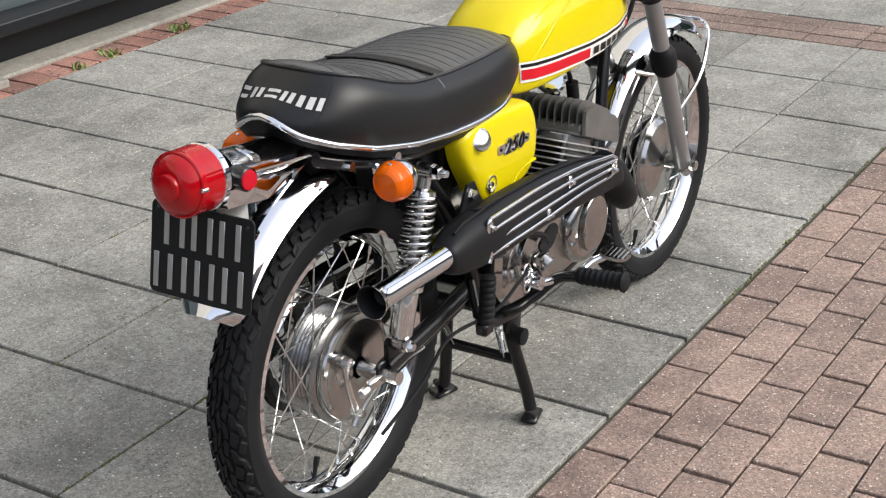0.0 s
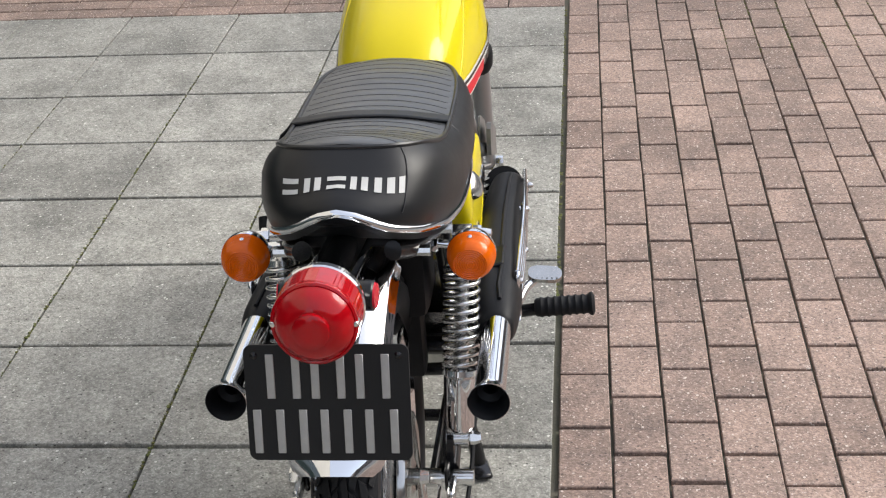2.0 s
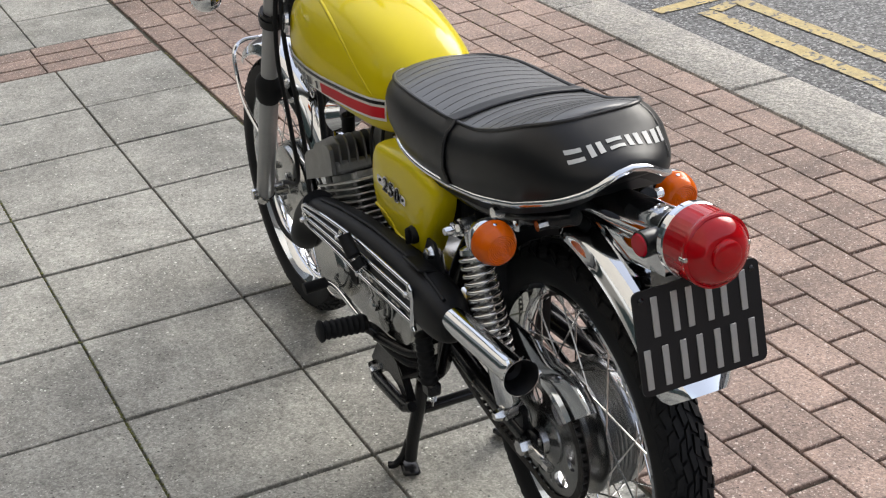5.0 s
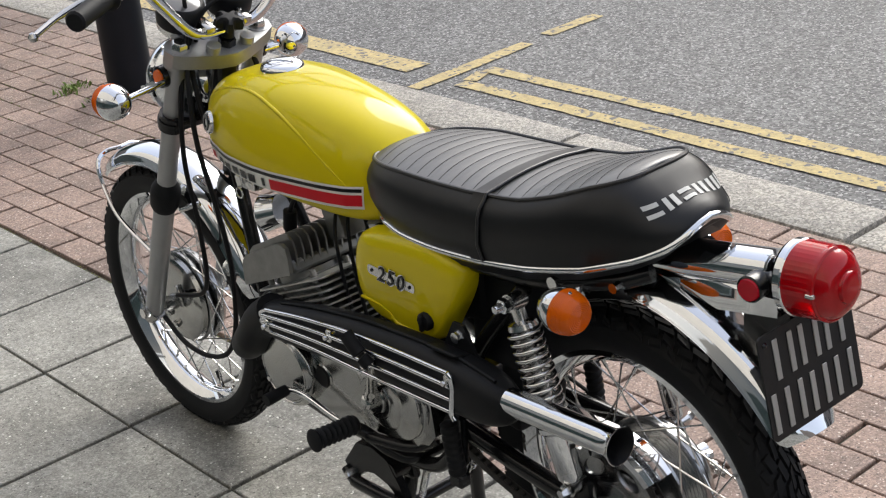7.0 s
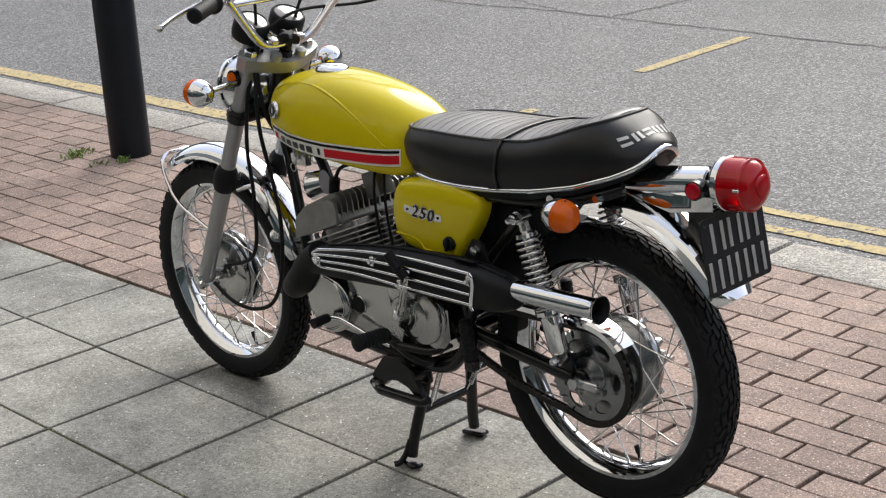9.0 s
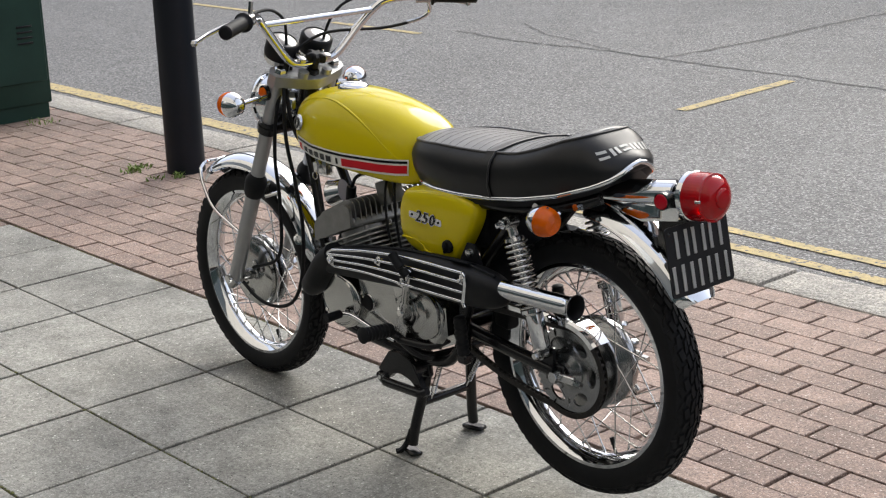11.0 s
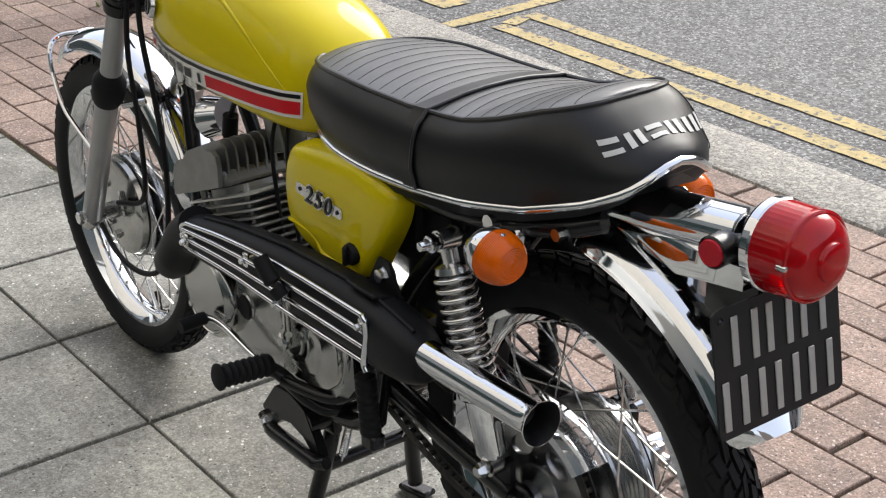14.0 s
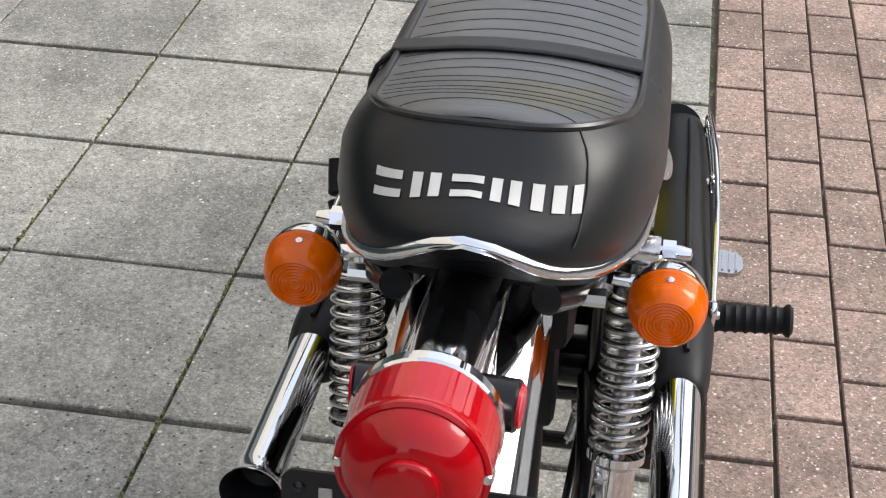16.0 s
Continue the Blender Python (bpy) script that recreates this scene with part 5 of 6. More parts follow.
# ---- exhausts ----
for s in (1, -1):
    ex = new("exhaust")
    ex.empty_display_size = 0.05
    ex.parent = bike
    bm = B()
    path = spline([(0.80, s * 0.075, 0.498), (0.846, s * 0.092, 0.462), (0.868, s * 0.128, 0.415), (0.857, s * 0.152, 0.395), (0.822, s * 0.158, 0.420), (0.785, s * 0.158, 0.466), (0.74, s * 0.158, 0.498)], 8)
    n = len(path)
    tube(bm, path, [0.022 + 0.013 * min(1, max(0, (k - n * 0.25) / (n * 0.4))) for k in range(n)], 20)
    part("header_pipe", bm, MATT, ex, "matt black header pipe")
    dz, kh = (-0.012, 0.88) if s == 1 else (-0.004, 0.93)
    # silencer: upright oval section growing to the rear
    secs = [(0.785, 0.158, 0.466, 0.028, 0.034), (0.755, 0.158, 0.487, 0.030, 0.038), (0.70, 0.158, 0.497, 0.033, 0.044), (0.60, 0.158, 0.517, 0.035, 0.052), (0.45, 0.158, 0.534, 0.037, 0.056), (0.30, 0.160, 0.540, 0.039, 0.058), (0.22, 0.163, 0.543, 0.041, 0.057), (0.165, 0.168, 0.545, 0.041, 0.050), (0.13, 0.173, 0.547, 0.035, 0.039), (0.105, 0.177, 0.549, 0.026, 0.028), (0.095, 0.178, 0.550, 0.022, 0.022)]
    secs = [(x, y + (0.008 if s == -1 and x > 0.2 else 0), z + dz * min(1, (0.80 - x) / 0.2), hw, hh * kh if x > 0.14 else hh) for x, y, z, hw, hh in secs]
    rings = []
    for x, y, z, hw, hh in secs:
        ring = []
        for k in range(24):
            a = 2 * math.pi * k / 24
            cy, cz = math.cos(a), math.sin(a)
            ring.append(V(x - 0.10 * hh * cz * (1 if x > 0.7 else 0), s * (y + hw * math.copysign(abs(cy) ** 0.8, cy)), z + hh * math.copysign(abs(cz) ** 0.85, cz)))
        rings.append(ring)
    bm = B()
    loft(bm, rings)
    subsurf(part("silencer", bm, MATT, ex, "matt black silencer body"), 1)
    bm = B()
    tube(bm, [(x, s * (y + hw * 0.25), z + hh * 1.0) for x, y, z, hw, hh in secs[2:9]], 0.003, 8)
    part("weld_seam", bm, MATT, ex)
    bm = B()
    mt2 = along((0.105, s * 0.178, 0.549), (-0.112, s * 0.178, 0.555))
    lathe(bm, [(0.021, 0), (0.0215, 0.19), (0.0225, 0.205), (0.0275, 0.2165), (0.029, 0.2185), (0.0282, 0.2188)], mt2, 36)
    part("tail_pipe", bm, CHROME, ex, "polished chrome tail pipe with a flared end")
    bm = B()
    lathe(bm, [(0.0282, 0.2188), (0.0265, 0.2165), (0.0215, 0.206), (0.0195, 0.195), (0.0185, 0.185), (0.010, 0.180), (0.0095, 0.15), (0, 0.15)], mt2, 28)
    part("baffle", bm, MATT, ex)
    # bracket on the silencer
    bm = B()
    plate_shape(bm, [(0.03, -0.03), (0.035, 0.01), (0.012, 0.05), (-0.012, 0.05), (-0.04, 0.0), (-0.045, -0.03)], 0.005, Matrix.Translation((0.245, s * 0.145, 0.583 + dz)) @ Matrix(((1, 0, 0, 0), (0, 0, -1, 0), (0, 1, 0, 0), (0, 0, 0, 1))))
    box(bm, (0.065, 0.055, 0.006), pose(0.25, s * 0.158, 0.590 + dz, 20 * s, 0, 0), 0.002)
    part("bracket", bm, MATT, ex)
    bm = B()
    lathe(bm, [(0.012, -0.012), (0.012, 0.0), (0.0095, 0.004), (0.0095, 0.010), (0, 0.012)], along((0.245, s * 0.147, 0.612 + dz), (0.245, s * 0.3, 0.612 + dz)), 8)
    part("bolt", bm, CHROME_SOFT, ex)
    # wire heat guard
    guard = new("heat_guard")
    guard.empty_display_size = 0.03
    guard.parent = ex
    tagged(guard, "chromed wire heat guard")
    yo = s * 0.205
    gz = -0.013 if s == 1 else 0.0
    rear_z = [z + gz for z in (0.584, 0.561, 0.538, 0.516)]
    front_z = [z + gz for z in (0.541, 0.527, 0.513, 0.500)]
    for k in range(4):
        x_f = (0.702, 0.716, 0.716, 0.696)[k]
        bm = B()
        pts = [(0.212, yo, rear_z[k]), (0.40, yo + s * 0.002, rear_z[k] - 0.002), (0.56, yo, (rear_z[k] + front_z[k]) / 2 + 0.004), (x_f, yo - s * 0.006, front_z[k])]
        tube(bm, spline(pts, 8), 0.0036, 10)
        part("wire", bm, CHROME, guard)
    for x, zz in ((0.722, (front_z[0], front_z[2])), (0.722, (front_z[1], front_z[3]))):
        bm = B()
        tube(bm, spline([(0.702, yo - s * 0.006, zz[0]), (0.724, yo - s * 0.008, (zz[0] + zz[1]) / 2), (0.702, yo - s * 0.006, zz[1])]), 0.0036, 10)
        part("wire", bm, CHROME, guard)
    bm = B()
    tube(bm, spline([(0.212, yo, rear_z[0]), (0.206, yo, rear_z[0] - 0.008), (0.206, yo - s * 0.002, rear_z[1] - 0.008), (0.211, yo, rear_z[3]), (0.205, yo, rear_z[3] - 0.012)]), 0.0048, 10)
    part("end_strap", bm, CHROME, guard)
    for x, z in ((0.70, 0.513 + gz), (0.515, 0.550 + gz), (0.218, 0.566 + gz), (0.43, 0.514 + gz)):
        bm = B()
        box(bm, (0.013, 0.006, 0.024), pose(x, yo - s * 0.003, z), 0.002)
        tube(bm, [(x, yo - s * 0.035, z), (x, yo, z)], 0.005, 8)
        lathe(bm, [(0, 0.008), (0.004, 0.008), (0.0055, 0.004), (0.0055, 0)], along((x, yo, z), (x, yo + s, z)), 10)
        part("screw", bm, CHROME_SOFT, guard)

# ---- engine ----
eng = new("engine")
eng.empty_display_size = 0.05
eng.parent = bike
TILT = 22
bm = B()
rings = []
for y, g in ((-0.13, 0.94), (-0.12, 1.0), (0.12, 1.0), (0.13, 0.94)):
    ol = [(0.79, 0.42), (0.785, 0.345), (0.74, 0.305), (0.55, 0.298), (0.40, 0.318), (0.365, 0.36), (0.37, 0.43), (0.43, 0.462), (0.55, 0.475), (0.72, 0.472)]
    rings.append([V(0.58 + (x - 0.58) * g, y, 0.385 + (z - 0.385) * g) for x, z in ol])
loft(bm, rings)
part("crankcase", bm, ALLOY, eng, "cast alloy crankcase")
mc = pose(0.69, 0, 0.40, 0, TILT, 0)
me = None
for k in range(10):
    if me is None:
        bm = B()
        plate_shape(bm, rounded(0.228, 0.262, 0.022, 4), 0.0030)
        fin = part("barrel_fin", bm, FIN_EDGE, eng, "thin bright machined cooling fin")
        me = fin.data
    else:
        fin = new("barrel_fin", me)
        fin.parent = eng
    fin.matrix_basis = mc @ pose(-0.016, 0, 0.036 + 0.0122 * k)
bm = B()
for s in (1, -1):
    lathe(bm, [(0.055, 0.0), (0.055, 0.16)], mc @ pose(0, s * 0.066, 0), 28)
box(bm, (0.12, 0.20, 0.15), mc @ pose(0, 0, 0.075))
part("barrel", bm, FIN, eng, "finned alloy barrels")
for s in (1, -1):
    for x in (-0.075, 0.075):
        for y in (0.03, 0.105):
            bm = B()
            tube(bm, [mc @ V(x, s * y, 0.0), mc @ V(x, s * y, 0.16)], 0.006, 8)
            part("stud", bm, FIN, eng)
ol = [(-0.056, 0.0), (-0.068, 0.030), (-0.070, 0.047), (-0.060, 0.057), (-0.040, 0.060), (0.066, 0.054), (0.084, 0.047), (0.094, 0.034), (0.108, 0.0)]
me = None
for k in range(17):
    y = -0.136 + 0.017 * k
    end = k in (0, 16)
    if me is None or end:
        bm = B()
        plate_shape(bm, ol if end else [(x, z * 1.2) for x, z in ol], 0.008 if end else 0.0036, pose(0, 0, 0, 90, 0, 0))
        fin = part("head_fin", bm, FIN, eng)
        if not end:
            me = fin.data
    else:
        fin = new("head_fin", me)
        fin.parent = eng
    fin.matrix_basis = mc @ pose(0, y, 0.164)
bm = B()
box(bm, (0.150, 0.262, 0.024), mc @ pose(0.016, 0, 0.174), 0.006)
for s in (1, -1):
    tube(bm, [mc @ V(0.01, s * 0.066, 0.17), mc @ V(0.01, s * 0.066, 0.222)], 0.024, 16)
part("head_core", bm, FIN, eng)
for s in (1, -1):
    bm = B()
    tube(bm, [mc @ V(0.01, s * 0.066, 0.22), mc @ V(0.01, s * 0.066, 0.24)], 0.012, 6)
    tube(bm, [mc @ V(0.01, s * 0.066, 0.238), mc @ V(-0.01, s * 0.066, 0.268)], 0.013, 14)
    part("plug_cap", bm, RUBBER, eng)
    bm = B()
    tube(bm, spline([mc @ V(-0.01, s * 0.066, 0.268), V(0.74, s * 0.07, 0.69), V(0.66, s * 0.03, 0.705)]), 0.0045, 8)
    part("plug_lead", bm, RUBBER, eng)
    # carburettor
    bm = B()
    tube(bm, [(0.565, s * 0.062, 0.585), (0.47, s * 0.062, 0.615)], 0.024, 18)
    tube(bm, [(0.515, s * 0.062, 0.53), (0.53, s * 0.062, 0.675)], 0.023, 18)
    tube(bm, [(0.53, s * 0.062, 0.665), (0.533, s * 0.062, 0.692)], 0.017, 8)
    box(bm, (0.045, 0.04, 0.04), pose(0.517, s * 0.062, 0.535, 0, 15, 0), 0.008, 2)
    part("carburettor", bm, ALLOY, eng, "grey alloy carburettor")
    # exhaust flange
    bm = B()
    lathe(bm, [(0.03, 0.0), (0.034, 0.006), (0.034, 0.016), (0.024, 0.02)], along((0.785, s * 0.072, 0.505), (0.85, s * 0.08, 0.485)), 20)
    part("exhaust_flange", bm, FIN, eng)


def casing(s, ol, y0, y1, name, label, cx, cz, inset=0.93):
    rings = []
    ol = smooth_outline(ol, 5)
    for y, g in ((y0, 1.0), (y1 - 0.006, 1.0), (y1 - 0.003, 0.994), (y1 - 0.001, 0.982), (y1, inset), (y1 + 0.0015, inset * 0.6)):
        rings.append([V(cx + (x - cx) * g, s * y, cz + (z - cz) * g) for x, z in ol])
    bm = B()
    loft(bm, rings)
    return part(name, bm, ALLOY, eng, label)


left_case = [(0.795, 0.405), (0.78, 0.345), (0.73, 0.312), (0.60, 0.318), (0.50, 0.332), (0.41, 0.345), (0.378, 0.37), (0.372, 0.42), (0.40, 0.455), (0.47, 0.468), (0.60, 0.472), (0.70, 0.470), (0.77, 0.452)]
casing(1, left_case, 0.105, 0.132, "left_casing", "polished alloy left engine casing", 0.58, 0.395)
bm = B()
lathe(bm, [(0.077, 0.0), (0.076, 0.016), (0.073, 0.022), (0.067, 0.026), (0.0655, 0.024), (0.063, 0.024), (0.061, 0.026), (0.0, 0.028)], along((0.742, 0.130, 0.378), (0.742, 1, 0.378)), 56)
cover = part("generator_cover", bm, ALLOY, eng, "round polished alloy cover")
for k in range(3):
    a = radians(-35 + 120 * k)
    bm = B()
    lathe(bm, [(0.0, 0.004), (0.005, 0.004), (0.0055, 0)], along((0.742 + 0.064 * math.cos(a), 0.154, 0.378 + 0.064 * math.sin(a)), (0.742 + 0.064 * math.cos(a), 1, 0.378 + 0.064 * math.sin(a))), 10)
    part("screw", bm, CHROME_SOFT, cover)
bm = B()
lathe(bm, [(0.020, -0.01), (0.020, 0.005), (0.018, 0.007), (0, 0.0072)], along((0.648, 0.132, 0.386), (0.648, 1, 0.386)), 28)
part("inspection_plug", bm, MATT, eng, "black round plug")
bm = B()
lathe(bm, [(0.055, 0), (0.054, 0.012), (0.045, 0.017), (0.0, 0.018)], along((0.47, 0.128, 0.40), (0.47, 1, 0.40)), 36)
part("shaft_cover", bm, ALLOY, eng)
for x, z in ((0.74, 0.325), (0.55, 0.325), (0.415, 0.352), (0.385, 0.42), (0.45, 0.462), (0.56, 0.466), (0.655, 0.468)):
    bm = B()
    lathe(bm, [(0.0, 0.006), (0.006, 0.005), (0.0065, 0)], along((x, 0.127, z), (x, 1, z)), 8)
    part("screw", bm, CHROME_SOFT, eng)
bm = B()
lathe(bm, [(0.024, -0.01), (0.024, 0.0022), (0.0215, 0.0042), (0.0200, 0.003)], along((0.648, 0.132, 0.386), (0.648, 1, 0.386)), 28)
part("plug_collar", bm, ALLOY, eng)
bm = B()
loft(bm, [[V(0.475 + (x - 0.475) * g, y, 0.395 + (z - 0.395) * g) for x, z in smooth_outline([(0.535, 0.468), (0.53, 0.40), (0.528, 0.335), (0.46, 0.335), (0.40, 0.352), (0.378, 0.39), (0.386, 0.44), (0.43, 0.462)], 5)] for y, g in ((0.125, 1.0), (0.137, 1.0), (0.140, 0.985), (0.141, 0.95))])
part("gearbox_cover", bm, ALLOY, eng, "polished alloy cover round the kick shaft")
for r, y in ((0.040, 0.146), (0.028, 0.150)):
    bm = B()
    lathe(bm, [(r, -0.006), (r, 0.0), (r - 0.002, 0.002), (0, 0.0022)], along((0.484, y, 0.405), (0.484, 1, 0.405)), 32)
    part("shaft_boss", bm, ALLOY, eng)
bm = B()
box(bm, (0.050, 0.05, 0.062), pose(0.668, 0.032, 0.652, 0, 20, 0), 0.006, 2)
tube(bm, [(0.66, 0.03, 0.675), (0.655, 0.03, 0.70)], 0.014, 12)
part("inlet_cap", bm, FIN, eng, "grey cast inlet cap behind the cylinder head")
for x, y in ((0.618, 0.085), (0.60, 0.07)):
    bm = B()
    tube(bm, spline([(x + 0.03, y * 0.6, 0.71), (x + 0.005, y, 0.66), (x, y, 0.58), (x - 0.02, y, 0.49)]), 0.0034, 8)
    part("hose", bm, RUBBER, eng)
# kick lever
kick = new("kick_lever")
kick.empty_display_size = 0.03
kick.parent = bike
bm = B()
lathe(bm, [(0.014, -0.02), (0.014, 0.012), (0.009, 0.016), (0, 0.016)], along((0.485, 0.155, 0.405), (0.485, 1, 0.405)), 6)
tube(bm, spline([(0.485, 0.155, 0.405), (0.466, 0.165, 0.435), (0.442, 0.180, 0.472), (0.415, 0.195, 0.508), (0.400, 0.208, 0.535)]), [0.0125] * 8 + [0.0095] * 12 + [0.0075] * 13, 12)
part("crank", bm, CHROME_SOFT, kick, "chromed kick crank")
bm = B()
tube(bm, [(0.396, 0.214, 0.528), (0.406, 0.220, 0.541)], 0.0115, 12)
tube(bm, spline([(0.410, 0.219, 0.545), (0.423, 0.222, 0.560), (0.436, 0.224, 0.577)]), [0.010, 0.0125, 0.0125] + [0.012] * 14, 14)
part("kick_rubber", bm, RUBBER, kick, "black rubber kick pedal")
# gear lever
gear = new("gear_lever")
gear.empty_display_size = 0.03
gear.parent = bike
bm = B()
tube(bm, spline([(0.53, 0.15, 0.318), (0.60, 0.156, 0.330), (0.68, 0.162, 0.350), (0.725, 0.168, 0.348)]), 0.006, 10)
part("lever_arm", bm, CHROME, gear)
bm = B()
tube(bm, [(0.722, 0.170, 0.348), (0.722, 0.215, 0.346)], [0.011, 0.012], 14)
part("toe_rubber", bm, RUBBER, gear, "black toe rubber")

right_case = [(0.785, 0.40), (0.77, 0.34), (0.71, 0.308), (0.60, 0.312), (0.48, 0.330), (0.41, 0.36), (0.40, 0.41), (0.45, 0.452), (0.56, 0.47), (0.68, 0.474), (0.755, 0.452)]
casing(-1, right_case, 0.105, 0.132, "right_casing", "polished alloy right engine casing", 0.59, 0.392)
bm = B()
lathe(bm, [(0.086, 0.0), (0.086, 0.010), (0.083, 0.020), (0.076, 0.028), (0.066, 0.031), (0.062, 0.029), (0.0, 0.031)], along((0.698, -0.128, 0.390), (0.698, -1, 0.390)), 56)
cc = part("clutch_cover", bm, ALLOY, eng, "round polished clutch cover")
bm = B()
loft(bm, [[V(0.712 + (x - 0.712) * g, -y, 0.392 + (z - 0.392) * g) for x, z in smooth_outline([(0.760, 0.39), (0.748, 0.43), (0.712, 0.448), (0.672, 0.432), (0.660, 0.39), (0.668, 0.345), (0.712, 0.328), (0.750, 0.350)], 4)] for y, g in ((0.155, 1.0), (0.1605, 1.0), (0.1625, 0.96), (0.163, 0.9))])
part("cover_boss", bm, ALLOY, cc)
bm = B()
loft(bm, [[V(0.53 + (x - 0.53) * g, -y, 0.392 + (z - 0.392) * g) for x, z in smooth_outline([(0.595, 0.462), (0.60, 0.39), (0.594, 0.322), (0.50, 0.335), (0.44, 0.36), (0.43, 0.41), (0.47, 0.452)], 5)] for y, g in ((0.125, 1.0), (0.139, 1.0), (0.142, 0.985), (0.143, 0.95))])
part("gear_cover", bm, ALLOY, eng, "polished alloy gearbox cover")
# no opening is cut: a black plate paints the shade inside it
bm = B()
loft(bm, [[V(x, -y, z) for x, z in smooth_outline([(0.575, 0.418), (0.56, 0.438), (0.525, 0.432), (0.50, 0.41), (0.515, 0.395), (0.55, 0.392)], 5)] for y in (0.143, 0.1455)])
part("pump_shade_plate", bm, MATT, eng, "matt black plate drawn as the shaded oil pump opening")
bm = B()
box(bm, (0.05, 0.02, 0.03), pose(0.50, -0.150, 0.385), 0.010, 2)
tube(bm, [(0.50, -0.15, 0.385), (0.50, -0.165, 0.375)], 0.016, 14)
part("oil_pump", bm, ALLOY, eng, "small cast oil pump housing")
bm = B()
tube(bm, spline([(0.51, -0.16, 0.42), (0.47, -0.165, 0.45), (0.42, -0.15, 0.47), (0.38, -0.13, 0.52)]), 0.006, 8)
part("oil_hose", bm, RUBBER, eng)
for k, z in enumerate((0.375, 0.392, 0.409)):
    bm = B()
    tube(bm, [V(0.432 + 0.012 * math.cos(a), -0.155, z - 0.02 + 0.012 * math.sin(a)) for a in np.linspace(0, 6.0, 20)], 0.002, 6)
    part("spring_coil", bm, CHROME_SOFT, eng)

# brake pedal
bp = new("brake_pedal")
bp.empty_display_size = 0.03
bp.parent = bike
bm = B()
tube(bm, spline([(0.455, -0.145, 0.375), (0.47, -0.15, 0.345), (0.53, -0.165, 0.332), (0.58, -0.18, 0.325), (0.625, -0.195, 0.338), (0.650, -0.215, 0.348)]), 0.0085, 12)
tube(bm, [(0.462, -0.13, 0.352), (0.462, -0.17, 0.352)], 0.014, 12)
part("pedal_arm", bm, CHROME, bp, "chromed brake pedal arm")
bm = B()
plate_shape(bm, rounded(0.048, 0.062, 0.020), 0.007, pose(0.655, -0.232, 0.354, 4, -6, 0))
pad = part("pedal_pad", bm, ALLOY, bp, "ribbed steel pedal pad")
for k in range(6):
    bm = B()
    box(bm, (0.038, 0.003, 0.003), pose(0.655, -0.254 + 0.009 * k, 0.3575, 4, -6, 0))
    part("rib", bm, ALLOY, pad)
bm = B()
tube(bm, spline([(0.455, -0.148, 0.378), (0.40, -0.16, 0.385), (0.30, -0.16, 0.36), (0.18, -0.135, 0.352), (0.10, -0.13, 0.30), (-0.02, -0.12, 0.25)]), 0.0035, 8)
part("brake_wire", bm, RUBBER, bp)

# footrests
fr = new("footrest_bar")
fr.empty_display_size = 0.03
fr.parent = bike
bm = B()
tube(bm, spline([(0.522, -0.235, 0.356), (0.526, -0.17, 0.338), (0.49, -0.13, 0.30), (0.44, -0.09, 0.285), (0.44, 0.09, 0.285), (0.47, 0.13, 0.295), (0.514, 0.17, 0.345), (0.514, 0.235, 0.358)]), 0.0115, 12)
tube(bm, spline([(0.38, 0.105, 0.345), (0.42, 0.13, 0.325), (0.50, 0.16, 0.33)]), 0.010, 10)
part("bar", bm, BLACK, fr, "black steel footrest bar")
for s, x in ((1, 0.514), (-1, 0.522)):
    bm = B()
    pts, rs = [], []
    for k in range(27):
        pts.append(V(x, s * ((0.172 if s == 1 else 0.217) + (0.094 if s == 1 else 0.105) * k / 26), 0.356 + 0.008 * k / 26))
        rs.append(0.0165 if k % 3 else 0.0185)
    rs[0] = 0.0135
    rs[-3:] = [0.0205, 0.021, 0.015]
    tube(bm, pts, rs, 16)
    part("footrest_rubber", bm, RUBBER, fr, "black ribbed footrest rubber")
for s in (1, -1):
    pr = new("pillion_footrest")
    pr.empty_display_size = 0.03
    pr.parent = bike
    bm = B()
    tube(bm, [(0.315, s * 0.10, 0.40), (0.28, s * 0.135, 0.352), (0.275, s * 0.155, 0.348)], 0.009, 10)
    box(bm, (0.03, 0.025, 0.025), pose(0.262, s * 0.160, 0.342), 0.004)
    part("hinge", bm, BLACK, pr)
    pts, rs = [], []
    for k in range(24):
        pts.append(V(0.262 + 0.012 * k / 23, s * 0.163, 0.352 + 0.092 * k / 23))
        rs.append(0.0155 if k % 3 else 0.0135)
    rs[-1] = 0.010
    bm = B()
    tube(bm, pts, rs, 14)
    part("footrest_rubber", bm, RUBBER, pr, "black ribbed pillion footrest folded up")

# centre stand
st = new("centre_stand")
st.empty_display_size = 0.03
st.parent = bike
for s in (1, -1):
    bm = B()
    tube(bm, spline([(0.50, s * 0.070, 0.275), (0.505, s * 0.076, 0.20), (0.528, s * 0.097, 0.075), (0.533, s * 0.105, 0.025)]), 0.0135, 12)
    box(bm, (0.06, 0.034, 0.012), pose(0.533, s * 0.108, 0.009, 6, 0, -14 * s), 0.004)
    box(bm, (0.05, 0.02, 0.07), pose(0.505, s * 0.080, 0.245, 0, 8, 0), 0.008, 2)
    part("leg", bm, BLACK, st, "black tubular stand leg with a foot plate")
bm = B()
tube(bm, [(0.522, -0.083, 0.135), (0.522, 0.083, 0.135)], 0.0115, 12)
part("crossbar", bm, BLACK, st)
bm = B()
tube(bm, spline([(0.535, 0.105, 0.065), (0.541, 0.116, 0.032), (0.548, 0.130, 0.013), (0.556, 0.142, 0.010)]), 0.0075, 10)
part("tang", bm, BLACK, st, "black foot tang")
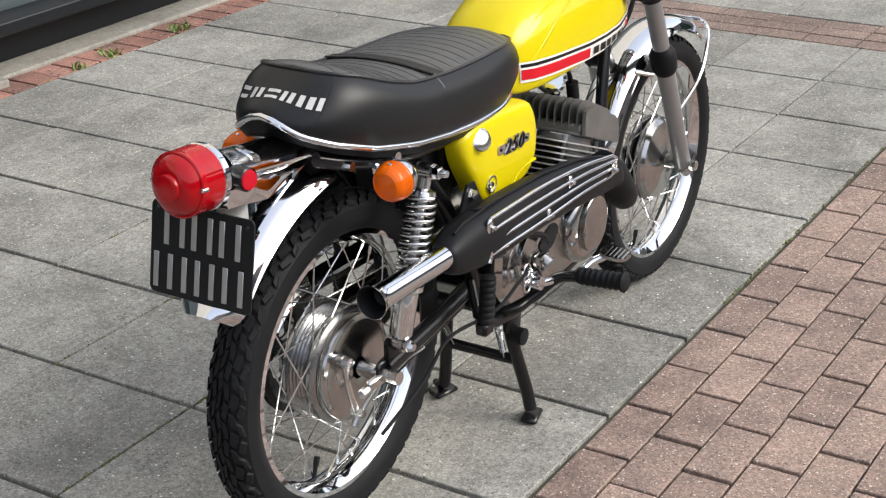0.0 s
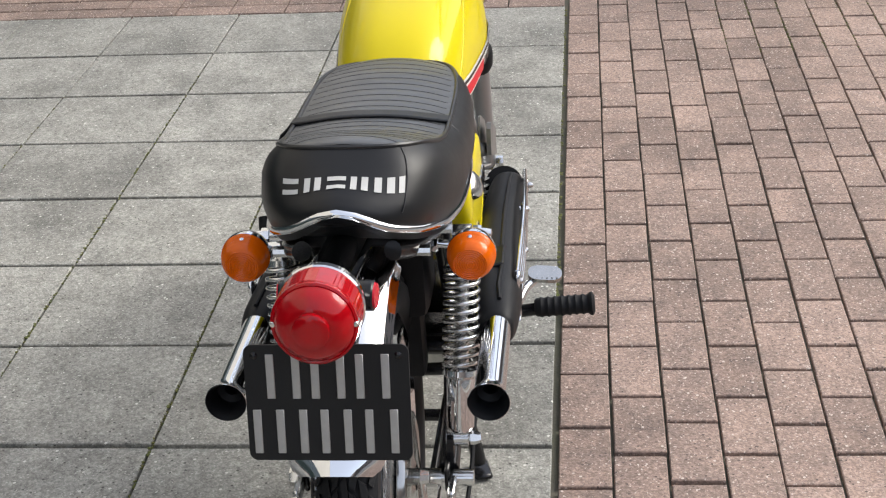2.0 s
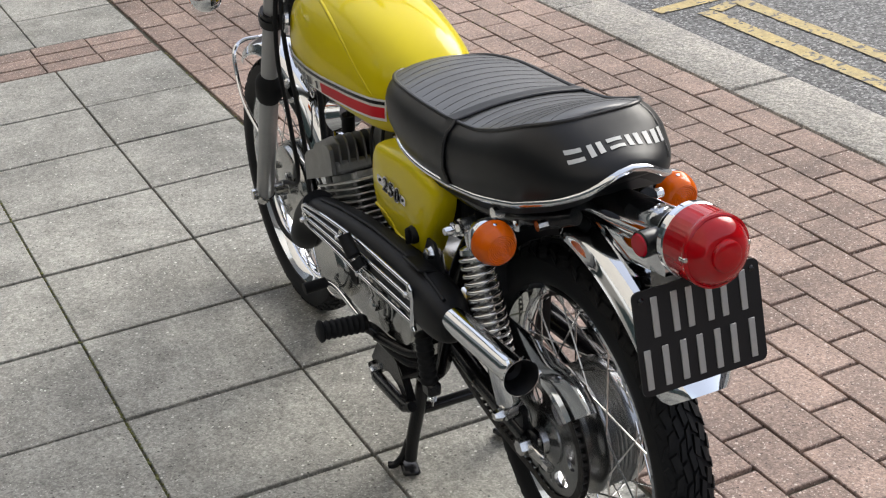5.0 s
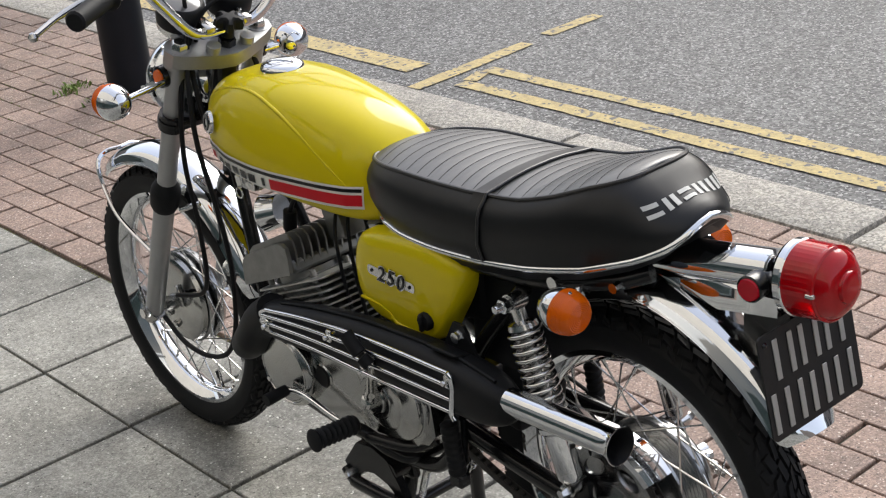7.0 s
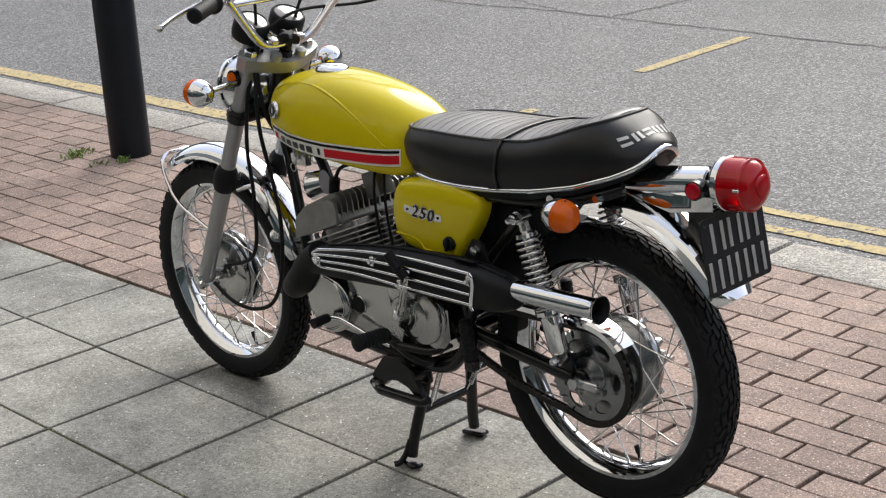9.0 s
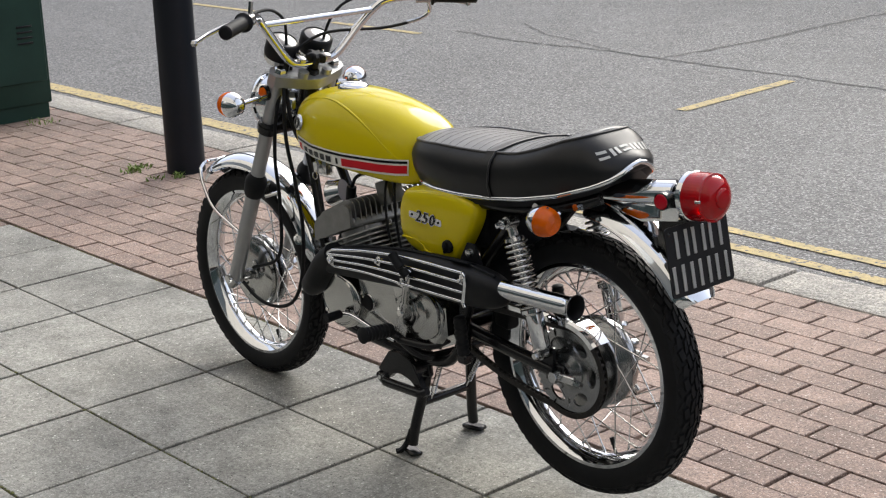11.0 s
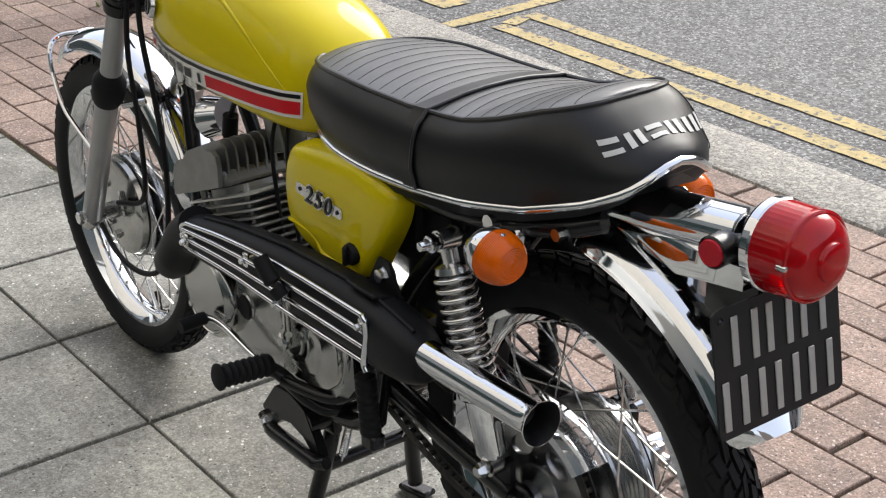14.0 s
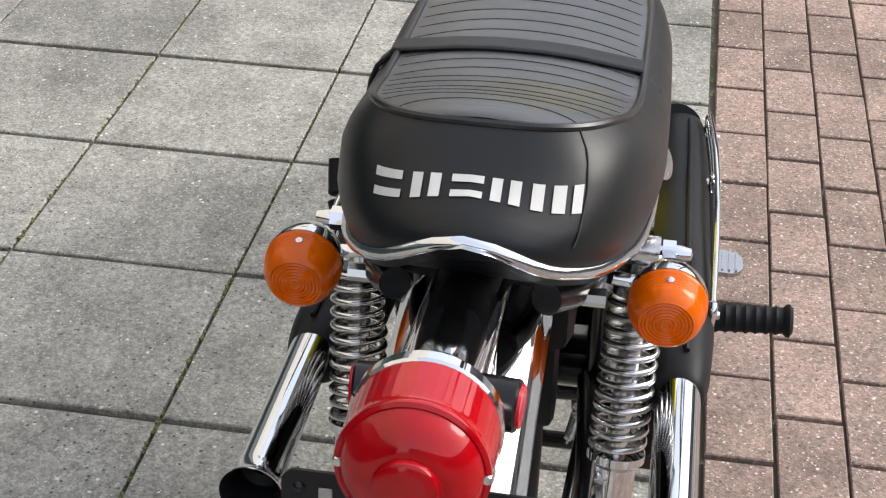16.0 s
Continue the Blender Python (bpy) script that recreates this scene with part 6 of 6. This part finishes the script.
for s in (1, -1):
    bm = B()
    n = 14 * 8
    a, b = V(0.445, s * 0.075, 0.265), V(0.505, s * 0.06, 0.145)
    mm = along(a, b)
    tube(bm, [mm @ V(0.006 * math.cos(k * math.pi / 4), 0.006 * math.sin(k * math.pi / 4), (b - a).length * (0.15 + 0.7 * k / n)) for k in range(n + 1)], 0.0014, 5)
    tube(bm, [a, a.lerp(b, 0.16)], 0.002, 6)
    tube(bm, [a.lerp(b, 0.84), b], 0.002, 6)
    part("return_spring", bm, CHROME_SOFT, st)
# side stand folded under the left
bm = B()
tube(bm, spline([(0.628, 0.126, 0.200), (0.600, 0.130, 0.186), (0.53, 0.132, 0.188), (0.462, 0.132, 0.191), (0.440, 0.128, 0.200)]), [0.010] * 8 + [0.0125] * 17 + [0.010] * 8, 12)
plate_shape(bm, [(0.616, 0.195), (0.630, 0.214), (0.588, 0.268), (0.545, 0.274), (0.503, 0.262), (0.475, 0.222), (0.462, 0.196), (0.486, 0.196), (0.508, 0.212), (0.545, 0.220), (0.572, 0.214), (0.592, 0.195)], 0.016, Matrix.Translation((0, 0.118, 0)) @ Matrix(((1, 0, 0, 0), (0, 0, -1, 0), (0, 1, 0, 0), (0, 0, 0, 1))))
tube(bm, [(0.50, 0.085, 0.24), (0.50, 0.125, 0.24)], 0.018, 12)
tube(bm, [(0.590, 0.10, 0.268), (0.590, 0.10, 0.240)], 0.010, 10)
part("side_stand", bm, BLACK, st, "black folded side stand")
bm = B()
lathe(bm, [(0, 0.007), (0.006, 0.006), (0.0085, 0.0), (0.0085, -0.008)], along((0.612, 0.134, 0.196), (0.612, 1, 0.196)), 6)
part("pivot_bolt", bm, CHROME_SOFT, st, "bright hexagon pivot bolt")
bm = B()
lathe(bm, [(0.018, -0.02), (0.018, 0.012), (0.008, 0.014), (0, 0.014)], along((0.50, -0.098, 0.205), (0.50, -1, 0.205)), 14)
part("rubber_stop", bm, RUBBER, st)

# ---- rear hub: sprocket, chain, brake ----
bm = B()
sp_y = 0.072
lobes = 6
n = 42
prof_t = []
for k in range(n * 4):
    a = 2 * math.pi * k / (n * 4)
    r = (0.0995, 0.1045, 0.1045, 0.0995)[k % 4]
    prof_t.append((r * math.cos(a), r * math.sin(a)))
ms = pose(0, sp_y, 0) @ YAXIS


def ring_plate(bm, outer, inner, th, m):
    nn = len(outer)
    v = {}
    for z in (-th / 2, th / 2):
        v[z, 0] = [bm.verts.new(m @ V(x, y, z)) for x, y in outer]
        v[z, 1] = [bm.verts.new(m @ V(x, y, z)) for x, y in inner]
    zs = (-th / 2, th / 2)
    for k in range(nn):
        j = (k + 1) % nn
        for z in zs:
            bm.faces.new((v[z, 0][k], v[z, 0][j], v[z, 1][j], v[z, 1][k]))
        for i in (0, 1):
            bm.faces.new((v[zs[0], i][k], v[zs[0], i][j], v[zs[1], i][j], v[zs[1], i][k]))


nn = n * 4
SP_O, SP_I, SP_T = 0.091, 0.044, 0.006
ring_plate(bm, prof_t, circle(SP_O, nn), SP_T, ms)
ring_plate(bm, circle(SP_I, nn), circle(0.012, nn), SP_T, ms)
for k in range(lobes):
    a = 2 * math.pi * k / lobes
    q = nn // lobes
    loop = [(SP_O, i / q - 0.5) for i in range(q)] + [(SP_O + (SP_I - SP_O) * i / 6, 0.5) for i in range(6)]
    loop += [(SP_I, 0.5 - i / q) for i in range(q)] + [(SP_I + (SP_O - SP_I) * i / 6, -0.5) for i in range(6)]
    outer = [(r * math.cos(a + w * 2 * math.pi / lobes), r * math.sin(a + w * 2 * math.pi / lobes)) for r, w in loop]
    hole = []
    for r, w in loop:   # oval opening in each sixth
        b = math.atan2(r * math.sin(w * 2 * math.pi / lobes) / 0.034, (r * math.cos(w * 2 * math.pi / lobes) - 0.067) / 0.0235)
        u, v = 0.0685 + 0.0145 * math.cos(b), 0.0235 * math.sin(b)
        hole.append((u * math.cos(a) - v * math.sin(a), u * math.sin(a) + v * math.cos(a)))
    ring_plate(bm, outer, hole, SP_T, ms)
bmesh.ops.remove_doubles(bm, verts=bm.verts, dist=1e-5)
part("sprocket", bm, HUB, rear_wheel, "machined steel rear sprocket with round openings")
bm = B()
lathe(bm, [(0.0, 0.03), (0.022, 0.03), (0.024, 0.02), (0.042, 0.012), (0.045, 0.0), (0.045, -0.02)], pose(0, sp_y - 0.006, 0) @ YAXIS, 36)
part("sprocket_carrier", bm, HUB, rear_wheel)
bm = B()
tube(bm, [(0, -0.135, 0), (0, 0.125, 0)], 0.0085, 14)
lathe(bm, [(0, 0.012), (0.013, 0.012), (0.0145, 0.006), (0.0145, -0.006)], pose(0, 0.118, 0) @ YAXIS, 6)
tube(bm, [(0, -0.05, 0), (0, -0.095, 0)], 0.014, 16)
tube(bm, [(0, -0.112, 0), (0, -0.142, 0)], 0.0125, 16)
part("axle", bm, CHROME_SOFT, rear_wheel, "bright steel axle")
for s in (1, -1):
    bm = B()
    tube(bm, [(0.0, s * 0.112, 0), (-0.06, s * 0.112, -0.004)], 0.0055, 10)
    box(bm, (0.055, 0.012, 0.020), pose(-0.025, s * 0.112, -0.001), 0.003)
    tube(bm, [(-0.055, s * 0.112, -0.004), (-0.072, s * 0.112, -0.005)], 0.008, 6)
    part("chain_adjuster", bm, CHROME_SOFT, rear_wheel)
bm = B()
lathe(bm, [(0.02, -0.014), (0.03, -0.011), (0.084, -0.008), (0.088, -0.010), (0.096, -0.008), (0.099, -0.002), (0.099, 0.004), (0, 0.004)], pose(0, -0.044, 0) @ YAXIS, 64)
tube(bm, [(-0.060, -0.045, 0.042), (-0.060, -0.072, 0.042)], 0.012, 14)
part("brake_plate", bm, ALLOY, rear_wheel, "polished alloy rear brake plate")
bm = B()
tube(bm, spline([(-0.060, -0.072, 0.042), (-0.056, -0.074, -0.005), (-0.045, -0.080, -0.058)]), 0.0065, 10)
lathe(bm, [(0, 0.012), (0.009, 0.010), (0.012, -0.006)], pose(-0.060, -0.074, 0.042) @ YAXIS @ pose(0, 0, 0, 180, 0, 0), 8)
tube(bm, [(-0.045, -0.072, -0.060), (-0.045, -0.095, -0.060)], 0.008, 10)
part("brake_arm", bm, CHROME_SOFT, rear_wheel, "bright steel brake arm")
bm = B()
tube(bm, spline([(-0.062, -0.088, -0.078), (-0.045, -0.088, -0.06), (0.03, -0.092, -0.02), (0.12, -0.115, 0.0)]), 0.003, 8)
tube(bm, [(-0.062, -0.088, -0.078), (-0.052, -0.088, -0.067)], 0.007, 8)
part("brake_rod", bm, CHROME_SOFT, rear_wheel)
bm = B()
tube(bm, [(0.065, -0.05, -0.05), (0.065, -0.075, -0.05)], 0.009, 8)
tube(bm, [(0.065, -0.072, -0.05), (0.30, -0.085, 0.0)], 0.006, 10)
part("torque_arm", bm, BLACK, rear_wheel)

# chain: links round both sprockets
chain = new("chain")
chain.empty_display_size = 0.03
chain.parent = bike
cr, cf = V(RW.x, sp_y, RW.z), V(0.445, sp_y, 0.405)
r1, r2 = 0.104, 0.036
path = []
ang = math.atan2(cf.z - cr.z, cf.x - cr.x)
off = math.acos((r1 - r2) / (cf - cr).length)
for k in range(60):
    a = ang + off + (2 * math.pi - 2 * off) * k / 59
    path.append(V(cr.x + r1 * math.cos(a), sp_y, cr.z + r1 * math.sin(a)))
for k in range(20):
    a = ang - off + 2 * off * k / 19
    path.append(V(cf.x + r2 * math.cos(a), sp_y, cf.z + r2 * math.sin(a)))
path.append(path[0])
cum = [0]
for a, b in zip(path, path[1:]):
    cum.append(cum[-1] + (b - a).length)
nl = int(cum[-1] / 0.0159)
link_me = None
for k in range(nl):
    p = []
    for d in (k, k + 1):
        t = cum[-1] * (d % nl) / nl
        i = min(max(int(np.searchsorted(cum, t)), 1), len(cum) - 1)
        f = (t - cum[i - 1]) / max(cum[i] - cum[i - 1], 1e-6)
        q = path[i - 1].lerp(path[i], f)
        # the lower run hangs slack
        if q.z < 0.37 and 0.06 < q.x < 0.42:
            q.z -= 0.018 * math.sin(math.pi * (q.x - 0.06) / 0.36)
        p.append(q)
    if link_me is None:
        bm = B()
        for y in (-0.006, 0.006):
            box(bm, (0.019, 0.0024, 0.0138), pose(0, y, 0), 0.0008)
        tube(bm, [(0.008, -0.008, 0), (0.008, 0.008, 0)], 0.0042, 8)
        link = part("link", bm, mat("chain_steel", (0.045, 0.042, 0.04), 0.45, 0.7, var=0.3, scale=60), chain, smooth=False)
        link_me = link.data
    else:
        link = new("link", link_me)
        link.parent = chain
    d = p[1] - p[0]
    link.matrix_basis = Matrix.Translation((p[0] + p[1]) / 2) @ pose(0, 0, 0, 0, -math.degrees(math.atan2(d.z, d.x)), 0)
bm = B()
rows = []
for k in range(41):
    f = k / 40
    if f < 0.5:
        x, z, nx, nz = 0.32 - 0.62 * f, 0.480, 0.0, 1.0
    else:
        a = radians(90 + 48 * (f - 0.5) / 0.5)
        nx, nz = math.cos(a), math.sin(a)
        x, z = RW.x + 0.128 * nx, RW.z + 0.128 * nz
    rows.append([V(x + nx * d, y, z + nz * d) for y, d in ((0.040, -0.004), (0.045, 0), (0.086, 0), (0.092, -0.006), (0.0925, -0.017), (0.0905, -0.017), (0.090, -0.008), (0.085, -0.003), (0.045, -0.003))])
loft(bm, rows)
part("chain_guard", bm, CHROME, bike, "polished chrome chain guard")
# battery box and horn seen through the frame
bm = B()
tube(bm, [(0.862, 0.03, 0.622), (0.895, 0.045, 0.612)], [0.03, 0.036], 24)
lathe(bm, [(0.036, 0), (0.03, 0.008), (0.02, 0.004), (0.01, 0.008), (0, 0.008)], along((0.895, 0.045, 0.612), (1.0, 0.1, 0.585)), 24)
part("horn", bm, CHROME, bike, "round chromed horn")
bm = B()
box(bm, (0.05, 0.03, 0.05), pose(0.90, 0.06, 0.69), 0.01, 2)
lathe(bm, [(0.012, 0), (0.012, 0.01), (0, 0.012)], along((0.90, 0.074, 0.695), (0.90, 1, 0.72)), 16)
part("ignition_switch", bm, CHROME_SOFT, bike, "ignition switch under the tank")
bm = B()
plate_shape(bm, rounded(0.010, 0.028, 0.004), 0.002, pose(0.90, 0.090, 0.690, 80, 0, 20))
tube(bm, [V(0.90 + 0.010 * math.cos(a), 0.092, 0.668 + 0.010 * math.sin(a)) for a in np.linspace(0, 6.28, 20)], 0.0014, 6)
part("key", bm, CHROME_SOFT, bike, "key with a small ring")

# ---- paving pieces ----
slab_me = {}


def slab_piece(x0, x1, y0, y1, material, name, parent, gap, z, bev=0.002):
    """One paving piece, proud of the joint bed."""
    key = (name, round(x1 - x0, 3), round(y1 - y0, 3))
    if key not in slab_me:
        sx, sy = x1 - x0 - gap * 1.55, y1 - y0 - gap * 0.72
        me = bpy.data.meshes.new(name)
        v = [(sx / 2 * a, sy / 2 * b, -0.03) for a, b in ((-1, -1), (1, -1), (1, 1), (-1, 1))]
        v += [(sx / 2 * a, sy / 2 * b, -bev) for a, b in ((-1, -1), (1, -1), (1, 1), (-1, 1))]
        v += [((sx / 2 - bev) * a, (sy / 2 - bev) * b, 0) for a, b in ((-1, -1), (1, -1), (1, 1), (-1, 1))]
        fs = [(8, 9, 10, 11)]
        for lo in (0, 4):
            for i in range(4):
                j = (i + 1) % 4
                fs.append((lo + i, lo + j, lo + 4 + j, lo + 4 + i))
        me.from_pydata(v, [], fs)
        me.materials.append(material)
        slab_me[key] = me
    ob = new(name, slab_me[key])
    ob.parent = parent
    j = 2.2 if name == "brick" else 1.0
    ob.location = ((x0 + x1) / 2 + j * random.uniform(-0.001, 0.001), (y0 + y1) / 2 + 0.6 * j * random.uniform(-0.001, 0.001), z + random.uniform(-0.0012, 0.0012))
    ob.rotation_euler = (j * random.uniform(-0.0025, 0.0025), j * random.uniform(-0.002, 0.002), j * random.uniform(-0.003, 0.003))
    return ob


rest = {"SLAB": [[], []], "BRICK": [[], []], "RED": [[], []]}


def rest_piece(kind, x0, x1, y0, y1, gap, bev=0.002):
    vs, fs = rest[kind]
    b = len(vs)
    cx, cy, sx, sy = (x0 + x1) / 2 + random.uniform(-0.002, 0.002), (y0 + y1) / 2, x1 - x0 - gap * 1.55, y1 - y0 - gap * 0.72
    dz = random.uniform(-0.0015, 0.0015)
    for s2, z in ((0.0, -0.03), (0.0, -bev), (bev, 0.0)):
        for a, c in ((-1, -1), (1, -1), (1, 1), (-1, 1)):
            vs.append((cx + (sx / 2 - s2) * a, cy + (sy / 2 - s2) * c, z + dz))
    fs.append((b + 8, b + 9, b + 10, b + 11))
    for lo in (0, 4):
        for i in range(4):
            j = (i + 1) % 4
            fs.append((b + lo + i, b + lo + j, b + lo + 4 + j, b + lo + 4 + i))


GAP_S, GAP_B = 0.008, 0.0065
slab_rows = [(SLAB_EDGE, 0.0)] + [(S * j, S * (j + 1)) for j in range(5)] + [(2.0, SHOP_Y)]
cols = [(S * i, S * (i + 1)) for i in range(-9, 7)]
cols = [(a, BAND_X0 if a < BAND_X0 < b + 0.1 and b > 2.7 else b) for a, b in cols]
far_cols = [(BAND_X1 + S * i, BAND_X1 + S * (i + 1)) for i in range(0, 16)]
back_cols = [(S * i, S * (i + 1)) for i in range(-30, -9)]
for y0, y1 in slab_rows:
    for x0, x1 in cols:
        slab_piece(x0, x1, y0, y1, SLAB, "slab", pavement, GAP_S, 0.0)
    for x0, x1 in far_cols:
        if x1 < 5.2:
            slab_piece(x0, x1, y0, y1, SLAB, "slab", pavement, GAP_S, 0.0)
        else:
            rest_piece("SLAB", x0, x1, y0, y1, GAP_S)
    for x0, x1 in back_cols:
        rest_piece("SLAB", x0, x1, y0, y1, GAP_S)
# pavers beside the road in running bond
LB, WB = 0.2045, 0.1035
for c in range(13):
    y1 = SLAB_EDGE - 0.010 - WB * c
    shift = (-0.022 if c % 2 else 0.081 if c else 0.062) + random.uniform(-0.004, 0.004)
    for i in range(-60, 56):
        x0 = shift + LB * i
        if -0.9 < x0 < 3.3:
            slab_piece(x0, x0 + LB, y1 - WB, y1, BRICK, "brick", pavement, GAP_B, 0.0)
        else:
            rest_piece("BRICK", x0, x0 + LB, y1 - WB, y1, GAP_B)
# three courses across the slabs
for c in range(3):
    x0 = BAND_X0 + (BAND_X1 - BAND_X0) / 3 * c
    for i in range(0, 14):
        y0 = SLAB_EDGE + 0.003 + 0.2045 * (i + (0.5 if c == 1 else 0)) - (0.10 if c == 1 else 0)
        y1 = min(y0 + 0.2045, SHOP_Y)
        rest_piece("BRICK", x0, x0 + (BAND_X1 - BAND_X0) / 3, max(y0, SLAB_EDGE + 0.003), y1, GAP_B)
# red bricks along the shop
for i in range(-40, 80):
    x0 = 0.02 + 0.108 * i
    if -1 < x0 < 5:
        slab_piece(x0, x0 + 0.108, SHOP_Y + 0.002, 2.55, BRICK_RED, "brick", pavement, GAP_B, 0.0)
    else:
        rest_piece("RED", x0, x0 + 0.108, SHOP_Y + 0.002, 2.55, GAP_B)
for kind, name, material in (("SLAB", "slab_rest", SLAB), ("BRICK", "brick_rest", BRICK), ("RED", "red_brick_rest", BRICK_RED)):
    me = bpy.data.meshes.new(name)
    me.from_pydata(rest[kind][0], [], rest[kind][1])
    me.materials.append(material)
    ob = new(name, me)
    ob.parent = pavement
    tagged(ob, kind="stuff")

# moss in the joints and weeds at the post
bm = B()
for y, x0, x1, dens in ((0.4, -0.9, 2.2, 420), (0.8, -0.4, 2.2, 300), (1.2, 0.2, 2.0, 120), (SLAB_EDGE, 0.6, 2.8, 160), (0.0, -1.2, -0.2, 60), *[(SLAB_EDGE - 0.010 - 0.1035 * c, 2.3, 4.2, 110) for c in range(5, 13)], (SHOP_Y, 1.0, 2.6, 90)):
    for k in range(dens):
        x = x0 + (x1 - x0) * random.random() ** 1.2
        r = random.uniform(0.002, 0.005)
        mm = pose(x, y + random.uniform(-0.004, 0.004), random.uniform(-0.006, -0.001), 0, 0, random.uniform(0, 360))
        lathe(bm, [(r, 0), (r * 0.7, r * 0.5), (0, r * 0.7)], mm, 5)
tagged(part("moss", bm, MOSS), "green moss growing in the slab joints", "moss", kind="stuff")
bm = B()
for cx, cy, n, rad in ((3.01, -1.29, 40, 0.035), (3.30, -1.277, 50, 0.05), (3.26, -1.20, 25, 0.05), (3.05, -1.2, 14, 0.05), (1.90, 2.44, 40, 0.05), (1.50, 2.42, 30, 0.04), (1.32, 2.41, 20, 0.03), (4.75, -1.1, 30, 0.1), (4.7, -1.5, 30, 0.1)):
    for k in range(n):
        a, r = random.uniform(0, 6.28), rad * random.random() ** 0.6
        x, y = cx + r * math.cos(a), cy + r * math.sin(a)
        h = random.uniform(0.006, 0.026)
        d = random.uniform(0, 6.28)
        w = random.uniform(0.003, 0.006)
        dx, dy = math.cos(d), math.sin(d)
        v = [bm.verts.new(p) for p in ((x - dy * w, y + dx * w, -0.003), (x + dy * w, y - dx * w, -0.003), (x + dx * h * 0.5 + dy * w * 0.6, y + dy * h * 0.5 - dx * w * 0.6, h * 0.8), (x + dx * h, y + dy * h, h))]
        bm.faces.new((v[0], v[1], v[2]))
        bm.faces.new((v[0], v[2], v[3]))
tagged(part("weed_growth", bm, GRASS), "small green weeds between pavers", "weeds", kind="stuff")
